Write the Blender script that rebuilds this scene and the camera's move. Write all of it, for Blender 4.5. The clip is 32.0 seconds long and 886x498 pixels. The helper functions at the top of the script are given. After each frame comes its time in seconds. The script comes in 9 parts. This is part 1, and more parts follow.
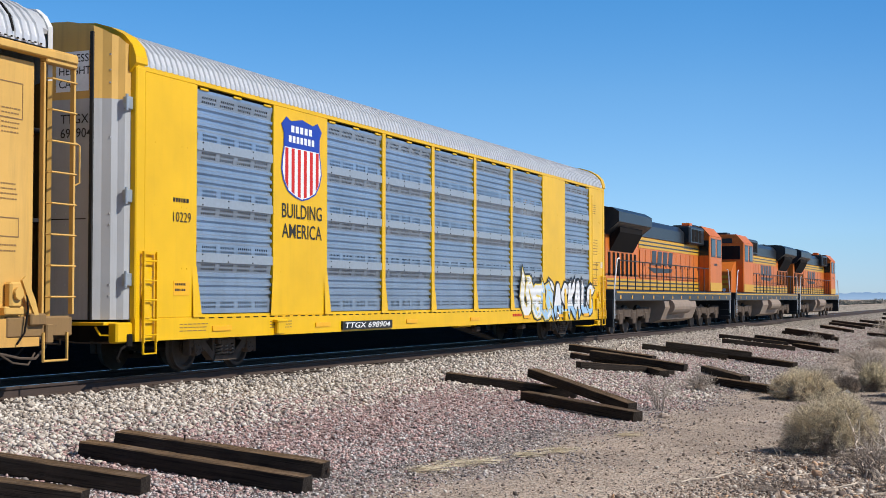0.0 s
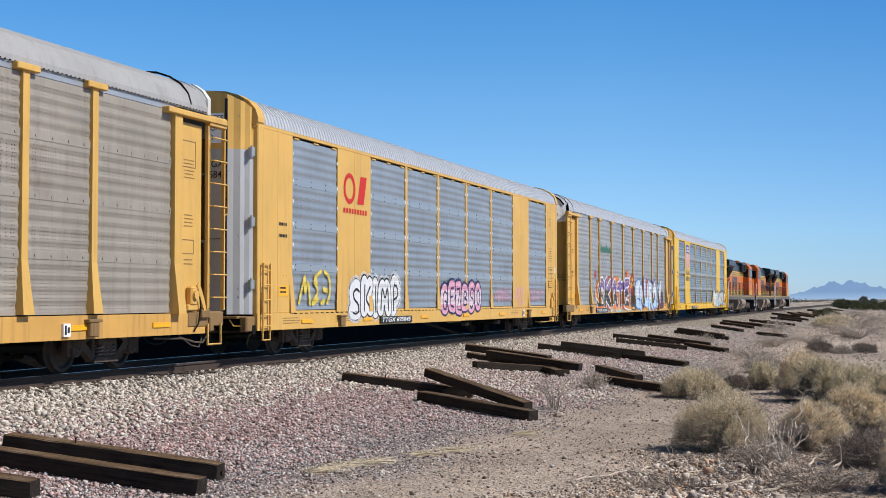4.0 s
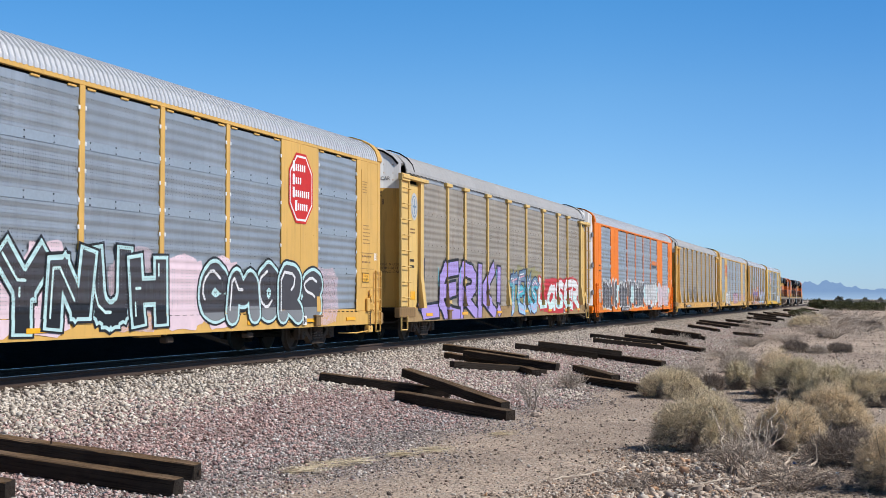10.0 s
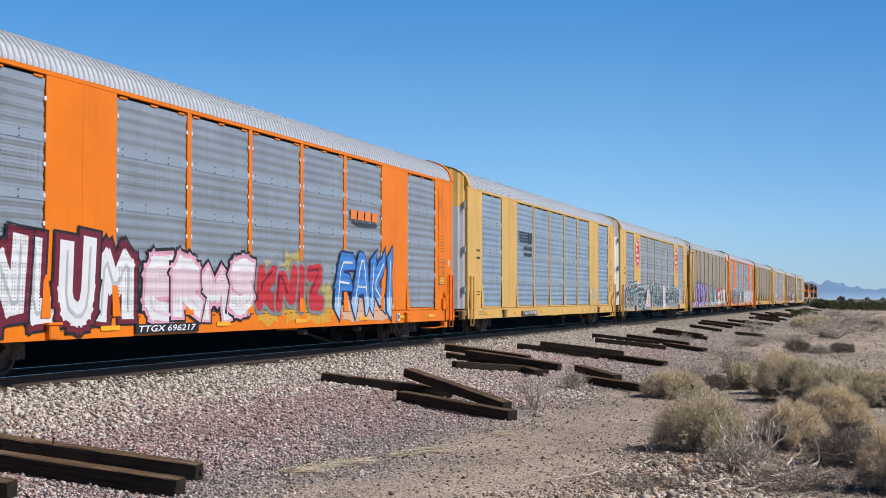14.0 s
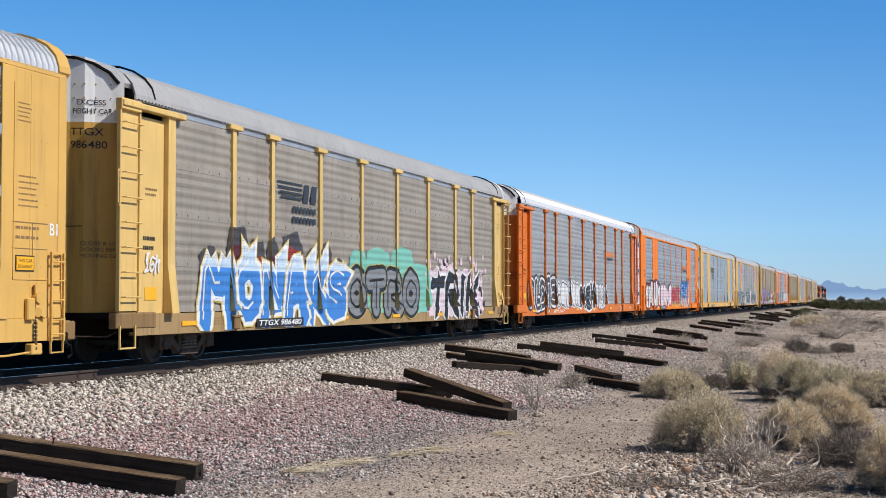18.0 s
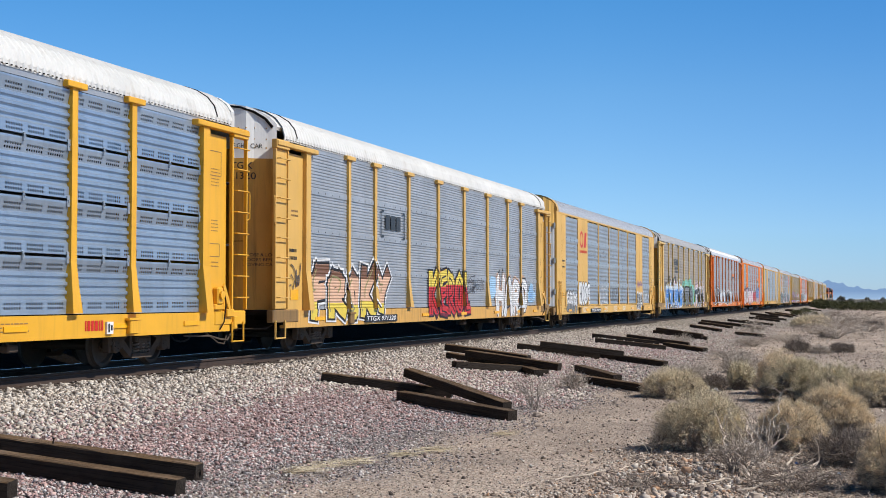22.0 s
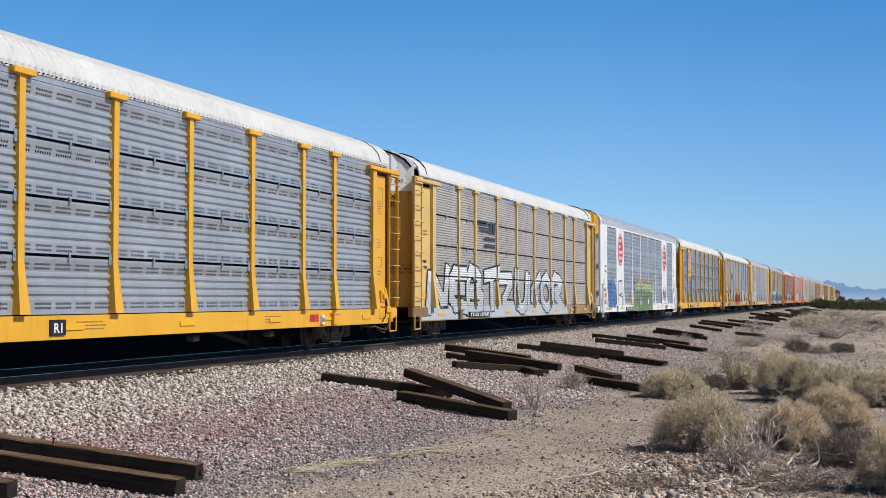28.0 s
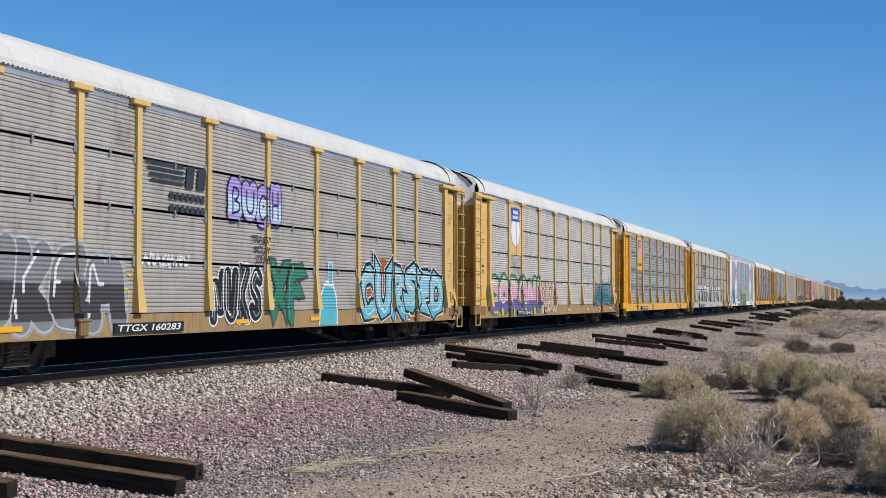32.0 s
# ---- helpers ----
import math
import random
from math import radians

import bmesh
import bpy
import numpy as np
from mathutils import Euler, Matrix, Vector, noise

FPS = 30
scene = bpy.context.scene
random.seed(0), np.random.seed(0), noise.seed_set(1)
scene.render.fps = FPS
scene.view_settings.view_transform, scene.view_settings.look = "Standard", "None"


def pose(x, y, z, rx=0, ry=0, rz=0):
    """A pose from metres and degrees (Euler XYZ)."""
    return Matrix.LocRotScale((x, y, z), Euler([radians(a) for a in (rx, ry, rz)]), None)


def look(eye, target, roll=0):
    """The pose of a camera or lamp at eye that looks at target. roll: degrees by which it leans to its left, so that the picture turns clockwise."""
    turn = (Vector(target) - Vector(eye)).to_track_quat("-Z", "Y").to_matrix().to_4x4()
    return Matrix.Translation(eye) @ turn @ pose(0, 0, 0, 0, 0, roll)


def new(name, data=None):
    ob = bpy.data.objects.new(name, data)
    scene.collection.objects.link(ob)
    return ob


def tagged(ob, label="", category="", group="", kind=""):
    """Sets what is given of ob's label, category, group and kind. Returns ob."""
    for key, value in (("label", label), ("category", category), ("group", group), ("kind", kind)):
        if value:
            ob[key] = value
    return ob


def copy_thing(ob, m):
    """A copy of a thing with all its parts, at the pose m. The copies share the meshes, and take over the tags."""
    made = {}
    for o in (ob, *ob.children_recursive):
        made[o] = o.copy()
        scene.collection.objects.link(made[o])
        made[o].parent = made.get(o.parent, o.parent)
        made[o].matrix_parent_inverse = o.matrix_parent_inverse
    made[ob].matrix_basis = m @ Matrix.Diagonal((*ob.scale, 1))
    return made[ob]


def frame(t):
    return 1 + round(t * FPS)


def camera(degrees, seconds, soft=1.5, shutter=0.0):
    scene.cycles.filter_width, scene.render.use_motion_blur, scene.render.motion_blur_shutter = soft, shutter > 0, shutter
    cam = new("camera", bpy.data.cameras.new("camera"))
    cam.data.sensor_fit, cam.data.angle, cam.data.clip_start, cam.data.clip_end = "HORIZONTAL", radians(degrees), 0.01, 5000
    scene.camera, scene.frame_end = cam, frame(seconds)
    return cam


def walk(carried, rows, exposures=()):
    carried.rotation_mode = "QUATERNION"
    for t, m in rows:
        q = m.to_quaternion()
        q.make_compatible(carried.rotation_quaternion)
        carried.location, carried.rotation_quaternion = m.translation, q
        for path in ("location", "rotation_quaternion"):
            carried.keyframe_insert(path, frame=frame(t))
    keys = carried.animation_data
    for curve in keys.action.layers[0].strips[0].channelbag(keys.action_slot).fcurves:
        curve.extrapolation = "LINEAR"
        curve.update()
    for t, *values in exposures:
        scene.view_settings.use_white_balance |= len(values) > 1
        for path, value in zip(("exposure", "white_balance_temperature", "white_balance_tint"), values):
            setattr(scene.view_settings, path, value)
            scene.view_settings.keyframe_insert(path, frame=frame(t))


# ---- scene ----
# The world: x along the track in the direction of travel, y towards the train, z = 0 at the rail top.
LENS = 36.18
EYE = (0.0, 0.0, 1.27)
PITCH, ROLL = 2.10, 0.0
TRACK_Y = 14.46
HEADINGS = [(0, 22.85), (0.5, 22.30), (1, 21.63), (1.5, 21.155), (2, 20.774), (2.5, 20.129), (3, 19.438), (3.5, 18.985),
            (4.4, 18.12), (5.5, 17.559), (6, 17.523), (10, 17.547), (11, 17.583), (12, 17.63), (32, 17.63)]


def cam_pose(heading):
    return pose(*EYE, 90 + PITCH, 0, heading - 90) @ pose(0, 0, 0, 0, 0, ROLL)


cam = camera(LENS, 32.0, soft=0.6, shutter=0.02)
walk(cam, [(t, cam_pose(h)) for t, h in HEADINGS], exposures=[(0, -0.08), (12, -0.08), (13, -0.15), (14.2, -0.18), (16.5, -0.08), (23, -0.08), (24, -0.19), (25, -0.35), (25.5, -0.35), (27.5, -0.19), (28, -0.19), (28.6, -0.20), (29.2, -0.12), (30, -0.10), (31, -0.29), (32, -0.30)])

# ---- light ----
SUN_ELEVATION, SUN_AZIMUTH = 44.0, -84.0   # azimuth from +x towards +y
world = bpy.data.worlds.new("sky")
world.use_nodes = True
wn = world.node_tree.nodes
sky = wn.new("ShaderNodeTexSky")
sky.sky_type = "NISHITA"
sky.sun_disc = False
sky.sun_elevation = radians(SUN_ELEVATION)
sky.sun_rotation = radians(90 - SUN_AZIMUTH)
sky.altitude = 300
sky.air_density, sky.dust_density, sky.ozone_density = 1.0, 0.0, 4.0
deeper = wn.new("ShaderNodeHueSaturation")
deeper.inputs["Saturation"].default_value = 1.35
world.node_tree.links.new(sky.outputs[0], deeper.inputs["Color"])
# clear dry desert air: bluer towards the horizon than the standard atmosphere; dimmed overhead to cut fill light
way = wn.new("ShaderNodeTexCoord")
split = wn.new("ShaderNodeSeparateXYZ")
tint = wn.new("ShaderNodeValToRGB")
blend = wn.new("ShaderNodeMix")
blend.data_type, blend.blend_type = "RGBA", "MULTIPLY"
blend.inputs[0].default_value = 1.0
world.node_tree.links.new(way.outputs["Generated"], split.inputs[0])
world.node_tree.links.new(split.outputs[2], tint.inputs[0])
# the sky deepens a little on the side away from the track
across = wn.new("ShaderNodeValToRGB")
world.node_tree.links.new(split.outputs[1], across.inputs[0])
for el, (p, v) in zip((across.color_ramp.elements[0], across.color_ramp.elements[1], across.color_ramp.elements.new(0.2)), ((0.0, (0.77, 0.84, 0.90)), (0.5, (0.98, 1.0, 1.0)), (0.2, (0.94, 0.97, 0.98)))):
    el.position, el.color = p, (*v, 1)
both = wn.new("ShaderNodeMix")
both.data_type, both.blend_type = "RGBA", "MULTIPLY"
both.inputs[0].default_value = 1.0
world.node_tree.links.new(across.outputs[0], both.inputs[7])
# from 0.30 up, above the view, set low by hand to weaken the fill
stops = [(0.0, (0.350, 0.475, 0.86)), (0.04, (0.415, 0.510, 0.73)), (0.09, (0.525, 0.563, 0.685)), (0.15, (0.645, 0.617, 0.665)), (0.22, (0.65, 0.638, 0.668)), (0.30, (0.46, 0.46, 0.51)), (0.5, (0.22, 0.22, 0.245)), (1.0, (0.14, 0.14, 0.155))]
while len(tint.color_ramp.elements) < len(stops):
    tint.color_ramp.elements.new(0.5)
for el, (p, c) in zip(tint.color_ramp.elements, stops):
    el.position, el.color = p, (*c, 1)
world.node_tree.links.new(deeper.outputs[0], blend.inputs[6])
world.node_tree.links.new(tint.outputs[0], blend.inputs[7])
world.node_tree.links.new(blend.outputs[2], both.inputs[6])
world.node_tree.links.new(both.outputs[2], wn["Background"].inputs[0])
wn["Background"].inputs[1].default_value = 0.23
scene.world = world
sun = new("sun", bpy.data.lights.new("sun", "SUN"))
sun.data.energy, sun.data.angle, sun.data.color = 5.0, radians(0.53), (1.0, 0.96, 0.90)
sun_dir = Vector((math.cos(radians(SUN_ELEVATION)) * math.cos(radians(SUN_AZIMUTH)),
                  math.cos(radians(SUN_ELEVATION)) * math.sin(radians(SUN_AZIMUTH)), math.sin(radians(SUN_ELEVATION))))
sun.matrix_world = look(sun_dir * 50, (0, 0, 0))


# ---- mesh helpers ----
class Geo:
    """Vertices and faces of one mesh."""

    def __init__(self):
        self.v, self.f = [], []

    def add(self, vs, fs):
        n = len(self.v)
        self.v += [tuple(p) for p in vs]
        self.f += [tuple(i + n for i in f) for f in fs]
        return self

    def box(self, x0, x1, y0, y1, z0, z1, c=0.0):
        if c <= 0:
            vs = [(x, y, z) for x in (x0, x1) for y in (y0, y1) for z in (z0, z1)]
            return self.add(vs, [(0, 1, 3, 2), (4, 6, 7, 5), (0, 4, 5, 1), (2, 3, 7, 6), (0, 2, 6, 4), (1, 5, 7, 3)])
        vs, ix = [], {}
        for i, x in enumerate((x0, x1)):
            for j, y in enumerate((y0, y1)):
                for k, z in enumerate((z0, z1)):
                    sx, sy, sz = 1 - 2 * i, 1 - 2 * j, 1 - 2 * k
                    for a, p in (("x", (x, y + sy * c, z + sz * c)), ("y", (x + sx * c, y, z + sz * c)), ("z", (x + sx * c, y + sy * c, z))):
                        ix[a, i, j, k] = len(vs)
                        vs.append(p)
        fs = []
        for i in (0, 1):
            fs.append([ix["x", i, 0, 0], ix["x", i, 0, 1], ix["x", i, 1, 1], ix["x", i, 1, 0]])
            fs.append([ix["y", 0, i, 0], ix["y", 1, i, 0], ix["y", 1, i, 1], ix["y", 0, i, 1]])
            fs.append([ix["z", 0, 0, i], ix["z", 0, 1, i], ix["z", 1, 1, i], ix["z", 1, 0, i]])
            for j in (0, 1):
                fs.append([ix["y", 0, i, j], ix["y", 1, i, j], ix["z", 1, i, j], ix["z", 0, i, j]])
                fs.append([ix["x", i, 0, j], ix["x", i, 1, j], ix["z", i, 1, j], ix["z", i, 0, j]])
                fs.append([ix["x", i, j, 0], ix["x", i, j, 1], ix["y", i, j, 1], ix["y", i, j, 0]])
                for k in (0, 1):
                    fs.append([ix["x", i, j, k], ix["y", i, j, k], ix["z", i, j, k]])
        return self.add(vs, fs)

    def sweep(self, sections, closed=True, caps=True):
        """Skin through sections of equally many points."""
        n, m = len(sections[0]), len(sections)
        vs = [p for s in sections for p in s]
        fs = []
        for a in range(m - 1):
            for b in range(n if closed else n - 1):
                c = (b + 1) % n
                fs.append((a * n + b, a * n + c, (a + 1) * n + c, (a + 1) * n + b))
        if caps and closed:
            fs += [tuple(range(n))[::-1], tuple((m - 1) * n + i for i in range(n))]
        return self.add(vs, fs)

    def along_x(self, yz, x0, x1):
        return self.sweep([[(x, y, z) for y, z in yz] for x in (x0, x1)])

    def along_y(self, xz, y0, y1):
        return self.sweep([[(x, y, z) for x, z in xz] for y in (y0, y1)])

    def along_z(self, xy, z0, z1):
        return self.sweep([[(x, y, z) for x, y in xy] for z in (z0, z1)])

    def tube(self, points, r, n=8):
        pts = [Vector(p) for p in points]
        sections = []
        for i, p in enumerate(pts):
            d = (pts[min(i + 1, len(pts) - 1)] - pts[max(i - 1, 0)]).normalized()
            a = d.orthogonal().normalized() if i == 0 else (a - d * a.dot(d)).normalized()
            b = d.cross(a)
            rr = r[i] if isinstance(r, (list, tuple)) else r
            sections.append([p + (a * math.cos(2 * math.pi * k / n) + b * math.sin(2 * math.pi * k / n)) * rr for k in range(n)])
        return self.sweep(sections)

    def disc_y(self, x, z, rings, n=24):
        """A turned shape round the y axis through (x, z): rings of (radius, y)."""
        return self.sweep([[(x + r * math.cos(2 * math.pi * k / n), y, z + r * math.sin(2 * math.pi * k / n)) for k in range(n)] for r, y in rings])

    def mesh(self, name, smooth=False):
        me = bpy.data.meshes.new(name)
        me.from_pydata(self.v, [], self.f)
        bm = bmesh.new()
        bm.from_mesh(me)
        bmesh.ops.recalc_face_normals(bm, faces=bm.faces)
        bm.to_mesh(me)
        bm.free()
        if smooth:
            me.polygons.foreach_set("use_smooth", [True] * len(me.polygons))
        return me


# rows of pieces too small to pick apart singly
SMALL_REPEATS = {"roof_bolts", "door_rivets", "drain_slots", "strip_bolts", "stencil", "label_print", "graffiti_mist", "emblem_bars", "emblem_band"}


def part(name, geo, material, parent=None, label="", smooth=False):
    me = geo if isinstance(geo, bpy.types.Mesh) else geo.mesh(name, smooth)
    if material and not me.materials:
        me.materials.append(material)
    ob = new(name, me)
    ob.parent = parent
    return tagged(ob, label, kind="stuff" if name in SMALL_REPEATS else "")


def from_arrays(name, verts, faces):
    """A mesh of triangles or quads from numpy arrays."""
    me = bpy.data.meshes.new(name)
    k = faces.shape[1]
    me.vertices.add(len(verts))
    me.vertices.foreach_set("co", np.ascontiguousarray(verts, dtype=np.float32).ravel())
    me.loops.add(faces.size)
    me.loops.foreach_set("vertex_index", np.ascontiguousarray(faces, dtype=np.int32).ravel())
    me.polygons.add(len(faces))
    me.polygons.foreach_set("loop_start", np.arange(0, faces.size, k, dtype=np.int32))
    me.update(calc_edges=True)
    return me


# ---- materials ----
class Nodes:
    """Short hand for node trees."""

    def __init__(self, name):
        self.mat = bpy.data.materials.new(name)
        self.mat.use_nodes = True
        self.t = self.mat.node_tree
        self.bsdf = self.t.nodes["Principled BSDF"]
        self.out = self.t.nodes["Material Output"]
        self.co = self.t.nodes.new("ShaderNodeTexCoord").outputs["Object"]

    def link(self, a, b):
        self.t.links.new(a, b)

    def put(self, socket, value):
        if isinstance(value, bpy.types.NodeSocket):
            self.link(value, socket)
        else:
            socket.default_value = value

    def math(self, op, a, b=0.0, c=0.0):
        n = self.t.nodes.new("ShaderNodeMath")
        n.operation = op
        for s, v in zip(n.inputs, (a, b, c)):
            self.put(s, v)
        return n.outputs[0]

    def xyz(self, co=None):
        n = self.t.nodes.new("ShaderNodeSeparateXYZ")
        self.link(co or self.co, n.inputs[0])
        return n.outputs

    def scaled(self, sx, sy, sz):
        n = self.t.nodes.new("ShaderNodeMapping")
        n.inputs["Scale"].default_value = (sx, sy, sz)
        self.link(self.co, n.inputs[0])
        return n.outputs[0]

    def noise(self, scale, detail=4.0, rough=0.6, co=None):
        n = self.t.nodes.new("ShaderNodeTexNoise")
        n.inputs["Scale"].default_value, n.inputs["Detail"].default_value, n.inputs["Roughness"].default_value = scale, detail, rough
        self.link(co or self.co, n.inputs["Vector"])
        return n.outputs["Fac"]

    def voronoi(self, scale, co=None, feature="F1", out="Distance"):
        n = self.t.nodes.new("ShaderNodeTexVoronoi")
        n.feature = feature
        n.inputs["Scale"].default_value = scale
        self.link(co or self.co, n.inputs["Vector"])
        return n.outputs[out]

    def ramp(self, fac, stops):
        n = self.t.nodes.new("ShaderNodeValToRGB")
        self.link(fac, n.inputs[0])
        e = n.color_ramp.elements
        while len(e) < len(stops):
            e.new(0.5)
        for el, (p, c) in zip(e, stops):
            el.position = p
            el.color = (*c, 1) if isinstance(c, tuple) else (c, c, c, 1)
        return n.outputs[0]

    def mix(self, fac, a, b, blend="MIX"):
        n = self.t.nodes.new("ShaderNodeMix")
        n.data_type, n.blend_type = "RGBA", blend
        self.put(n.inputs[0], fac)
        for s, v in ((n.inputs[6], a), (n.inputs[7], b)):
            self.put(s, (*v, 1) if isinstance(v, tuple) else v)
        return n.outputs[2]

    def bump(self, height, strength=0.3, distance=0.01):
        n = self.t.nodes.new("ShaderNodeBump")
        n.inputs["Strength"].default_value, n.inputs["Distance"].default_value = strength, distance
        self.link(height, n.inputs["Height"])
        self.link(n.outputs[0], self.bsdf.inputs["Normal"])

    def base(self, colour, rough=0.6, metal=0.0, gloss=0.5):
        self.put(self.bsdf.inputs["Specular IOR Level"], gloss)
        self.put(self.bsdf.inputs["Base Color"], (*colour, 1) if isinstance(colour, tuple) else colour)
        self.put(self.bsdf.inputs["Roughness"], rough)
        self.put(self.bsdf.inputs["Metallic"], metal)
        return self.mat


def dim(c, k):
    return tuple(min(1.0, a * k) for a in c)


def paint(name, colour, rough=0.45, dirt=0.35, grime=(0.10, 0.07, 0.05)):
    """Railway paint: faded in patches, streaked downwards, dusty."""
    n = Nodes(name)
    patches = n.noise(0.7, 3)
    streaks = n.noise(2.0, 5, 0.65, n.scaled(3.2, 3.2, 0.22))
    fine = n.noise(35, 3)
    c = n.mix(n.ramp(patches, [(0.3, 0.0), (0.75, 1.0)]), dim(colour, 0.90), dim(colour, 1.08))
    c = n.mix(n.math("MULTIPLY", n.ramp(streaks, [(0.52, 0.0), (0.80, 1.0)]), dirt), c, grime)
    c = n.mix(n.math("MULTIPLY", n.ramp(fine, [(0.60, 0.0), (0.80, 1.0)]), dirt * 0.5), c, grime)
    n.bump(n.noise(9, 3), 0.10, 0.01)
    return n.base(c, n.math("ADD", n.math("MULTIPLY", fine, 0.25), rough - 0.12), 0.0, 0.3)


def plain(name, colour, rough=0.5, metal=0.0, var=0.15, scale=12.0, gloss=0.4):
    n = Nodes(name)
    c = n.mix(n.noise(scale, 4), dim(colour, 1 - var), dim(colour, 1 + var))
    return n.base(c, rough, metal, gloss)


SHEETS = {"a": (1.04, 0.9525), "b": (1.047, 0.97075)}   # foot of the side screens and height of one sheet, by type of car


def screen_steel(name, colour, style, rough=0.42, metal=0.35, rust=0.0, kind="a"):
    """Corrugated side sheets with rows of real see-through holes."""
    n = Nodes(name)
    x, y, z = n.xyz()
    patches = n.noise(0.9, 4)
    streaks = n.noise(2.2, 5, 0.65, n.scaled(3.5, 3.5, 0.25))
    c = n.mix(n.ramp(patches, [(0.3, 0.0), (0.7, 1.0)]), dim(colour, 0.85), dim(colour, 1.1))
    c = n.mix(n.math("MULTIPLY", n.ramp(streaks, [(0.48, 0.0), (0.80, 1.0)]), 0.45 if rust else 0.30), c, dim(colour, 0.45))
    if rust:
        spots = n.ramp(n.noise(1.6, 6, 0.7, n.scaled(1, 1, 0.5)), [(0.58, 0.0), (0.72, 1.0)])
        c = n.mix(n.math("MULTIPLY", spots, rust), c, (0.16, 0.075, 0.035))
    fine = n.noise(60, 2)
    n.base(c, n.math("ADD", n.math("MULTIPLY", fine, 0.2), rough - 0.1), metal)
    if style == "none":
        return n.mat
    return pierce(n, hole_rows(n, style, kind))


def hole_rows(n, style, kind, open_part=1.0):
    """Hole rows, counted within each of the four sheets of a panel."""
    x, y, z = n.xyz()
    z0, sheet = SHEETS[kind]
    zs = n.math("MULTIPLY", n.math("FRACT", n.math("DIVIDE", n.math("SUBTRACT", z, z0), sheet)), 0.9405)
    px, r = (0.066, 0.0235 * open_part) if style == "holes" else (0.068, 0.0162 * open_part)
    fx = n.math("MULTIPLY", n.math("SUBTRACT", n.math("FRACT", n.math("DIVIDE", n.math("ADD", x, 40.0), px)), 0.5), px)
    xx = n.math("MULTIPLY", fx, fx)
    if style == "holes":
        hole = 0.0
        for k, row in enumerate((0.105, 0.175, 0.745, 0.815)):
            dz = n.math("SUBTRACT", zs, row)
            hit = n.math("LESS_THAN", n.math("ADD", xx, n.math("MULTIPLY", dz, dz)), r * r)
            hole = n.math("MAXIMUM", hole, hit)
        group = n.math("LESS_THAN", n.math("FRACT", n.math("DIVIDE", n.math("ADD", x, 40.0), 0.594)), 0.78)
        return n.math("MULTIPLY", hole, group)
    pz = 0.0585
    dz = n.math("MULTIPLY", n.math("SUBTRACT", n.math("FRACT", n.math("DIVIDE", zs, pz)), 0.5), pz)
    hole = n.math("LESS_THAN", n.math("ADD", xx, n.math("MULTIPLY", dz, n.math("MULTIPLY", dz, 1.9))), r * r)
    hole = n.math("MULTIPLY", hole, n.math("MULTIPLY", n.math("GREATER_THAN", zs, 0.08), n.math("LESS_THAN", zs, 0.80)))
    column = n.math("FLOOR", n.math("DIVIDE", n.math("ADD", x, 40.0), px))
    kept = n.math("GREATER_THAN", n.math("FRACT", n.math("MULTIPLY", column, 0.381966)), 0.30)
    return n.math("MULTIPLY", hole, kept)


def pierce(n, hole):
    """Makes a surface see-through where hole is 1."""
    see = n.t.nodes.new("ShaderNodeBsdfTransparent")
    mix = n.t.nodes.new("ShaderNodeMixShader")
    n.link(hole, mix.inputs[0])
    n.link(n.bsdf.outputs[0], mix.inputs[1])
    n.link(see.outputs[0], mix.inputs[2])
    n.link(mix.outputs[0], n.out.inputs[0])
    return n.mat


YELLOW = paint("armour_yellow", (0.78, 0.455, 0.006), 0.34, 0.08)
GOLD = paint("golden_yellow", (0.78, 0.40, 0.03), 0.42, 0.20)
TAN = paint("faded_tan_yellow", (0.67, 0.40, 0.105), 0.5, 0.26)
PALE = paint("bleached_tan_yellow", (0.69, 0.465, 0.160), 0.55, 0.40)
GRIMY_SILL = paint("grimy_tan_sill", (0.36, 0.235, 0.105), 0.65, 0.9)
END_GRIME = paint("sooty_tan_step_paint", (0.25, 0.15, 0.060), 0.6, 0.9, (0.05, 0.04, 0.03))
GRIMY_TAN = paint("dirty_tan_sill", (0.62, 0.345, 0.09), 0.55, 0.6)
GRIMY_DOOR = paint("grimy_golden_door", (0.58, 0.33, 0.07), 0.55, 0.6, (0.06, 0.045, 0.03))
ORANGE = paint("orange", (0.80, 0.190, 0.002), 0.55, 0.18)
RUSTY_ORANGE = paint("dull_orange", (0.66, 0.165, 0.018), 0.5, 0.3)
WHITE = paint("white_paint", (0.78, 0.77, 0.745), 0.5, 0.32)
CREAM_WHITE = paint("weathered_white", (0.82, 0.82, 0.80), 0.5, 0.25)
GREY_DOOR = paint("grey_door", (0.42, 0.43, 0.44), 0.42, 0.3)
BLACK = plain("black_paint", (0.015, 0.015, 0.016), 0.5)
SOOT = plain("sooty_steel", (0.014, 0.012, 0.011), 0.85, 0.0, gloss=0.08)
CAST = plain("dusty_cast_steel", (0.100, 0.074, 0.056), 0.8, 0.0, 0.35, 6, 0.15)
# lighter copy of the dusty cast steel, sunlight on the springs put in colour
SPRING = plain("dusty_spring_steel", (0.23, 0.175, 0.135), 0.75, 0.0, 0.3, 9, 0.15)
WHEEL = plain("wheel_steel", (0.085, 0.066, 0.052), 0.7, 0.1, 0.25, gloss=0.2)
TREAD = plain("polished_tread", (0.45, 0.45, 0.46), 0.22, 1.0)
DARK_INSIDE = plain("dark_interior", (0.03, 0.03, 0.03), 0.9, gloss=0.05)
REFLECT_YELLOW = plain("yellow_reflector", (0.85, 0.42, 0.01), 0.3)
REFLECT_WHITE = plain("white_reflector", (0.75, 0.75, 0.75), 0.3)
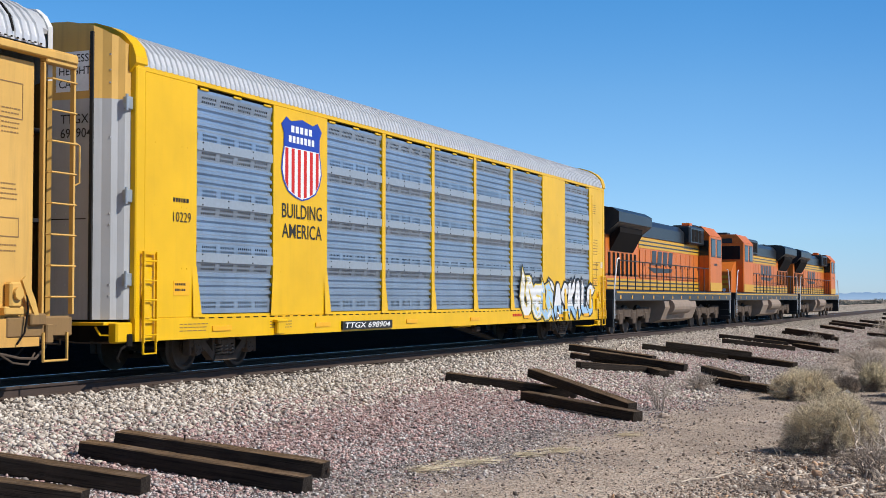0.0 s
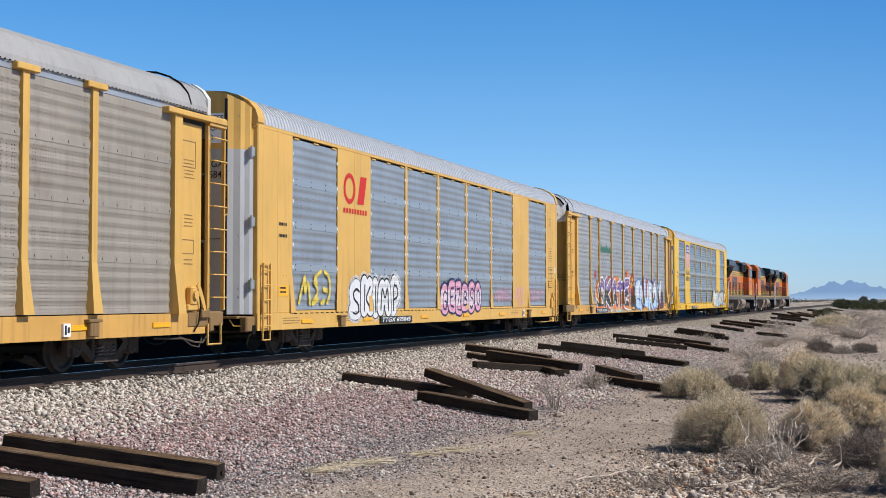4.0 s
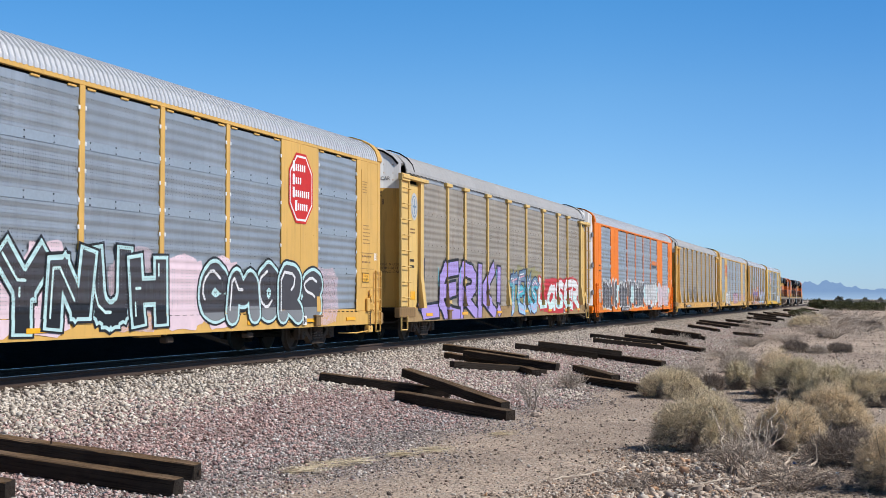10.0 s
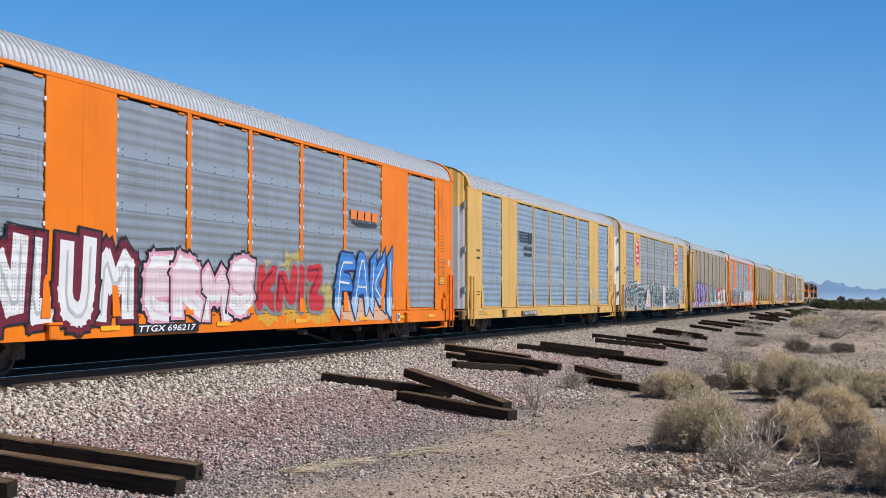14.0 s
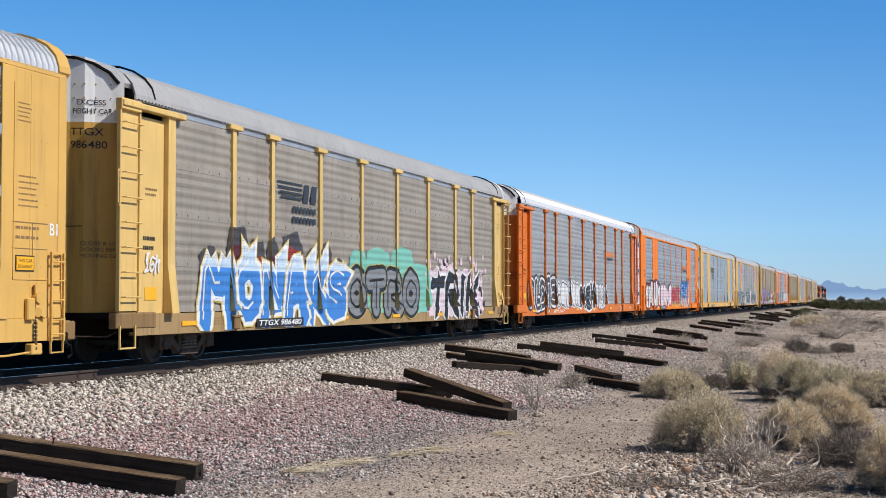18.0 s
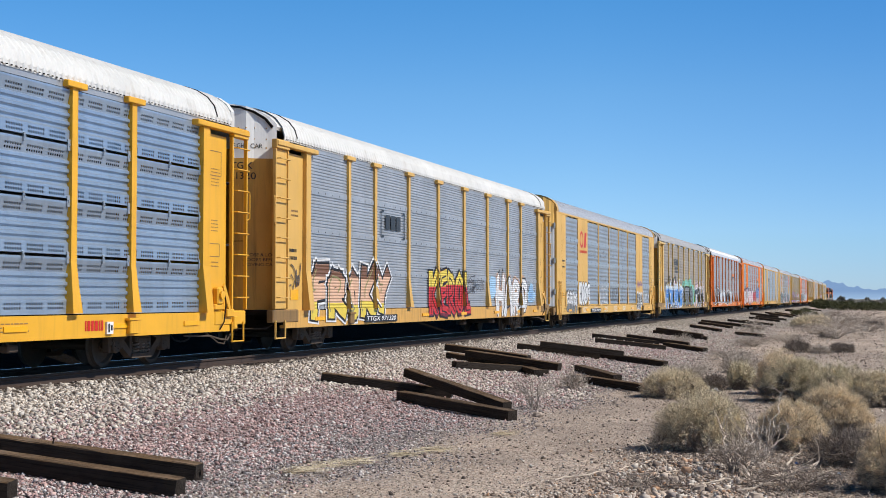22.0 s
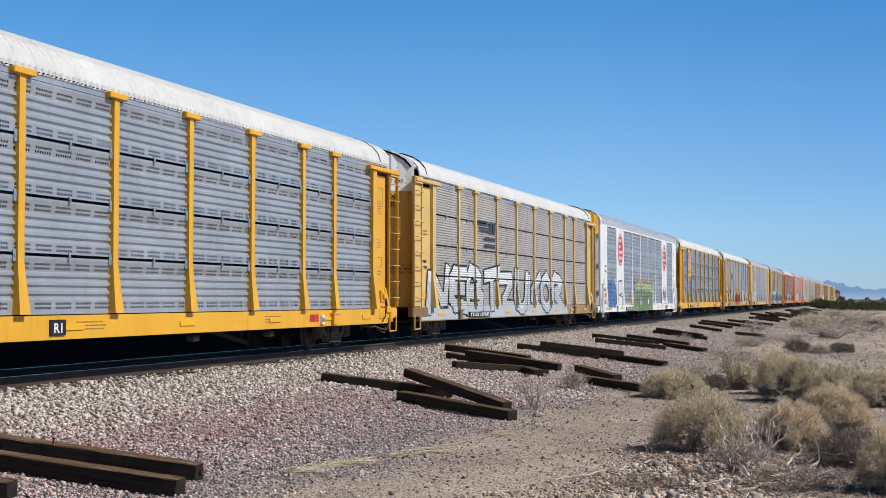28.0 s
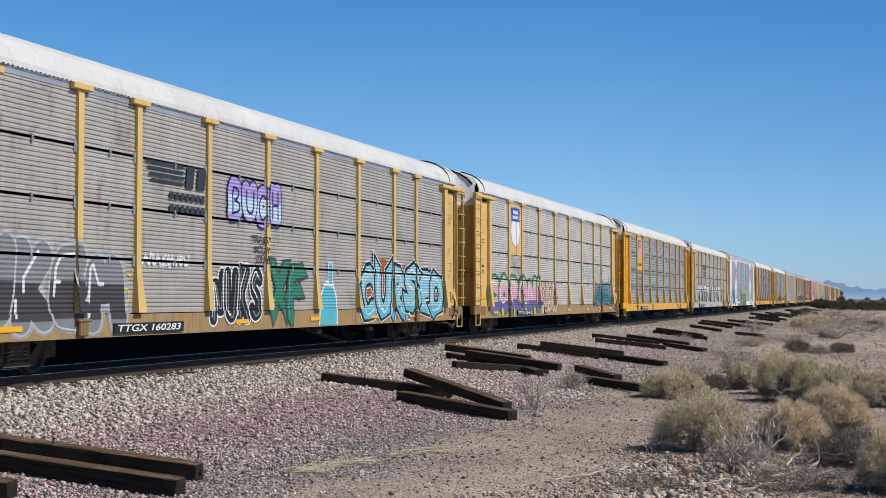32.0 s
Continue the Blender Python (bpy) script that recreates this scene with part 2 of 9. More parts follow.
INK = plain("black_lettering", (0.02, 0.018, 0.016), 0.5)
STENCIL = plain("faded_stencil", (0.26, 0.15, 0.06), 0.6)
CHALK = plain("white_lettering", (0.80, 0.80, 0.80), 0.5)
RUBBER = plain("rubber", (0.02, 0.02, 0.02), 0.8)
SCREEN_NEW = screen_steel("galvanised_screen_holes", (0.36, 0.44, 0.54), "holes", 0.34, 0.55)
SCREEN_DULL = screen_steel("dull_galvanised_screen_holes", (0.43, 0.45, 0.475), "holes", 0.42, 0.4)
SCREEN_FLUSH = screen_steel("flush_screen_holes", (0.34, 0.42, 0.52), "holes", 0.32, 0.6, 0.0, "b")
SCREEN_DOTS = screen_steel("galvanised_screen_dots", (0.35, 0.385, 0.42), "dots", 0.42, 0.35, 0.0, "b")
SCREEN_BLUE = screen_steel("blue_grey_screen_dots", (0.345, 0.44, 0.53), "dots", 0.42, 0.35, 0.0, "b")
SCREEN_OLD = screen_steel("weathered_screen_dots", (0.345, 0.305, 0.255), "dots", 0.6, 0.12, 0.35)
SCREEN_MID = screen_steel("grey_screen_dots", (0.38, 0.39, 0.395), "dots", 0.5, 0.25)
SCREEN_RIB = screen_steel("grey_ribbed_sheet", (0.38, 0.40, 0.43), "none", 0.45, 0.3)
SCREEN_WORN = screen_steel("worn_ribbed_sheet", (0.44, 0.405, 0.365), "none", 0.55, 0.15, 0.55)
SCREEN_BLEACHED = screen_steel("bleached_ribbed_sheet", (0.56, 0.52, 0.475), "none", 0.55, 0.1, 0.45)
JOINT = plain("galvanised_joint_strip", (0.37, 0.415, 0.455), 0.42, 0.4)
ROOF_ZINC = plain("galvanised_roof", (0.59, 0.60, 0.615), 0.42, 0.25, 0.14, 3)
ROOF_GREY = paint("grey_roof_paint", (0.36, 0.355, 0.35), 0.55, 0.30)
ROOF_WHITE = paint("white_roof_paint", (0.63, 0.625, 0.60), 0.6, 0.30, (0.22, 0.16, 0.11))


# ---- ground ----
# bank from y 19 added to hide the lit ground behind the train
SLOPE_Y = [-3000, -40, 2, 4, 5.5, 7, 8.5, 10.2, 11.5, 12.9, 16.0, 17.2, 19.0, 24, 40, 3000]
SLOPE_Z = [-0.9, -0.9, -0.82, -0.81, -0.79, -0.70, -0.53, -0.33, -0.26, -0.25, -0.25, -0.22, 0.34, 0.36, -0.9, -0.9]


def ground_z(x, y):
    return float(np.interp(y, SLOPE_Y, SLOPE_Z)) + 0.03 * noise.noise((x * 0.35, y * 0.35, 0)) * (1 if y < 11 else 0.2)


def earth_material():
    """Pale ballast by the rails, pinkish and dark spilt gravel on the slope, sandy desert soil beyond."""
    n = Nodes("desert_ground")
    x, y, z = n.xyz()
    wob = n.math("MULTIPLY", n.math("SUBTRACT", n.noise(0.45, 5), 0.5), 2.6)
    edge = n.math("ADD", y, wob)
    cells = n.voronoi(16.0, out="Color")
    grit = n.voronoi(45.0, out="Color")
    pick = n.math("MULTIPLY", n.xyz(cells)[0], 1.0)
    # low tones darkened, putting the shade between loose stones into the colour
    pale = n.ramp(pick, [(0.0, (0.07, 0.06, 0.05)), (0.45, (0.27, 0.235, 0.195)), (0.8, (0.47, 0.41, 0.345)), (1.0, (0.62, 0.56, 0.48))])
    pink = n.ramp(pick, [(0.0, (0.07, 0.053, 0.050)), (0.45, (0.29, 0.21, 0.195)), (0.85, (0.50, 0.38, 0.35)), (1.0, (0.58, 0.50, 0.455))])
    dark = n.ramp(pick, [(0.0, (0.07, 0.06, 0.058)), (0.5, (0.24, 0.20, 0.19)), (0.9, (0.46, 0.395, 0.36)), (1.0, (0.64, 0.602, 0.576))])
    gpick = n.xyz(grit)[0]
    soil = n.mix(n.ramp(n.noise(0.9, 8, 0.8), [(0.32, 0.0), (0.68, 1.0)]), (0.54, 0.415, 0.325), (0.82, 0.66, 0.525))
    soil = n.mix(n.ramp(n.noise(9.0, 6, 0.75), [(0.46, 0.0), (0.64, 0.6)]), soil, (0.33, 0.265, 0.215))
    soil = n.mix(n.math("MULTIPLY", n.ramp(gpick, [(0.60, 0.0), (0.70, 1.0)]), 0.85), soil, (0.15, 0.118, 0.096))
    soil = n.mix(n.ramp(gpick, [(0.84, 0.0), (0.88, 0.85)]), soil, (0.78, 0.69, 0.59))

    drift = n.ramp(n.noise(0.16, 5, 0.7), [(0.42, 0.0), (0.62, 0.55)])
    soil = n.mix(drift, soil, (0.25, 0.205, 0.175))

    def step(a, b):
        return n.ramp(n.math("DIVIDE", n.math("SUBTRACT", edge, a), b - a), [(0.0, 0.0), (1.0, 1.0)])
    c = n.mix(step(5.4, 6.6), soil, dark)
    c = n.mix(step(6.9, 8.6), c, pink)
    c = n.mix(step(9.6, 10.9), c, pale)
    far = n.ramp(n.math("DIVIDE", n.math("SUBTRACT", x, 24.0), 10.0), [(0.0, 0.0), (1.0, 0.8)])
    c = n.mix(n.math("MULTIPLY", far, step(5.3, 6.2)), c, pale)
    # near-black strip along the track: the train's shade put into the ground colour
    bed_shade = n.mix(n.xyz(cells)[1], (0.004, 0.0034, 0.0027), (0.011, 0.0085, 0.006))
    c = n.mix(n.math("MULTIPLY", n.ramp(n.math("SUBTRACT", y, 13.7), [(0.0, 0.0), (0.35, 1.0)]), n.math("MULTIPLY", n.ramp(n.math("SUBTRACT", 20.2, y), [(0.0, 0.0), (1.0, 1.0)]), n.ramp(n.math("DIVIDE", x, 200.0), [(0.50, 1.0), (0.58, 0.0)]))), c, bed_shade)
    c = n.mix(step(19.5, 21.0), c, soil)
    height = n.math("ADD", n.math("MULTIPLY", n.voronoi(16.0), -0.6), n.noise(30, 4))
    n.bump(n.math("ADD", height, n.math("MULTIPLY", n.noise(3.5, 5), 1.5)), 1.0, 0.045)
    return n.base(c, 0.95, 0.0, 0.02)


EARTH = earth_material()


def make_ground():
    xs = np.concatenate([-np.geomspace(4000, 6, 24), np.linspace(-4, 60, 200), np.geomspace(60.6, 4500, 60)])
    ys = np.concatenate([-np.geomspace(3000, 6.5, 22), np.linspace(-6, 20, 130), np.geomspace(20.4, 3000, 40)])
    v = [(x, y, ground_z(x, y)) for x in xs for y in ys]
    m = len(ys)
    f = [(i * m + j, (i + 1) * m + j, (i + 1) * m + j + 1, i * m + j + 1) for i in range(len(xs) - 1) for j in range(m - 1)]
    me = from_arrays("ground", np.array(v), np.array(f))
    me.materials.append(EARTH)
    me.polygons.foreach_set("use_smooth", [True] * len(me.polygons))
    tagged(new("ground", me), "sandy desert ground with a gravel slope", "ground", kind="structure")


make_ground()


def stone_material(name, stops):
    n = Nodes(name)
    g = n.t.nodes.new("ShaderNodeNewGeometry")
    c = n.ramp(g.outputs["Random Per Island"], stops)
    c = n.mix(n.math("MULTIPLY", n.noise(90, 3), 0.4), c, (0.12, 0.10, 0.09))
    return n.base(c, 0.9, 0.0, 0.15)


def stones(name, label, material, count, x_range, y_range, size, seed, power=1.0):
    """Loose crushed stone, one joined mesh of small faceted lumps."""
    r = np.random.RandomState(seed)
    x = x_range[0] + (x_range[1] - x_range[0]) * r.rand(count) ** power
    y = y_range[0] + (y_range[1] - y_range[0]) * r.rand(count)
    y += 0.9 * np.array([noise.noise((a * 0.4, 3.3, seed)) for a in x]) + 0.30 * r.randn(count) * (y_range[1] - y_range[0] > 1.5)
    y = np.minimum(y, 13.62)
    z = np.array([ground_z(a, b) for a, b in zip(x, y)])
    s = size * (0.5 + 1.1 * r.rand(count) ** 2.2)
    base = np.array([(1, 0, 0), (-1, 0, 0), (0, 1, 0), (0, -1, 0), (0, 0, 1), (0, 0, -1)], float)
    faces = np.array([(0, 2, 4), (2, 1, 4), (1, 3, 4), (3, 0, 4), (2, 0, 5), (1, 2, 5), (3, 1, 5), (0, 3, 5)])
    m = len(base)
    pts = base[None] * (0.62 + 0.76 * r.rand(count, m, 1)) + 0.5 * (r.rand(count, m, 3) - 0.5)
    pts *= 0.65 + 0.7 * r.rand(count, 1, 3)
    q = r.randn(count, 4)
    q /= np.linalg.norm(q, axis=1, keepdims=True)
    w, a, b, c = q.T
    rot = np.array([[1 - 2 * (b * b + c * c), 2 * (a * b - c * w), 2 * (a * c + b * w)],
                    [2 * (a * b + c * w), 1 - 2 * (a * a + c * c), 2 * (b * c - a * w)],
                    [2 * (a * c - b * w), 2 * (b * c + a * w), 1 - 2 * (a * a + b * b)]]).transpose(2, 0, 1)
    pts = np.einsum("nij,nkj->nki", rot, pts) * s[:, None, None] * np.array([1, 1, 0.75])
    pts += np.stack([x, y, z + s * (0.9 * r.rand(count) - 0.15)], 1)[:, None, :]
    tri = (faces[None] + m * np.arange(count)[:, None, None]).reshape(-1, 3)
    me = from_arrays(name, pts.reshape(-1, 3), tri)
    me.materials.append(material)
    tagged(new(name, me), label, "gravel", kind="stuff")


STONE_PALE = stone_material("pale_ballast", [(0.0, (0.22, 0.185, 0.155)), (0.25, (0.51, 0.44, 0.37)), (0.6, (0.71, 0.62, 0.52)), (0.87, (0.87, 0.79, 0.685)), (1.0, (0.17, 0.155, 0.15))])
STONE_PINK = stone_material("pinkish_gravel", [(0.0, (0.13, 0.085, 0.08)), (0.3, (0.50, 0.315, 0.29)), (0.65, (0.76, 0.53, 0.48)), (0.85, (0.50, 0.45, 0.435)), (1.0, (0.90, 0.86, 0.81))])
STONE_DARK = stone_material("dark_gravel", [(0.0, (0.11, 0.095, 0.092)), (0.4, (0.29, 0.26, 0.255)), (0.75, (0.56, 0.50, 0.475)), (1.0, (0.88, 0.81, 0.74))])
STONE_SOIL = stone_material("soil_pebbles", [(0.0, (0.16, 0.12, 0.095)), (0.4, (0.40, 0.31, 0.24)), (0.8, (0.66, 0.55, 0.45)), (1.0, (0.84, 0.78, 0.69))])
STONE_MIXED = stone_material("mixed_stones", [(0.0, (0.10, 0.08, 0.068)), (0.35, (0.25, 0.20, 0.165)), (0.65, (0.52, 0.43, 0.355)), (1.0, (0.80, 0.74, 0.66))])
STONE_RUBBLE = stone_material("coarse_rubble", [(0.0, (0.16, 0.12, 0.10)), (0.2, (0.40, 0.31, 0.24)), (0.5, (0.66, 0.55, 0.45)), (0.75, (0.84, 0.77, 0.68)), (0.88, (0.62, 0.36, 0.20)), (1.0, (0.26, 0.25, 0.25))])
stones("pale_ballast", "pale grey crushed stone ballast beside the rails", STONE_PALE, 56000, (10, 75), (9.3, 13.7), 0.031, 1, 1.7)
stones("pale_ballast", "pale crushed stone spilt down among the dumped ties", STONE_PALE, 22000, (27, 150), (5.7, 10.6), 0.032, 31, 1.9)
stones("pinkish_gravel", "pinkish stones among the pale ballast", STONE_PINK, 14000, (25, 100), (5.7, 10.2), 0.026, 32, 1.8)
stones("pinkish_gravel", "pinkish brown gravel on the slope", STONE_PINK, 60000, (9, 60), (6.9, 11.0), 0.021, 2, 1.7)
stones("dark_gravel", "dark grey fine gravel at the foot of the slope", STONE_DARK, 34000, (9, 45), (5.6, 8.0), 0.016, 3, 1.7)
stones("pinkish_gravel", "pinkish and white stones rolled down the slope", STONE_PINK, 9000, (9, 50), (5.9, 8.2), 0.018, 22, 1.7)
stones("pebbles", "scattered pebbles on sandy soil", STONE_SOIL, 34000, (9, 55), (-4, 6.4), 0.012, 4, 1.8)
stones("pebbles", "dark and pale stones strewn over sandy soil", STONE_MIXED, 8000, (10, 60), (-3, 6.4), 0.020, 14, 1.7)
stones("pebbles", "pale stones among dead twigs", STONE_MIXED, 5200, (13.5, 18.8), (-0.3, 3.2), 0.014, 6, 1.0)
stones("rubble", "coarse pale and brown stones among dead branches", STONE_RUBBLE, 5200, (13.4, 18.8), (1.2, 3.3), 0.021, 7, 1.2)
stones("rubble", "pale stones heaped between dry shrubs", STONE_RUBBLE, 1500, (18.6, 22.6), (1.45, 2.7), 0.026, 17, 1.0)
stones("rubble", "large stones on the open soil", STONE_RUBBLE, 420, (13.6, 17.6), (1.5, 2.9), 0.042, 27, 1.0)
stones("rubble", "dark stones strewn on the far soil", STONE_MIXED, 8000, (34, 140), (-4, 6.0), 0.030, 8, 1.5)


# ---- track ----
RAIL_STEEL = plain("rusty_rail_side", (0.058, 0.038, 0.029), 0.75, 0.1, 0.25, 5)
TIE_IN_TRACK = plain("track_tie_wood", (0.09, 0.07, 0.055), 0.9, 0.0, 0.3, 4)
RAIL = [(-0.075, -0.185), (0.075, -0.185), (0.075, -0.172), (0.014, -0.150), (0.010, -0.055), (0.036, -0.040), (0.036, -0.010), (0.026, 0.0),
        (-0.026, 0.0), (-0.036, -0.010), (-0.036, -0.040), (-0.010, -0.055), (-0.014, -0.150), (-0.075, -0.172)]


RAIL_TOP = -0.03


def make_track():
    for side in (-1, 1):
        y = TRACK_Y + side * 0.7535
        rail = part("rail", Geo().along_x([(y + a, b) for a, b in RAIL], -120, 900), RAIL_STEEL)
        tagged(rail, "rusty brown steel rail with polished top", "rail", "rails of the track", "structure")
        rail.location.z = RAIL_TOP
        part("rail_head", Geo().box(-120, 900, y - 0.024, y + 0.024, 0.0005, 0.002), TREAD, rail)
    tie = Geo().box(-0.115, 0.115, -1.3, 1.3, -0.365, -0.19, 0.012).mesh("track_tie")
    tie.materials.append(TIE_IN_TRACK)
    for i in range(150):
        ob = new("track_tie", tie)
        ob.matrix_basis = pose(6 + i * 0.54, TRACK_Y + random.uniform(-0.03, 0.03), RAIL_TOP + random.uniform(-0.01, 0.008), 0, 0, random.uniform(-0.8, 0.8))
        tagged(ob, "weathered wooden tie under the rails", "railway tie", "ties under the track")
    plate = Geo().box(-0.09, 0.09, -0.12, 0.12, -0.19, -0.182, 0.003)
    for x, y in ((0.05, -0.095), (-0.05, 0.095)):
        plate.box(x - 0.02, x + 0.02, y - 0.02, y + 0.02, -0.185, -0.168)
    plate = plate.mesh("tie_plate")
    plate.materials.append(RAIL_STEEL)
    for i in range(110):
        ob = new("tie_plate", plate)
        ob.matrix_basis = pose(6 + i * 0.54, TRACK_Y - 0.7535, RAIL_TOP)
        tagged(ob, "rusty spiked tie plate under the rail", "tie plate", "tie plates on the near rail")


make_track()


# ---- dumped ties ----
def creosote():
    n = Nodes("creosoted_timber")
    g = n.noise(3.0, 6, 0.7, n.scaled(0.6, 9, 9))
    geo = n.t.nodes.new("ShaderNodeNewGeometry")
    up = n.xyz(geo.outputs["Normal"])[2]
    info = n.t.nodes.new("ShaderNodeObjectInfo")
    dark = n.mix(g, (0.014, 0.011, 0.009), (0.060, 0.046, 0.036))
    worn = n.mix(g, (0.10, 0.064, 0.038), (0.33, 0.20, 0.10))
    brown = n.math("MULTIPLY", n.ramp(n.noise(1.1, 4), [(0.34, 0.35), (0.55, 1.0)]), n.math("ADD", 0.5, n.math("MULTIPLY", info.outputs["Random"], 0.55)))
    # upward faces go browner: worn tops, with the sunlight on them put in colour
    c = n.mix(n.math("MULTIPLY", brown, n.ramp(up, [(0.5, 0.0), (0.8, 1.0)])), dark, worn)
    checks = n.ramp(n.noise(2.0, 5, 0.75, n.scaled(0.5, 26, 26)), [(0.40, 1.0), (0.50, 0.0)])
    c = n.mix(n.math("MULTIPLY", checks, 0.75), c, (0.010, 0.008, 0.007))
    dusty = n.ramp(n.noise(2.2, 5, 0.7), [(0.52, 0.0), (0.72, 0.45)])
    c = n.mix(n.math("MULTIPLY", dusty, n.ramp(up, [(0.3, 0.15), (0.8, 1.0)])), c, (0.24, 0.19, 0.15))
    n.bump(n.math("SUBTRACT", n.noise(4.0, 5, 0.7, n.scaled(0.7, 14, 14)), n.math("MULTIPLY", checks, 0.8)), 0.7, 0.012)
    return n.base(c, 0.85, 0.0, 0.15)


TIMBER = creosote()
TIE_LABELS = ["old creosoted wooden tie lying on the gravel slope", "dark brown discarded tie dumped beside the track",
              "weathered railway tie with a worn brown top"]


def tie_mesh(seed):
    """A sawn timber with chipped edges, a sagging top and splits at its ends."""
    r = random.Random(seed)
    g = Geo()
    secs = []
    half = 1.295 * r.uniform(0.97, 1.03)
    wide, tall = 0.115 * r.uniform(0.95, 1.08), 0.09 * r.uniform(0.95, 1.05)
    n = 15
    for i in range(n):
        u = -1 + 2 * i / (n - 1)
        end = i in (0, n - 1)
        k = 0.96 if end else 1.0
        a, b = wide * k, tall * k
        chip = [r.uniform(0.008, 0.014) + (r.uniform(0, 0.012) if r.random() < 0.15 else 0) for _ in range(4)]
        c0, c1, c2, c3 = chip
        sag = -0.003 * math.cos(u * 1.5) - r.uniform(0, 0.003)
        prof = [(-a, -b + c0), (-a + c0, -b), (a - c1, -b), (a, -b + c1), (a, b - c2), (a - c2, b), (a * 0.3, b + sag), (-a * 0.35, b + sag * 1.3), (-a + c3, b), (-a, b - c3)]
        secs.append([(half * u + (r.uniform(-0.012, 0.012) if end else 0), y + r.uniform(-0.002, 0.002), z + r.uniform(-0.0015, 0.0015)) for y, z in prof])
    g.sweep(secs)
    me = g.mesh("discarded_tie")
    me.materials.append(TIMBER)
    return me


TIE_MESHES = [tie_mesh(s) for s in range(7)]


TIMBER_PLATE = plain("rusted_nail_plate", (0.05, 0.032, 0.024), 0.8, gloss=0.1)
TIE_PLATE = Geo().box(-0.002, 0.003, -0.03, 0.03, -0.025, 0.025).mesh("end_plate")
TIE_SPIKE = Geo().box(-0.008, 0.008, -0.008, 0.008, -0.01, 0.05).box(-0.016, 0.016, -0.014, 0.014, 0.05, 0.064, 0.004).mesh("spike")


def dumped_tie(near, far, roll=0.0, k=0):
    """A tie whose underside runs from the point near towards far."""
    a, b = Vector(near), Vector(far)
    d = (b - a).normalized()
    up = Vector((0, 0, 1))
    side = up.cross(d).normalized()
    up = d.cross(side)
    m = Matrix((d, side, up)).transposed().to_4x4()
    m.translation = a + d * 1.295 + up * 0.09
    ob = new("discarded_tie", TIE_MESHES[k % 7])
    ob.matrix_basis = m @ pose(0, 0, 0, roll)
    part("end_plate", TIE_PLATE, TIMBER_PLATE, ob, "rusty nail plate in the tie's end").location = (-1.2975, 0, 0)
    if k % 2:
        part("spike", TIE_SPIKE, RAIL_STEEL, ob, "rusty spike left in the wood").location = (0.74 - 0.3 * (k % 4), 0.03, 0.09)
    tagged(ob, TIE_LABELS[k % 3], "railway tie", "discarded ties by the track")


def lie(nx, ny, fx, fy, up_near=0.0, up_far=0.0, k=0):
    dumped_tie((nx, ny, ground_z(nx, ny) + up_near), (fx, fy, ground_z(fx, fy) + up_far), 0, k)


for row in (
        (12.26, 6.70, 12.08, 9.10, 0, 0, 0), (13.20, 6.93, 12.93, 9.30, 0.0, 0.0, 1), (10.92, 7.74, 10.5, 10.2, 0.02, 0, 2), (9.98, 7.67, 9.3, 10.0, 0, 0, 3),
        (22.01, 5.80, 23.25, 8.38, 0.00, 0.00, 0), (24.76, 7.67, 24.37, 9.82, 0.00, 0.00, 1), (23.49, 6.30, 24.80, 8.71, 0.02, 0.30, 2), (34.06, 8.50, 34.80, 10.99, 0.17, 0.17, 3),
        (32.59, 8.41, 33.90, 10.64, 0.00, 0.00, 4), (32.44, 7.35, 32.94, 9.43, 0.17, 0.17, 5), (33.06, 7.83, 31.20, 9.63, 0.00, 0.00, 6), (31.77, 7.70, 32.89, 8.41, 0.00, 0.00, 7),
        (41.04, 7.27, 40.53, 9.30, 0.18, 0.18, 8), (40.54, 5.96, 41.93, 8.14, 0.00, 0.00, 9), (41.29, 8.06, 40.92, 9.52, 0.00, 0.00, 10), (30.06, 4.76, 31.64, 6.82, 0.00, 0.00, 11),
        (32.93, 6.00, 35.32, 7.57, 0.00, 0.00, 12), (50.95, 7.49, 50.36, 9.49, 0.00, 0.00, 13), (53.61, 8.13, 53.32, 10.39, 0.00, 0.00, 14), (53.56, 6.92, 53.97, 9.34, 0.10, 0.10, 15),
        (51.77, 6.11, 53.51, 7.69, 0.00, 0.00, 16), (63.44, 7.38, 63.82, 9.94, 0.00, 0.00, 17), (61.49, 7.36, 62.79, 9.61, 0.18, 0.18, 18), (76.00, 8.11, 77.84, 9.94, 0.00, 0.00, 19),
        (83.91, 8.30, 85.45, 10.38, 0.00, 0.00, 20), (86.63, 7.92, 87.09, 10.46, 0.10, 0.10, 21), (85.96, 6.72, 87.38, 8.89, 0.10, 0.10, 22), (73.27, 5.58, 75.34, 7.14, 0.00, 0.00, 23),
        (100.94, 7.03, 102.22, 9.28, 0.00, 0.00, 24), (118.24, 7.11, 117.61, 9.58, 0.10, 0.10, 25), (129.87, 7.31, 131.35, 9.43, 0.20, 0.20, 26), (161.78, 6.76, 162.35, 9.29, 0.10, 0.10, 27),
        (205.63, 7.48, 206.21, 10.00, 0.10, 0.10, 28),
        (98.0, 7.6, 99.0, 9.9, 0.0, 0.02, 2), (114.0, 7.4, 114.6, 9.9, 0, 0.02, 3), (122.0, 8.0, 122.6, 10.5, 0.2, 0.2, 1), (140.0, 8.1, 141.0, 10.5, 0.1, 0.1, 2),
        (146.0, 7.6, 147.0, 10.0, 0.0, 0.1, 3), (170.0, 8.0, 171.0, 10.3, 0.1, 0.1, 0), (178.0, 8.4, 179.0, 10.7, 0.1, 0.1, 1)):
    lie(*row)

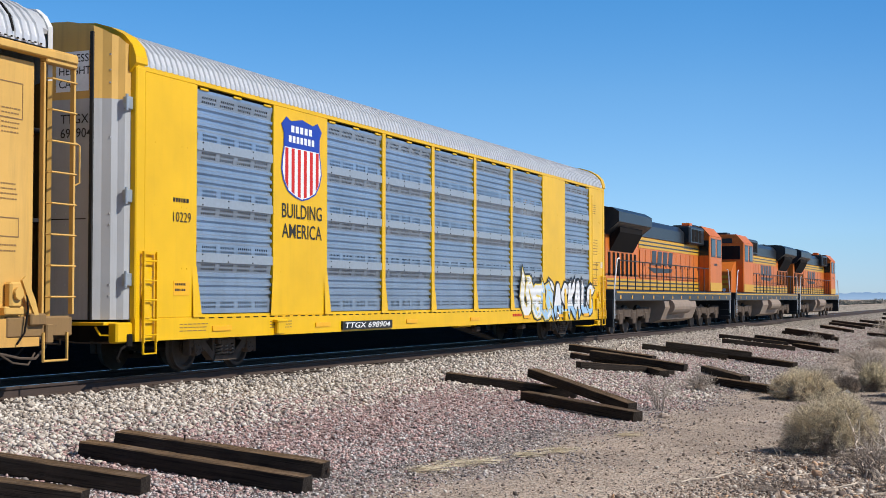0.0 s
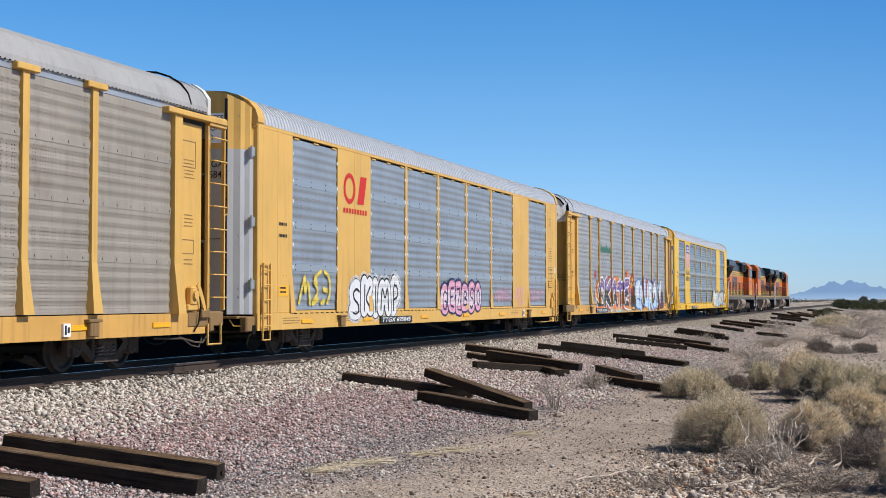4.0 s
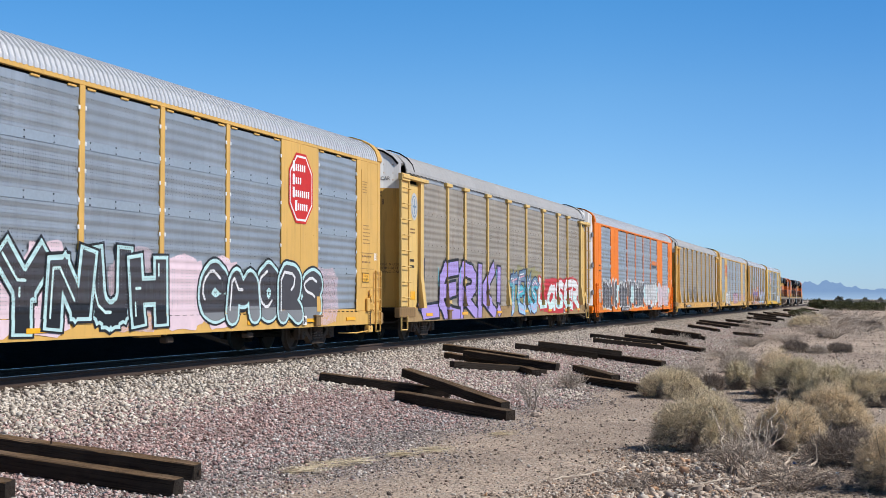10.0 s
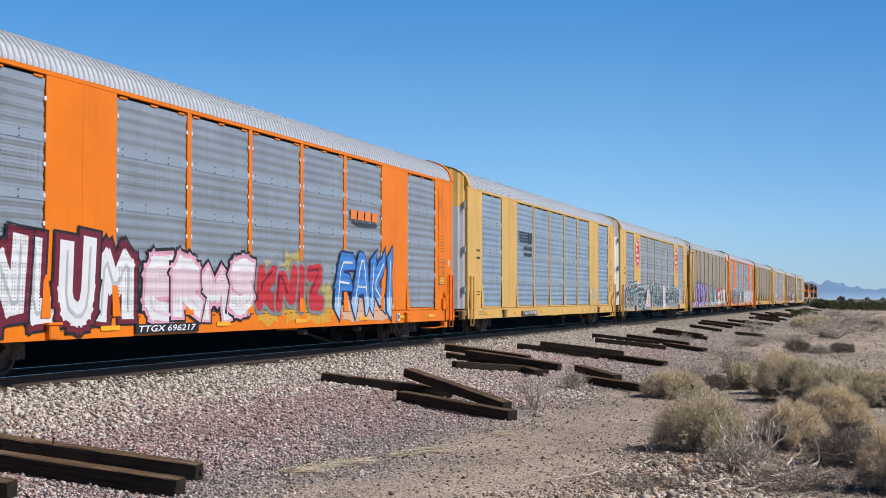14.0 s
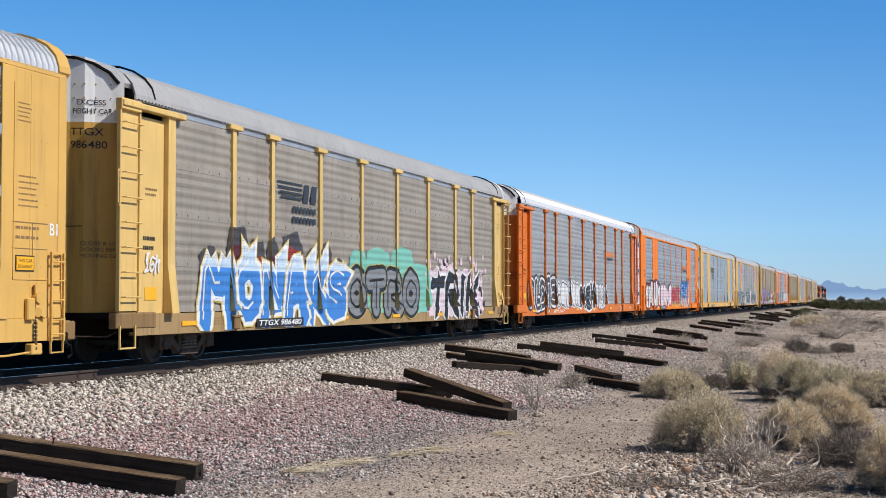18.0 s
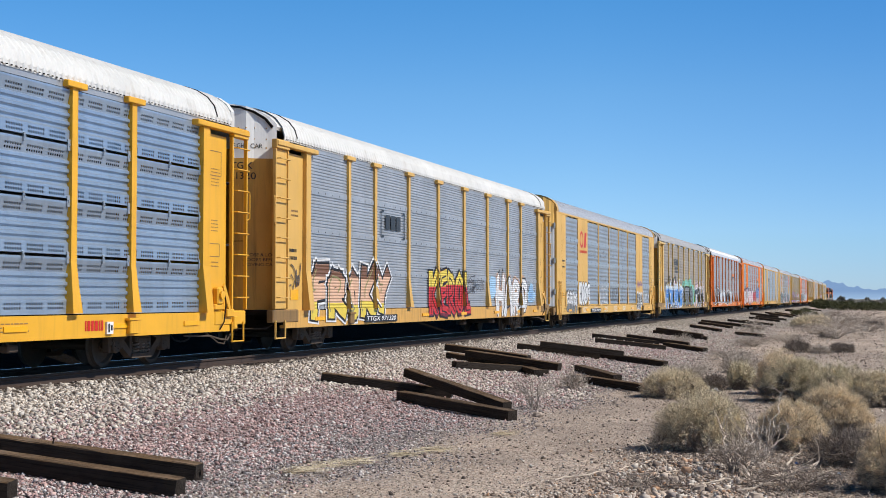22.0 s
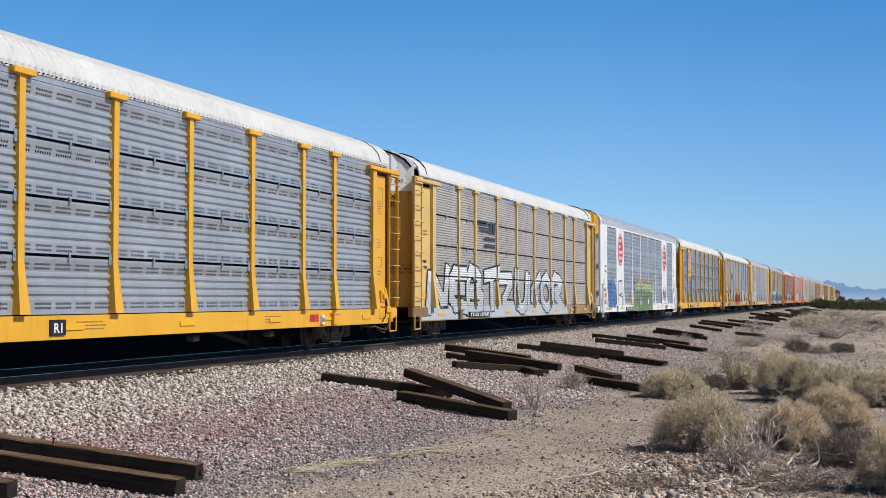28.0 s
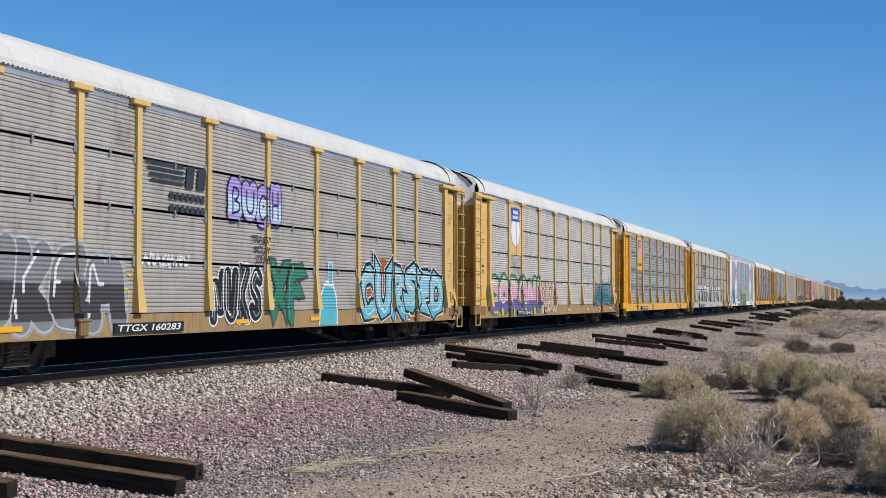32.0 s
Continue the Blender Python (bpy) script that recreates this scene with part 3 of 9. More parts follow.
# ---- autorack cars ----
CAR_PITCH, SPEED = 28.65, 15.95
EDGES_A = [-11.7, -8.956, -7.012, -4.224, -1.399, 1.399, 4.224, 7.012, 8.956, 11.7]
PANELS_B = [(-11.75, -9.0), (-6.95, -4.17), (-4.17, -1.39), (-1.39, 1.39), (1.39, 4.17), (4.17, 6.95), (9.0, 11.75)]
SIDE = -1.50
FONT_CACHE = {}


def text_mesh(text, size=1.0, bold=0.0, squeeze=1.0, shear=0.0, thick=0.0, spacing=1.0):
    key = (text, size, bold, squeeze, shear, spacing)
    if key not in FONT_CACHE:
        cu = bpy.data.curves.new("lettering", "FONT")
        cu.body, cu.size, cu.offset, cu.shear, cu.align_x, cu.resolution_u = text, size, bold, shear, "LEFT", 3
        cu.space_character = spacing
        ob = bpy.data.objects.new("lettering", cu)
        me = bpy.data.meshes.new_from_object(ob)
        bpy.data.objects.remove(ob)
        bpy.data.curves.remove(cu)
        co = np.zeros(len(me.vertices) * 3, np.float32)
        me.vertices.foreach_get("co", co)
        co = co.reshape(-1, 3)
        polys = [tuple(p.vertices) for p in me.polygons]
        bpy.data.meshes.remove(me)
        FONT_CACHE[key] = (co * np.array([squeeze, 1, 1]), polys)
    return FONT_CACHE[key]


def lettering(name, text, x, z, height, material, parent, y=SIDE - 0.012, width=None, bold=0.0, shear=0.0, label="", end=False):
    """Flat painted letters on the near side, from x, with their foot at z; end: on the rear end instead, from y = x, over the plan named by y."""
    co, polys = text_mesh(text, 1.0, bold, 1.0, shear)
    cap = 0.73
    k = height / cap
    span = co[:, 0].max() - co[:, 0].min()
    kx = width / span if width else k
    g = Geo()
    if end:
        ys = [x - (a - co[:, 0].min()) * kx for a, b, _ in co]
        g.add([(-end_x(y, v) - 0.014, v, z + p[1] * k) for v, p in zip(ys, co)], polys)
    else:
        g.add([(x + (a - co[:, 0].min()) * kx, y, z + b * k) for a, b, _ in co], polys)
    return part(name, g, material, parent, label)


def bars(name, x, z, w, h, rows, material, parent, y=SIDE - 0.012, seed=0, thick=0.42):
    """Small lettering too fine to read, as plain bars."""
    r = random.Random(seed)
    g = Geo()
    step = h / rows
    for i in range(rows):
        a = x
        while a < x + w * 0.75:
            b = a + r.uniform(0.05, 0.14) * min(1.0, w)
            g.box(a, b, y - 0.002, y, z - i * step - step * thick, z - i * step)
            a = b + 0.03 * min(1.0, w * 1.5)
    return part(name, g, material, parent)


def sheet_profile(z0, z1, style):
    """Corrugated section of a side panel in y and z."""
    pts = []
    n = 4
    h = (z1 - z0) / n
    waves, depth = {"holes": (6, 0.040), "dots": (4, 0.016), "ribs": (11, 0.016)}[style.split("_")[0]]
    gap = "gap" in style
    for s in range(n):
        a = z0 + s * h
        lead = 0.05 if not gap else 0.035
        head = 0.13 if style.startswith("dots") else lead
        pts.append((SIDE + (0.05 if gap and s else 0.0), a + 0.001))
        if gap and s:
            pts.append((SIDE + 0.05, a + 0.030))
            pts.append((SIDE, a + 0.032))
        step = (h - lead - head) / waves
        for w in range(waves):
            b = a + lead + w * step
            if style.startswith("holes"):
                pts += [(SIDE, a + 0.235), (SIDE + depth, a + 0.275)]
                for q in (0.305, 0.45, 0.595):
                    pts += [(SIDE + depth, a + q), (SIDE, a + q + 0.03), (SIDE, a + q + 0.075), (SIDE + depth, a + q + 0.10)]
                break
            if style.startswith("dots"):
                pts += [(SIDE + depth * 0.5 * (1 - math.cos(2 * math.pi * k / 8)), b + step * k / 8) for k in range(8)]
                continue
            pts += [(SIDE, b), (SIDE, b + step * 0.45), (SIDE + depth, b + step * 0.62), (SIDE + depth, b + step * 0.88)]
        pts.append((SIDE, a + h - head))
        pts.append((SIDE, a + h - 0.001))
    return pts


PANEL_CACHE = {}


def side_panel(x0, x1, z0, z1, style, material, parent, label=""):
    key = (round(x0, 3), round(x1, 3), z0, z1, style, material.name)
    if key not in PANEL_CACHE:
        front = sheet_profile(z0, z1, style)
        rows, h = [front], (z1 - z0) / 4
        if "gap" in style:
            rows = []
            for k in range(4):
                foot = z0 + k * h + (0.050 if k else 0.001)
                rows.append([(SIDE, foot)] + [(y, z) for y, z in front if foot + 0.002 < z < z0 + (k + 1) * h and y < SIDE + 0.045])
        PANEL_CACHE[key] = [Geo().along_x(row + [(y + 0.012, z) for y, z in reversed(row)], x0, x1).mesh("side_panel") for row in rows]
    return [part("side_panel", me, material, parent, label) for me in PANEL_CACHE[key]][0]


def roof_section(eave, crown=5.79):
    rise = crown - eave
    half = [(-1.53, 0.0), (-1.525, 0.14), (-1.46, 0.39), (-1.30, 0.63), (-1.05, 0.82), (-0.76, 0.94), (-0.3, 0.99), (0, 1.0)]
    pts = [(y, eave + rise * k) for y, k in half]
    return pts + [(-y, z) for y, z in reversed(pts[:-1])]


ROOF_CACHE = {}


def roof_mesh(kind, eave, x0, x1, coat):
    key = (kind, eave, x0, x1, coat)
    if key in ROOF_CACHE:
        return ROOF_CACHE[key]
    sec = roof_section(eave, {"flat": 5.73, "deep": 5.78, "soft": 5.79}[kind])
    inner = [(y * 0.985, z - 0.022) for y, z in sec]
    depth, pitch = {"deep": (0.064, 0.165), "soft": (0.046, 0.18), "flat": (0.006, 0.37)}[kind]
    secs = []
    n = int((x1 - x0) / pitch)
    for i in range(n):
        for u, hi in (((0.02, 1), (0.45, 1), (0.58, 0), (0.88, 0)) if kind != "soft" else ((0.0, 1), (0.2, 0.85), (0.4, 0.3), (0.55, 0), (0.7, 0.3), (0.9, 0.85))):
            x = x0 + (x1 - x0) * (i + u) / n
            use = [(y * (1 - 0.008 * (1 - hi) * depth / 0.03), z - (0 if j in (0, len(sec) - 1) else depth * (1 - hi))) for j, (y, z) in enumerate(sec)]
            use[0], use[-1] = (use[0][0] + depth * (1 - hi), sec[0][1]), (use[-1][0] - depth * (1 - hi), sec[-1][1])
            secs.append([(x, y, z) for y, z in use])
    g = Geo().sweep(secs, closed=False)
    g.sweep([[(x, y, z) for y, z in inner] for x in (x0, x1)], closed=False)
    ROOF_CACHE[key] = g.mesh("roof")
    return ROOF_CACHE[key]


def rolling(x, radius):
    """The poses of a wheelset that rolls along with the train, one for each thirtieth of a second."""
    turn = math.degrees(SPEED / FPS / radius)
    return [(i / FPS, pose(x, 0, radius, 0, (i * turn) % 360, 0)) for i in range(32 * FPS + 1)]


def wheelset(parent, x):
    g = Geo()
    for s in (-1, 1):
        g.disc_y(0, 0, [(0.0, s * 0.80), (0.10, s * 0.80), (0.11, s * 0.76), (0.30, s * 0.74), (0.33, s * 0.80), (0.385, s * 0.80), (0.392, s * 0.735), (0.425, s * 0.70), (0.425, s * 0.68),
                        (0.33, s * 0.68), (0.12, s * 0.70), (0.0, s * 0.70)], 28)
    g.tube([(0, -1.02, 0), (0, 1.02, 0)], 0.075, 10)
    for s in (-1, 1):
        g.disc_y(0, 0, [(0.0, s * 1.10), (0.09, s * 1.10), (0.105, s * 1.07), (0.105, s * 0.97), (0.0, s * 0.97)], 14)
        for a in (90, 210, 330):
            g.disc_y(0.055 * math.cos(radians(a)), 0.055 * math.sin(radians(a)), [(0.0, s * 1.118), (0.016, s * 1.118), (0.016, s * 1.10)], 6)
    ob = part("wheelset", g, WHEEL, parent)
    walk(ob, rolling(x, 0.425))
    return ob


def truck_prototype():
    """A three-piece freight truck; its two wheelsets turn."""
    root = part("truck", Geo().box(-0.18, 0.18, -1.12, 1.12, 0.34, 0.62, 0.03).tube([(0, 0, 0.55), (0, 0, 0.80)], 0.22, 16), CAST)
    for s in (-1, 1):
        y0, y1 = sorted((s * 0.93, s * 1.07))
        g = Geo()
        top = [(-1.12, 0.44), (-1.12, 0.58), (-0.98, 0.63), (-0.74, 0.60), (-0.42, 0.72), (0.42, 0.72), (0.74, 0.60), (0.98, 0.63), (1.12, 0.58), (1.12, 0.44), (0.74, 0.46), (0.46, 0.60), (-0.46, 0.60), (-0.74, 0.46)]
        g.along_y(top, y0, y1)
        for q in (-1, 1):
            g.along_y([(q * 0.76, 0.46), (q * 0.62, 0.54), (q * 0.33, 0.30), (q * 0.37, 0.19)], y0, y1)
            g.box(*sorted((q * 1.06, q * 1.14)), y0, y1, 0.30, 0.60, 0.015)
            g.box(*sorted((q * 0.66, q * 0.73)), y0, y1, 0.36, 0.56, 0.015)
            g.box(*sorted((q * 0.31, q * 0.39)), y0, y1, 0.24, 0.66, 0.012)
        g.along_y([(-0.38, 0.18), (0.38, 0.18), (0.33, 0.27), (-0.33, 0.27)], y0 - 0.03, y1 + 0.03)
        part("side_frame", g, CAST, root)
        for q in (-1, 1):
            part("bearing_adapter", Geo().box(q * 0.89 - 0.13, q * 0.89 + 0.13, *sorted((s * 0.95, s * 1.09)), 0.50, 0.58, 0.01), CAST, root)
            part("bearing_housing", Geo().disc_y(q * 0.89, 0.425, [(0.0, s * 1.095), (0.125, s * 1.095), (0.135, s * 1.07), (0.135, s * 0.95), (0.0, s * 0.95)], 18), CAST, root)
        part("bolster_end", Geo().box(-0.27, 0.27, *sorted((s * 0.90, s * 1.13)), 0.48, 0.60, 0.02).box(-0.20, 0.20, *sorted((s * 1.10, s * 1.14)), 0.50, 0.56, 0.005), CAST, root)
        for x in (-0.19, 0.0, 0.19):
            coil = [(x + 0.068 * math.cos(i * 0.9), s * 1.06 + 0.068 * math.sin(i * 0.9), 0.275 + 0.0085 * i) for i in range(25)]
            part("spring", Geo().tube(coil, 0.019, 5), SPRING, root)
        for x in (-0.43, 0.43):
            part("brake_shoe", Geo().box(x - 0.03, x + 0.03, y0 - 0.3 * s, y1 - 0.3 * s, 0.28, 0.5, 0.01), SOOT, root)
    wheels = [wheelset(root, x) for x in (-0.89, 0.89)]
    return root, wheels


TRUCK, TRUCK_WHEELS = truck_prototype()


def copy_part(ob, parent, m):
    """A copy of a part with its own parts, under another thing."""
    made = {}
    for o in (ob, *ob.children_recursive):
        made[o] = o.copy()
        scene.collection.objects.link(made[o])
        made[o].parent = made.get(o.parent, parent)
    made[ob].matrix_basis = m
    return made[ob]


def ladder(parent, x0, x1, z0, z1, rungs, material, y=SIDE - 0.10, stiles=True, r=0.014):
    """Rungs one by one, on two stiles or straight on the car."""
    host = parent
    if stiles:
        g = Geo()
        for x in (x0, x1):
            g.box(x - 0.02, x + 0.02, y - 0.01, y + 0.035, z0, z1, 0.004)
        g.box(x0, x1, y + 0.01, y + 0.03, z1 - 0.03, z1)
        host = part("ladder", g, material, parent)
    key = ("rung", round(x1 - x0, 3), stiles, r, material.name)
    if key not in PANEL_CACHE:
        w, back = x1 - x0, 0.01 if stiles else 0.08
        PANEL_CACHE[key] = Geo().tube([(0, back, 0), (0.01, 0, 0), (w - 0.01, 0, 0), (w, back, 0)], r, 6).mesh("rung")
    for i in range(rungs):
        ob = part("rung", PANEL_CACHE[key], material, host)
        ob.location = (x0, y, z0 + (z1 - z0) * (i + 0.5) / rungs)


PLAN_B = [(13.45, -1.42), (13.56, -1.385), (13.63, -1.30), (13.73, -1.25), (13.80, -1.12), (13.90, -1.02), (13.90, -0.52), (13.90, 0.0)]
PLAN_A = [(13.24, -1.44), (13.33, -1.26), (13.49, -0.99), (13.62, -0.85), (13.69, -0.60), (13.77, -0.46), (13.82, -0.20), (13.86, 0.0)]
END_PLANS = {"flat": PLAN_B, "bowed": PLAN_A}


def end_x(plan, y):
    """How far out the end door stands at y."""
    pts = END_PLANS[plan]
    return float(np.interp(-abs(y), [p[1] for p in pts], [p[0] for p in pts]))


def end_wall(parent, sgn, eave, plan_kind, upper, lower, split, z0=1.10):
    """A folding end door, folded in plan, the upper part in another paint."""
    half = END_PLANS[plan_kind]
    plan = half + [(x, -y) for x, y in reversed(half[:-1])]
    sec = roof_section(eave)
    ry, rz = [p[0] for p in sec], [p[1] for p in sec]
    n = len(plan)
    for name, a, b, mat in (("lower_end_door", z0, split, lower), ("upper_end_door", split, None, upper)):
        front0 = [(sgn * x, y, a) for x, y in plan]
        front1 = [(sgn * x, y, b if b else min(float(np.interp(y, ry, rz)) - 0.02, 5.76)) for x, y in plan]
        back0 = [(sgn * (x - 0.05), y * 0.97, a) for x, y in plan]
        back1 = [(sgn * (x - 0.05), y * 0.97, p[2]) for (x, y), p in zip(plan, front1)]
        g = Geo().add(front0 + front1 + back0 + back1,
                      [(i, i + 1, n + i + 1, n + i) for i in range(n - 1)] + [(2 * n + i, 2 * n + i + 1, 3 * n + i + 1, 3 * n + i) for i in range(n - 1)]
                      + [(n + i, n + i + 1, 3 * n + i + 1, 3 * n + i) for i in range(n - 1)] + [(i, i + 1, 2 * n + i + 1, 2 * n + i) for i in range(n - 1)]
                      + [(0, n, 3 * n, 2 * n), (n - 1, 2 * n - 1, 4 * n - 1, 3 * n - 1)])
        part(name, g, mat, parent)
    for y in ((-1.0, 0.0) if plan_kind == "flat" else (0.0,)):
        x = sgn * end_x(plan_kind, y)
        part("door_seam", Geo().box(x - 0.025, x + 0.025, y - 0.03, y + 0.03, z0, 5.55), RUBBER, parent)
    rivets = Geo()
    for z in (1.45, 1.62, 2.55, 2.72, 3.9, 4.75, 4.95, 5.2):
        for y in (-1.23, -1.0, -0.85, -0.68, -0.5, -0.3):
            x = sgn * end_x(plan_kind, y)
            rivets.box(x - 0.010, x + 0.010, y - 0.012, y + 0.012, z - 0.012, z + 0.012)
    part("door_rivets", rivets, lower, parent)
    part("door_fold", Geo().box(*sorted((sgn * (end_x(plan_kind, 0.5) - 0.02), sgn * (end_x(plan_kind, 0.5) + 0.006))), -0.9, 0.9, 2.63, 2.645), SOOT, parent)


def running_gear(car, sill_mat):
    """Underframe, couplers, hoses and trucks, the same under every autorack."""
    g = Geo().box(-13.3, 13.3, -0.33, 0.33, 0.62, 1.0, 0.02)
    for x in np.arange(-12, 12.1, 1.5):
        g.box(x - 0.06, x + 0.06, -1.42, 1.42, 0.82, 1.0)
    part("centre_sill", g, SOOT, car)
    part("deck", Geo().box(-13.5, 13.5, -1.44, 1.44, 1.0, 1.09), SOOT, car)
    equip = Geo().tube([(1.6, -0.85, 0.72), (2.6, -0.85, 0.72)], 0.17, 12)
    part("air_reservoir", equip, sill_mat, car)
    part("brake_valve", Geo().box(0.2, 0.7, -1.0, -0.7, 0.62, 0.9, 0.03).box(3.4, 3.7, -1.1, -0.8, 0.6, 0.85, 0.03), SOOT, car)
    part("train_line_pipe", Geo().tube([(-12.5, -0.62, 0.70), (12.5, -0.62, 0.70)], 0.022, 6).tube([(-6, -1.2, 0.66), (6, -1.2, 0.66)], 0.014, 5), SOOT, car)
    for s in (-1, 1):
        c = Geo().box(min(s * 13.0, s * 14.1), max(s * 13.0, s * 14.1), -0.11, 0.11, 0.66, 0.92, 0.02)
        c.box(min(s * 14.0, s * 14.34), max(s * 14.0, s * 14.34), -0.17, 0.19, 0.64, 0.96, 0.05)
        part("coupler", c, CAST, car)
        hose = Geo().tube([(s * 13.5, 0.35, 0.72), (s * 13.75, 0.40, 0.55), (s * 14.0, 0.38, 0.38), (s * 14.25, 0.36, 0.34), (s * 14.33, 0.34, 0.36)], 0.022, 7)
        part("air_hose", hose, RUBBER, car)
        rod = Geo().tube([(s * 13.45, -1.45, 0.72), (s * 13.6, -1.35, 0.62), (s * 13.75, -0.6, 0.62), (s * 13.8, -0.2, 0.7)], 0.013, 6)
        part("uncoupling_lever", rod, CAST, car)
        copy_part(TRUCK, car, pose(s * 10.06, 0, 0))


JACK_PAD = {}


def reflectors(car, sill_z, body, mat=REFLECT_YELLOW):
    """Reflector sheets, jacking brackets and small plates along the side sill."""
    for x in (-11.2, -7.4, -3.0, 1.0, 5.1, 8.2, 10.9):
        part("reflector", Geo().box(x, x + 0.62, SIDE - 0.052, SIDE - 0.030, sill_z, sill_z + 0.11), mat, car)
    if not JACK_PAD:
        JACK_PAD["bracket"] = Geo().box(-0.14, 0.14, SIDE - 0.12, SIDE - 0.02, 0.66, 0.98, 0.02).box(-0.20, 0.20, SIDE - 0.14, SIDE, 0.96, 1.02, 0.01)
        JACK_PAD["plate"] = Geo().box(0, 0.20, SIDE - 0.074, SIDE - 0.030, 0.72, 1.00).mesh("data_plate")
        JACK_PAD["bars"] = Geo().box(0.03, 0.08, SIDE - 0.078, SIDE - 0.070, 0.76, 0.96).box(0.11, 0.17, SIDE - 0.078, SIDE - 0.070, 0.80, 0.92).mesh("plate_print")
        JACK_PAD["drip"] = Geo().tube([(0, SIDE + 0.3, 0.66), (0.02, SIDE + 0.25, 0.48)], 0.05, 8).box(-0.14, 0.14, SIDE + 0.12, SIDE + 0.3, 0.44, 0.58, 0.03).mesh("drain_valve")
    for x in (-8.9, 8.9):
        part("jacking_bracket", JACK_PAD["bracket"], body if body not in (TAN, PALE) else END_GRIME, car).location = (x, 0, 0)
    plate = part("data_plate", JACK_PAD["plate"], CHALK, car, "small white data plate")
    plate.location = (8.05, 0, 0)
    part("plate_print", JACK_PAD["bars"], INK, plate)
    for x in (2.0, 5.6):
        part("drain_valve", JACK_PAD["drip"], CAST, car).location = (x, 0, 0)


def inside(car, eave):
    """What closes the car behind its screens: far side wall, racks and their decks."""
    part("far_side_wall", Geo().box(-13.4, 13.4, 1.44, 1.50, 1.05, eave), GREY_DOOR, car)
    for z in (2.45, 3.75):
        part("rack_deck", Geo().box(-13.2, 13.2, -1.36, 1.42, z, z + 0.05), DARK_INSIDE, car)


def number_plate(car, text, x, w, z, material=CHALK, board=True, shear=0.0):
    if board:
        part("number_board", Geo().box(x - 0.12, x + w + 0.12, SIDE - 0.072, SIDE - 0.031, z - 0.03, z + 0.20), BLACK, car, "black board with white lettering")
    lettering("reporting_mark", text, x, z + 0.015, 0.155, material, car, SIDE - 0.075, w, 0.012, shear)



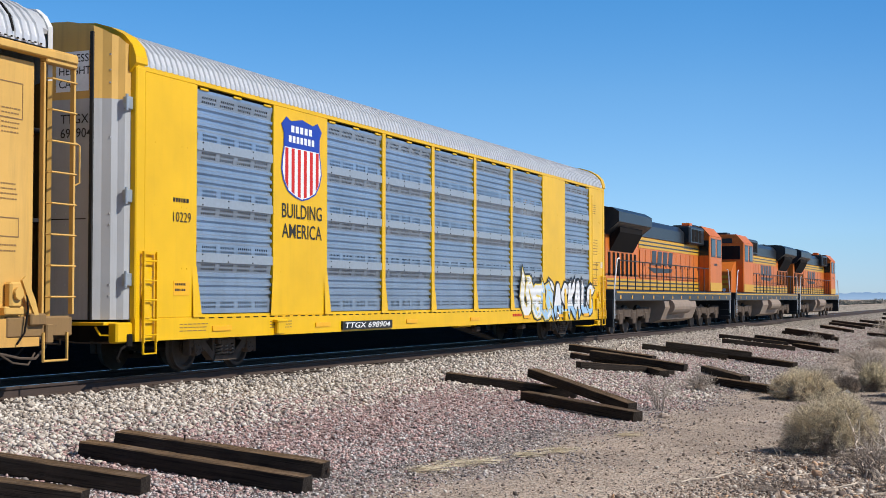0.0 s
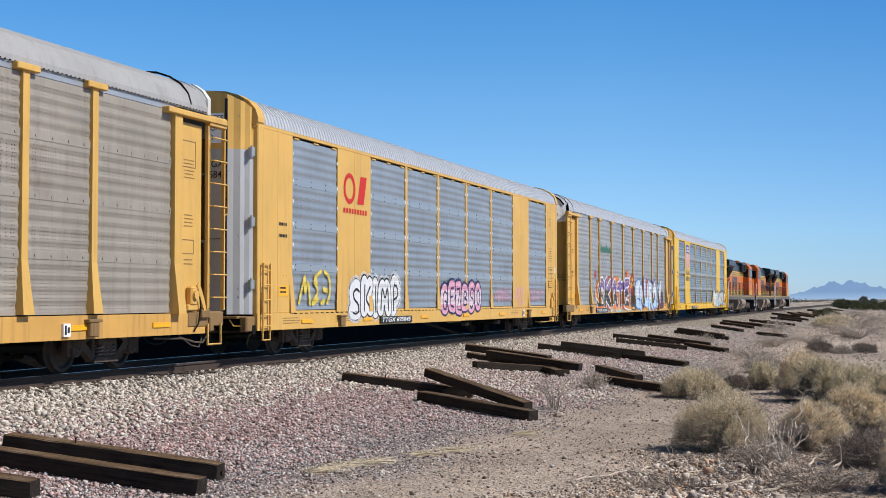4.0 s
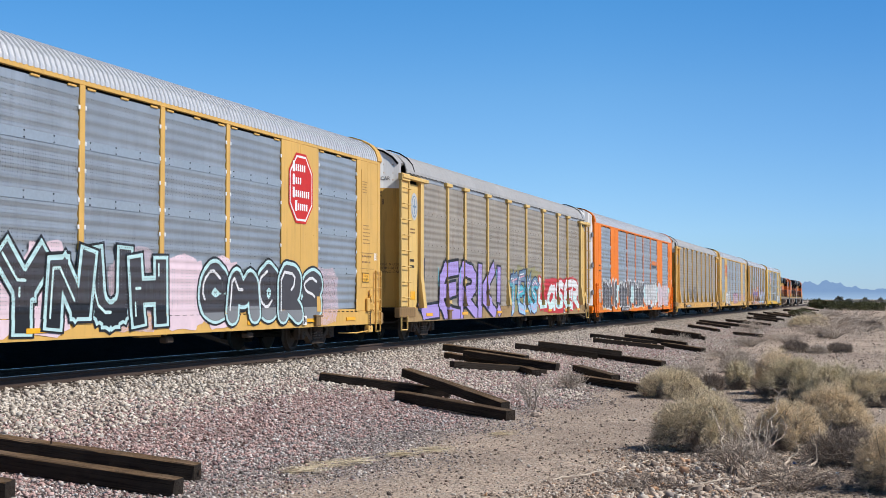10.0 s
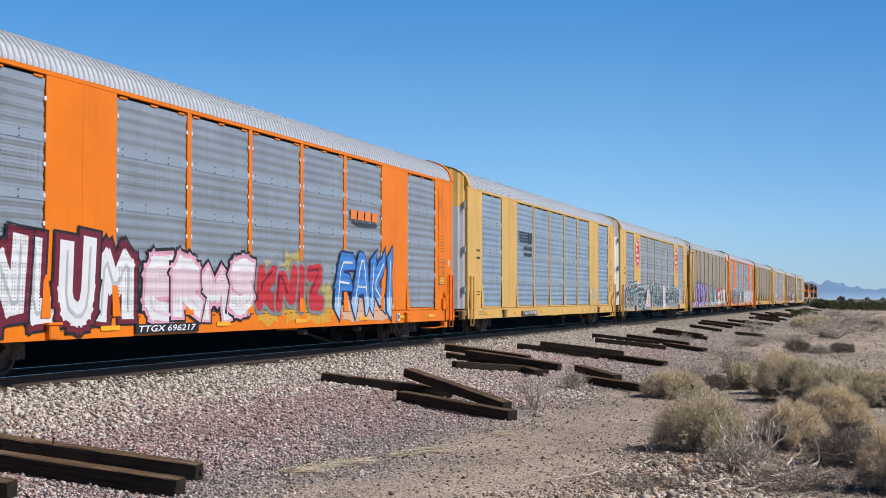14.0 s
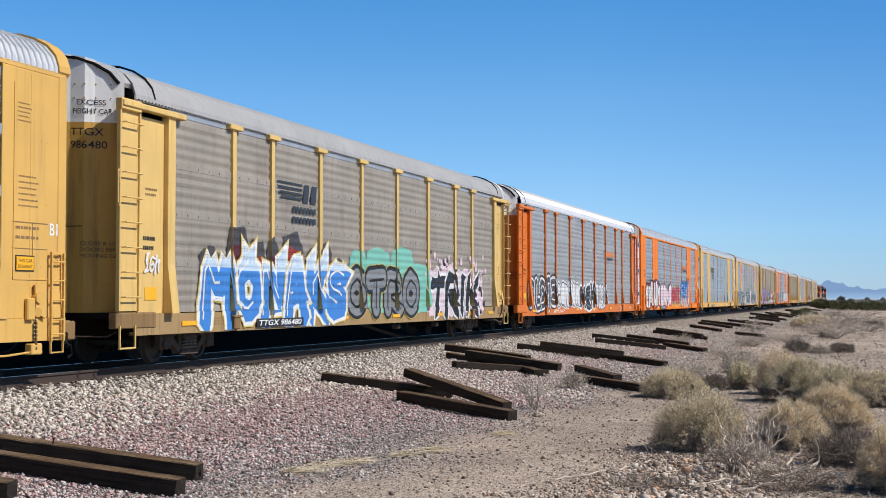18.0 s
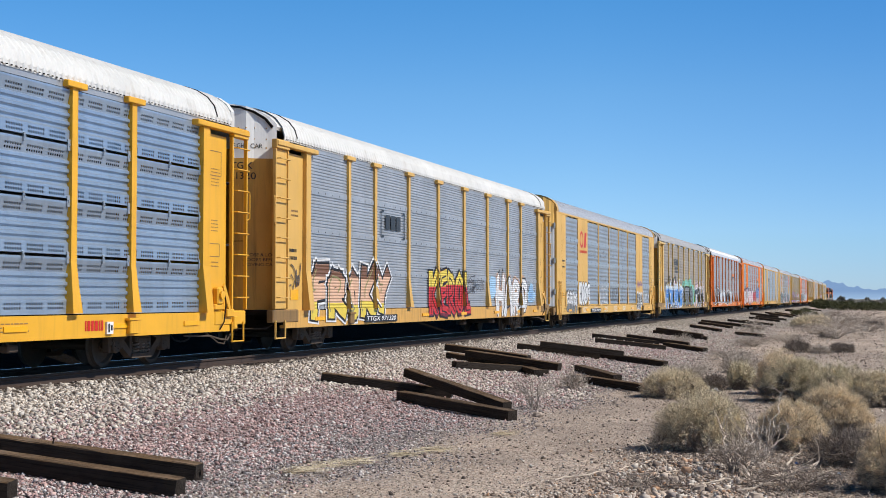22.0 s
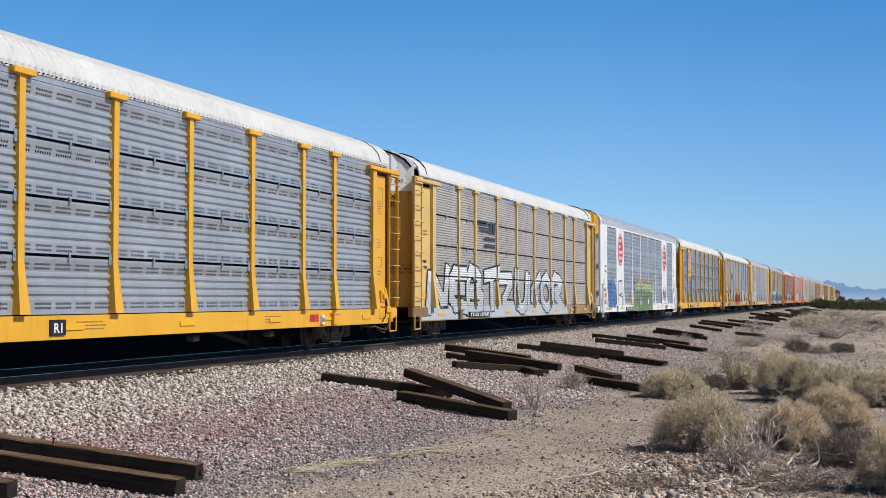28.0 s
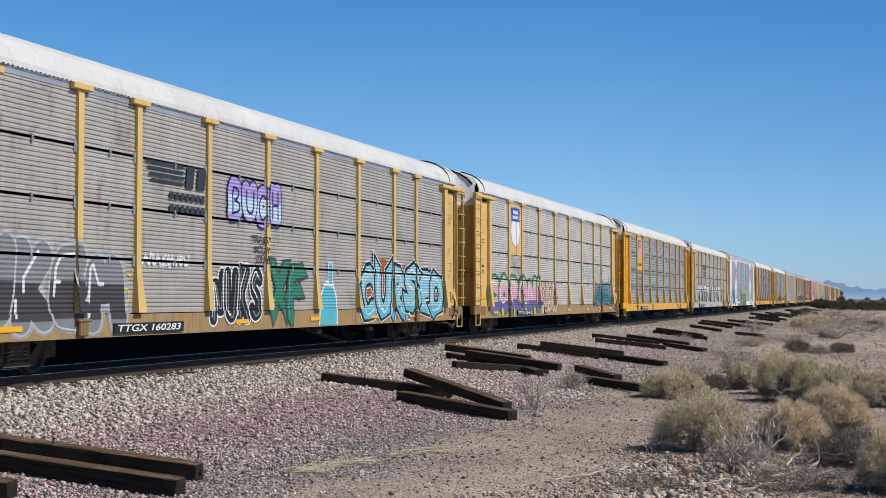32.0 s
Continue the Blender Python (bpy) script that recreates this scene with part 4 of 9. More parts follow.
def car_b(n, body, screen, style="dots", upper=None, lower=None, split=4.35, roof_mat=None, number=""):
    """A newer autorack: flush side sheets with seven screens."""
    car = new("autorack_car")
    SURFACE[car.name] = "bholes" if style == "holes" else "b"
    eave = 5.06
    g = Geo().along_x([(SIDE - 0.03, 0.64), (SIDE - 0.03, 1.12), (SIDE + 0.10, 1.12), (SIDE + 0.10, 1.04), (SIDE + 0.02, 1.04), (SIDE + 0.02, 0.72), (SIDE + 0.10, 0.72), (SIDE + 0.10, 0.64)], -13.45, 13.45)
    sill = part("side_sill", g, body, car)
    part("far_side_sill", Geo().box(-13.45, 13.45, 1.42, 1.53, 0.64, 1.12), body, car)
    running_gear(car, body)
    inside(car, eave)
    part("roof", roof_mesh("deep", eave, -13.25, 13.25, (roof_mat or ROOF_ZINC).name), roof_mat or ROOF_ZINC, car, "corrugated galvanised roof")
    part("top_rail", Geo().box(-13.42, 13.42, SIDE - 0.022, SIDE + 0.06, 4.985, 5.075, 0.008), body, car)
    # dark strip added behind the slot, standing in for the shade in it
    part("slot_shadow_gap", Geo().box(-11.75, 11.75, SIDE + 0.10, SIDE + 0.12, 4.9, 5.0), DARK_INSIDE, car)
    for x0, x1 in PANELS_B:
        p = side_panel(x0 + 0.09, x1 - 0.09, 1.16, 4.93, style, screen, car)
        strips, bolts = Geo(), Geo()
        for i in (1, 2, 3):
            z = 1.16 + i * 3.77 / 4
            strips.box(x0 + 0.07, x1 - 0.07, SIDE - 0.012, SIDE - 0.002, z - 0.085, z + 0.075, 0.003)
            for x in np.arange(x0 + 0.25, x1 - 0.1, 0.84):
                for lift in (-0.060, 0.048):
                    bolts.box(x, x + 0.026, SIDE - 0.022, SIDE - 0.010, z + lift - 0.011, z + lift + 0.011)
        part("joint_strip", strips, JOINT, p)
        part("strip_bolts", bolts, SOOT, p)
        key = ("clip", body.name)
        if key not in PANEL_CACHE:
            PANEL_CACHE[key] = Geo().box(-0.13, 0.13, SIDE - 0.030, SIDE, 4.915, 4.955, 0.008).mesh("screen_clip")
        for x in (0.28, 1.38, 2.45):
            part("screen_clip", PANEL_CACHE[key], body, p).location = (x0 + x, 0, 0)
        if n in (3, 5, 7, 9):
            if "edge_clip" not in PANEL_CACHE:
                PANEL_CACHE["edge_clip"] = Geo().box(-0.03, 0.03, SIDE - 0.028, SIDE - 0.012, -0.04, 0.04, 0.008).mesh("edge_clip")
            for x in (x0 + 0.10, x1 - 0.10):
                for z in (1.35, 2.1, 2.6, 3.05, 3.55, 4.0, 4.6):
                    part("edge_clip", PANEL_CACHE["edge_clip"], REFLECT_WHITE, p).location = (x, 0, z)
        part("screen_foot", Geo().box(x0 + 0.1, x1 - 0.1, SIDE - 0.02, SIDE + 0.03, 1.118, 1.15), body, p)
    for x in (-4.17, -1.39, 1.39, 4.17):
        g = Geo().box(x - 0.085, x + 0.085, SIDE - 0.022, SIDE + 0.05, 1.12, 4.985, 0.006)
        g.add([(x - 0.085, SIDE - 0.024, 1.75), (x + 0.085, SIDE - 0.024, 1.75), (x + 0.17, SIDE - 0.05, 1.12), (x - 0.17, SIDE - 0.05, 1.12)], [(0, 1, 2, 3)])
        part("side_post", g, body, car)
    for x0, x1 in ((-13.2, -11.68), (-9.07, -6.88), (6.88, 9.07), (11.68, 13.2)):
        g = Geo().box(x0, x1, SIDE - 0.020, SIDE + 0.05, 1.12, 4.985, 0.008)
        mid = (x0 + x1) / 2
        if n != 1:
            g.box(mid - 0.012, mid + 0.012, SIDE - 0.0235, SIDE, 1.15, 4.95)
        for x in (x0, x1):
            sg = 1 if x == x0 else -1
            g.add([(x, SIDE - 0.022, 1.95), (x + sg * 0.14, SIDE - 0.022, 1.95), (x + sg * 0.14, SIDE - 0.055, 1.12), (x - sg * 0.13, SIDE - 0.055, 1.12)], [(0, 1, 2, 3)])
        for z in (1.9, 2.9, 3.9):
            for x in (x0 + 0.3, mid + 0.3, x1 - 0.3):
                g.box(x - 0.012, x + 0.012, SIDE - 0.0245, SIDE, z - 0.012, z + 0.012)
        part("side_sheet", g, body, car)
    for s in (-1, 1):
        x0, x1 = sorted((s * 13.2, s * 13.45))
        g = Geo().box(x0, x1, SIDE - 0.028, SIDE + 0.25, 0.70, 5.04, 0.02)
        part("corner_post", g, body, car)
        sec = roof_section(eave)
        ring = [(y * 1.012, z + 0.03) for y, z in sec] + [(y * 0.93, z - 0.12) for y, z in reversed(sec)]
        part("roof_end_hoop", Geo().along_x(ring, *sorted((s * 13.18, s * 13.50))), body, car)
        end_wall(car, s, eave, "flat", upper or body, lower or GREY_DOOR, split)
        if s < 0:
            for z in (1.7, 3.0, 4.45):
                part("door_hinge", Geo().box(-13.58, -13.42, -1.46, -1.36, z - 0.10, z + 0.10, 0.01).tube([(-13.60, -1.45, z - 0.13), (-13.60, -1.45, z + 0.13)], 0.025, 8), JOINT, car)
            sign = Geo().box(-13.912, -13.902, -0.94, -0.30, 4.62, 5.25)
            part("warning_board", sign, CHALK, car, "white board with black capitals")
            for i, word in enumerate(("EXCESS", "HEIGHT", "CAR")):
                lettering("lettering", word, -0.36, 5.08 - i * 0.20, 0.13, INK, car, "flat", None, 0.008, end=True)
            lettering("lettering", number.split(" ")[0], -0.40, 4.12, 0.15, INK, car, "flat", None, 0.006, end=True)
            lettering("lettering", number.split(" ")[1], -0.40, 3.90, 0.15, INK, car, "flat", None, 0.006, end=True)
        xa, xb = sorted((s * 12.95, s * 13.30))
        ladder(car, xa, xb, 0.62, 2.15, 5, body)
        part("stirrup_step", Geo().tube([(xa, SIDE - 0.08, 0.75), (xa, SIDE - 0.08, 0.42), (xb, SIDE - 0.08, 0.42), (xb, SIDE - 0.08, 0.75)], 0.022, 6), body, car)
        part("end_platform", Geo().box(*sorted((s * 13.4, s * 13.95)), -1.3, 1.3, 0.98, 1.05, 0.01).box(*sorted((s * 13.42, s * 13.85)), -1.48, -1.30, 0.62, 1.04, 0.03), END_GRIME if body in (TAN, PALE) else body, car)
        part("hose_bracket", Geo().box(*sorted((s * 13.45, s * 13.6)), -1.50, -1.40, 0.55, 0.80, 0.02).tube([(s * 13.5, -1.44, 0.60), (s * 13.72, -1.46, 0.52), (s * 13.78, -1.44, 0.36), (s * 13.70, -1.42, 0.30)], 0.022, 6), SOOT, car)
        part("grab_iron", Geo().tube([(s * 13.55, -1.42, 0.85), (s * 13.8, -1.45, 0.78), (s * 13.9, -1.2, 0.78), (s * 13.9, -1.1, 0.95)], 0.018, 6), body, car)
    part("caution_label", Geo().box(-12.38, -11.90, SIDE - 0.026, SIDE - 0.021, 1.46, 1.69), REFLECT_YELLOW, car, "yellow caution label")
    bars("label_print", -12.33, 1.66, 0.38, 0.18, 2, INK, car, SIDE - 0.028, n)
    part("caution_label", Geo().box(12.05, 12.55, SIDE - 0.030, SIDE - 0.021, 1.83, 2.08), INK, car, "yellow caution label with a black rim")
    part("label_face", Geo().box(12.07, 12.53, SIDE - 0.034, SIDE - 0.028, 1.85, 2.06), REFLECT_YELLOW, car)
    for i, w in enumerate(("THIS CAR", "EXCESS HEIGHT")):
        lettering("label_print", w, 12.11, 1.97 - i * 0.09, 0.055, INK, car, SIDE - 0.036, 0.38)
    bars("stencil", 12.08, 4.45, 0.42, 0.34, 5, STENCIL, car, SIDE - 0.024, n, 0.25)
    bars("stencil", 12.12, 3.32, 0.62, 0.55, 6, STENCIL, car, SIDE - 0.024, n, 0.25)
    frame_lines = Geo().box(11.95, 12.92, SIDE - 0.026, SIDE - 0.022, 2.585, 2.60).box(11.95, 12.92, SIDE - 0.026, SIDE - 0.022, 2.18, 2.19).box(12.50, 12.51, SIDE - 0.026, SIDE - 0.022, 2.0, 2.6)
    part("stencil_frame", frame_lines, STENCIL, car)
    lettering("lettering", "B1", 12.98, 2.42, 0.20, CHALK, car, SIDE - 0.0245, None, 0.01)
    part("door_panel_rib", Geo().box(11.98, 12.93, SIDE - 0.032, SIDE - 0.018, 1.70, 1.72).box(11.98, 12.0, SIDE - 0.032, SIDE - 0.018, 1.70, 4.75), body, car)
    bars("stencil", 12.05, 2.53, 0.85, 0.30, 2, STENCIL, car, SIDE - 0.024, n + 3, 0.28)
    bars("reporting_mark", -12.4, 3.05, 0.55, 0.16, 1, INK, car, SIDE - 0.025, n + 9)
    if n != 1:
        bars("reporting_mark", -12.4, 2.80, 0.55, 0.16, 1, INK, car, SIDE - 0.025, n + 29)
    for x in (-12.2, -9.2, 6.6):
        bars("stencil", x, 0.98, 1.1, 0.22, 3, STENCIL, car, SIDE - 0.034, n + int(x), 0.28)
    # no openings are cut: dark bars on the sill carry the slots' shade
    slots = Geo()
    for x in np.arange(-11.6, 11.6, 0.30):
        slots.box(x, x + 0.17, SIDE - 0.0335, SIDE - 0.028, 1.085, 1.112)
    part("drain_slots", slots, SOOT, car)
    reflectors(car, 0.80, body)
    part("hand_brake_box", Geo().box(12.30, 12.50, SIDE - 0.10, SIDE - 0.02, 1.08, 1.42, 0.02).along_y([(12.50, 1.62), (12.56, 1.66), (12.82, 1.18), (12.80, 1.10), (12.52, 1.20)], SIDE - 0.09, SIDE - 0.06)
         .tube([(12.58, SIDE - 0.12, 1.42), (12.58, SIDE - 0.03, 1.42)], 0.09, 12).tube([(12.55, SIDE - 0.11, 1.2), (12.60, SIDE - 0.04, 1.2)], 0.07, 10), body, car)
    chain = Geo()
    for i in range(14):
        z = 1.06 - i * 0.042
        chain.box(12.545 - 0.012 * (1 + i % 2), 12.545 + 0.012 * (1 + i % 2), SIDE - 0.085 - 0.01 * (i % 2), SIDE - 0.065 + 0.01 * (i % 2), z - 0.028, z + 0.028, 0.006)
    part("brake_chain", chain, CAST, car)
    part("chain_sheave_box", Geo().box(12.42, 12.72, SIDE - 0.09, SIDE + 0.05, 0.40, 0.60, 0.02).tube([(12.45, SIDE - 0.05, 0.45), (12.0, SIDE + 0.1, 0.40), (11.2, SIDE + 0.3, 0.42)], 0.02, 6), body, car)
    number_plate(car, number, -6.15, 2.2, 0.72, shear=0.2)
    return car


def t_post(x, body, car, wide=0.17):
    g = Geo()
    w = wide / 2
    secs = []
    for z, hw, out in ((4.93, w, 0.055), (1.95, w, 0.055), (1.55, w * 1.25, 0.095), (1.10, w * 1.7, 0.15)):
        secs.append([(x - hw, SIDE + 0.04, z), (x - hw, SIDE - out, z), (x + hw, SIDE - out, z), (x + hw, SIDE + 0.04, z)])
    g.sweep(secs)
    g.box(x - 0.30, x + 0.30, SIDE - 0.11, SIDE + 0.03, 4.875, 4.985, 0.012)
    part("side_post", g, body, car)


def car_a(n, body, screen, style="ribs", roof_kind="soft", roof_mat=None, upper=None, lower=None, number="", badge=False, split=4.51, wide_number=None):
    """An older autorack: outside posts with T heads and ladders on brackets at both ends."""
    car = new("autorack_car")
    SURFACE[car.name] = style
    eave = 4.93
    g = Geo().along_x([(SIDE - 0.03, 0.62), (SIDE - 0.03, 1.08), (SIDE + 0.12, 1.08), (SIDE + 0.12, 1.0), (SIDE + 0.03, 1.0), (SIDE + 0.03, 0.70), (SIDE + 0.12, 0.70), (SIDE + 0.12, 0.62)], -12.9, 12.9)
    part("side_sill", g, GRIMY_SILL if body is PALE else GRIMY_TAN if body is TAN else body, car)
    part("far_side_sill", Geo().box(-12.9, 12.9, 1.40, 1.53, 0.62, 1.08), body, car)
    running_gear(car, SOOT)
    inside(car, eave)
    part("roof", roof_mesh(roof_kind, eave + 0.05, -13.0, 13.0, (roof_mat or ROOF_GREY).name), roof_mat or ROOF_GREY, car, "ribbed metal roof")
    bolts = Geo()
    for x in np.arange(-12.9, 12.9, 0.125):
        bolts.box(x, x + 0.034, SIDE - 0.042, SIDE - 0.02, eave + 0.050, eave + 0.066)
    part("roof_bolts", bolts, SOOT, car)
    part("top_rail", Geo().box(-11.7, 11.7, SIDE + 0.004, SIDE + 0.06, 4.86, 4.985), SCREEN_RIB, car)
    edges = EDGES_A
    for i, (x0, x1) in enumerate(zip(edges, edges[1:])):
        if badge and i == 1:
            side_panel(x0 + 0.02, x1 - 0.02, 1.09, 2.95, style, screen, car)
            part("badge_panel", Geo().box(x0 + 0.02, x1 - 0.02, SIDE - 0.015, SIDE + 0.02, 2.97, 4.86, 0.006), body, car)
        else:
            p = side_panel(x0 + 0.02, x1 - 0.02, 1.09, 4.85, style, screen, car)
            if "gap" not in style:
                strips = Geo()
                for k in (1, 2, 3):
                    z = 1.09 + k * 3.76 / 4
                    strips.box(x0 + 0.05, x1 - 0.05, SIDE - 0.010, SIDE - 0.002, z - 0.06, z + 0.06)
                    for x in np.arange(x0 + 0.3, x1 - 0.1, 0.45):
                        strips.box(x, x + 0.035, SIDE - 0.022, SIDE - 0.008, z - 0.02, z + 0.015)
                part("joint_strip", strips, screen, p)
            else:
                for k in (1, 2, 3):
                    z = 1.09 + k * 3.76 / 4
                    for x, kind in (((x0 + x1) / 2, "centre"), (x0 + 0.12, "edge"), (x1 - 0.12, "edge")):
                        if ("clip", kind) not in PANEL_CACHE:
                            hw, hh, out = (0.022, 0.075, 0.034) if kind == "centre" else (0.035, 0.10, 0.02)
                            PANEL_CACHE["clip", kind] = Geo().box(-hw, hw, SIDE - out, SIDE, -hh, hh, 0.006).box(-hw * 0.5, hw * 0.5, SIDE - out - 0.012, SIDE, -0.02, 0.02).mesh("panel_clip")
                        part("panel_clip", PANEL_CACHE["clip", kind], JOINT, p).location = (x, 0, z)
        if i:
            t_post(x0, body, car)
    for s in (-1, 1):
        x_of = lambda a: s * a
        a, b = sorted((x_of(11.6), x_of(12.78)))
        g = Geo().box(a, b, SIDE + 0.01, SIDE + 0.07, 1.08, 4.70, 0.005)
        part("end_panel", g, body, car)
        a2, b2 = sorted((x_of(11.58), x_of(11.86)))
        secs = []
        for z, out in ((4.80, 0.09), (2.0, 0.09), (1.5, 0.15), (1.08, 0.20)):
            secs.append([(a2, SIDE + 0.05, z), (a2, SIDE - out, z), (b2, SIDE - out, z), (b2, SIDE + 0.05, z)])
        part("end_post", Geo().sweep(secs), body, car)
        a3, b3 = sorted((x_of(12.90), x_of(13.58)))
        if s < 0:
            part("ladder_panel", Geo().box(a3, b3, SIDE - 0.05, SIDE - 0.02, 1.12, 4.72, 0.006), body, car)
        for x in (a3, b3):
            part("ladder_stile", Geo().box(x - 0.022, x + 0.022, SIDE - 0.09, SIDE - 0.01, 1.12, 4.72, 0.006), body, car)
        ladder(car, a3 + 0.06, b3 - 0.04, 1.15, 4.72, 8, body, SIDE - 0.16, False, 0.016)
        a4, b4 = sorted((x_of(11.25), x_of(13.58)))
        beam = Geo().box(a4, b4, SIDE - 0.15, SIDE + 0.02, 4.785, 4.90, 0.015).box(*sorted((x_of(12.9), x_of(13.6))), SIDE - 0.12, SIDE + 0.02, 4.72, 4.93, 0.015)
        part("bracket_beam", beam, body, car)
        part("foot_beam", Geo().box(*sorted((x_of(12.2), x_of(13.62))), SIDE - 0.05, SIDE + 0.12, 0.78, 1.10, 0.02), END_GRIME if body in (TAN, PALE) else body, car)
        part("stirrup_step", Geo().tube([(a3 + 0.05, SIDE - 0.06, 0.85), (a3 + 0.05, SIDE - 0.06, 0.40), (b3 - 0.1, SIDE - 0.06, 0.40), (b3 - 0.1, SIDE - 0.06, 0.85)], 0.025, 6), body, car)
        part("grab_handle", Geo().tube([(x_of(13.60), SIDE - 0.06, 3.0), (x_of(13.68), SIDE - 0.1, 3.05), (x_of(13.68), SIDE - 0.1, 3.6), (x_of(13.60), SIDE - 0.06, 3.65)], 0.016, 6), body, car)
        end_wall(car, s, eave + 0.05, "bowed", upper or CREAM_WHITE, lower or (GRIMY_DOOR if body in (PALE, TAN) else body), split)
        hood = roof_section(eave + 0.05, 5.79)[2:-2]
        back = [(y * 0.985, z - 0.03) for y, z in hood]
        lip = [end_x("bowed", y * 0.93) + 0.03 for y, z in hood]
        part("roof_end_hood", Geo().sweep([[(s * 12.93, *back[j]), (s * lip[j], y * 0.94, z - 0.05), (s * lip[j], y * 0.93, z - 0.09), (s * 12.93, y * 0.95, z - 0.12)] for j, (y, z) in enumerate(hood)]), roof_mat or ROOF_GREY, car)
        part("hood_edge", Geo().sweep([[(s * (lip[j] + dx), y * k, z + dz) for dx, k, dz in ((-0.03, 0.945, -0.045), (0.02, 0.94, -0.05), (0.02, 0.925, -0.095), (-0.03, 0.93, -0.095))] for j, (y, z) in enumerate(hood)]), SOOT, car)
        part("roof_seam", Geo().sweep([[(s * x, y * 1.004, z + dz) for x, dz in ((12.26, 0.010), (12.30, 0.010), (12.30, -0.03), (12.26, -0.03))] for y, z in roof_section(eave + 0.05, 5.785)[1:-1]]), SOOT, car)
        if s < 0:
            if n != 11:
                lettering("lettering", "EXCESS HEIGHT CAR", -0.06, 4.74, 0.11, INK, car, "bowed", 1.10, 0.004, end=True)
            else:
                lettering("lettering", "EXCESS", -0.72, 4.82, 0.10, INK, car, "bowed", None, 0.004, end=True)
                lettering("lettering", "HEIGHT CAR", -0.66, 4.66, 0.10, INK, car, "bowed", 0.60, 0.004, end=True)
            for i, w in enumerate(number.split(" ")):
                lettering("lettering", w, -0.39 if n != 11 else -0.62, 4.27 - i * 0.23, 0.16 if n != 11 else 0.14, INK, car, "bowed", None, 0.006, end=True)
            for i, w in enumerate(("CLOSE & LOCK", "DOORS BEFORE", "MOVING CAR")):
                lettering("lettering", w, -0.80, 2.30 - i * 0.11, 0.075, INK, car, "bowed", None, 0.0, end=True)
            bars("stencil", -12.55, 3.4, 0.5, 0.2, 2, STENCIL, car, SIDE + 0.005, n)
            bars("reporting_mark", -12.62, 2.5, 0.5, 0.35, 2, INK, car, SIDE + 0.005, n)
            part("caution_label", Geo().box(-12.55, -12.12, SIDE, SIDE + 0.008, 1.32, 1.56), REFLECT_YELLOW, car, "yellow caution label")
        else:
            for i, (z, w, h, k) in enumerate(((4.0, 0.45, 0.40, 6), (2.95, 0.4, 0.28, 4), (2.1, 0.4, 0.16, 2))):
                bars("stencil", 12.1, z, w, h, k, STENCIL, car, SIDE + 0.005, n + i, 0.26)
            part("hand_brake_box", Geo().box(12.18, 12.42, SIDE - 0.13, SIDE + 0.01, 1.22, 1.58, 0.03).box(12.10, 12.50, SIDE - 0.10, SIDE + 0.01, 1.12, 1.24, 0.02).tube([(12.30, SIDE - 0.12, 1.42), (12.30, SIDE - 0.18, 1.42)], 0.09, 12), body, car)
            part("brake_lever", Geo().along_y([(12.42, 1.60), (12.50, 1.66), (12.70, 1.34), (12.78, 1.12), (12.70, 1.10), (12.58, 1.30)], SIDE - 0.12, SIDE - 0.08), body, car)
            part("brake_chain", Geo().tube([(12.52, SIDE - 0.10, 1.56), (12.56, SIDE - 0.11, 1.2), (12.50, SIDE - 0.10, 0.86), (12.40, SIDE - 0.05, 0.66)], 0.016, 5), SOOT, car)
            part("brake_valve_bracket", Geo().box(12.62, 12.95, SIDE - 0.12, SIDE + 0.02, 0.98, 1.14, 0.02).box(12.98, 13.14, SIDE - 0.10, SIDE, 0.66, 1.0, 0.02), END_GRIME if body in (TAN, PALE) else body, car)
            part("brake_pipe", Geo().tube([(11.2, SIDE + 0.12, 0.56), (12.1, SIDE + 0.02, 0.54), (12.5, SIDE - 0.02, 0.46), (12.85, SIDE, 0.44), (13.1, SIDE + 0.02, 0.60), (13.2, SIDE + 0.1, 0.78)], 0.020, 6)
                 .tube([(12.0, SIDE + 0.05, 0.60), (12.35, SIDE - 0.03, 0.40), (12.7, SIDE, 0.36), (12.9, SIDE + 0.05, 0.52)], 0.014, 6), CAST, car)
            for k, (z, w, h) in enumerate(((3.85, 0.52, 0.50), (2.2, 0.46, 0.26))):
                x = 12.02
                part("stencil_frame", Geo().box(x, x + w, SIDE + 0.004, SIDE + 0.008, z + h, z + h + 0.015).box(x, x + w, SIDE + 0.004, SIDE + 0.008, z, z + 0.015)
                     .box(x, x + 0.012, SIDE + 0.004, SIDE + 0.008, z, z + h).box(x + w - 0.012, x + w, SIDE + 0.004, SIDE + 0.008, z, z + h), STENCIL, car)
    for x in (-9.8, -2.6, 4.9):
        bars("stencil", x, 0.97, 1.1, 0.22, 3, STENCIL, car, SIDE - 0.034, n + int(x) + 20, 0.28)
    reflectors(car, 0.80, body)
    if number and n != 6:
        number_plate(car, number, -7.75, 2.3, 0.71, board=n != 10, shear=0.2)
    return car


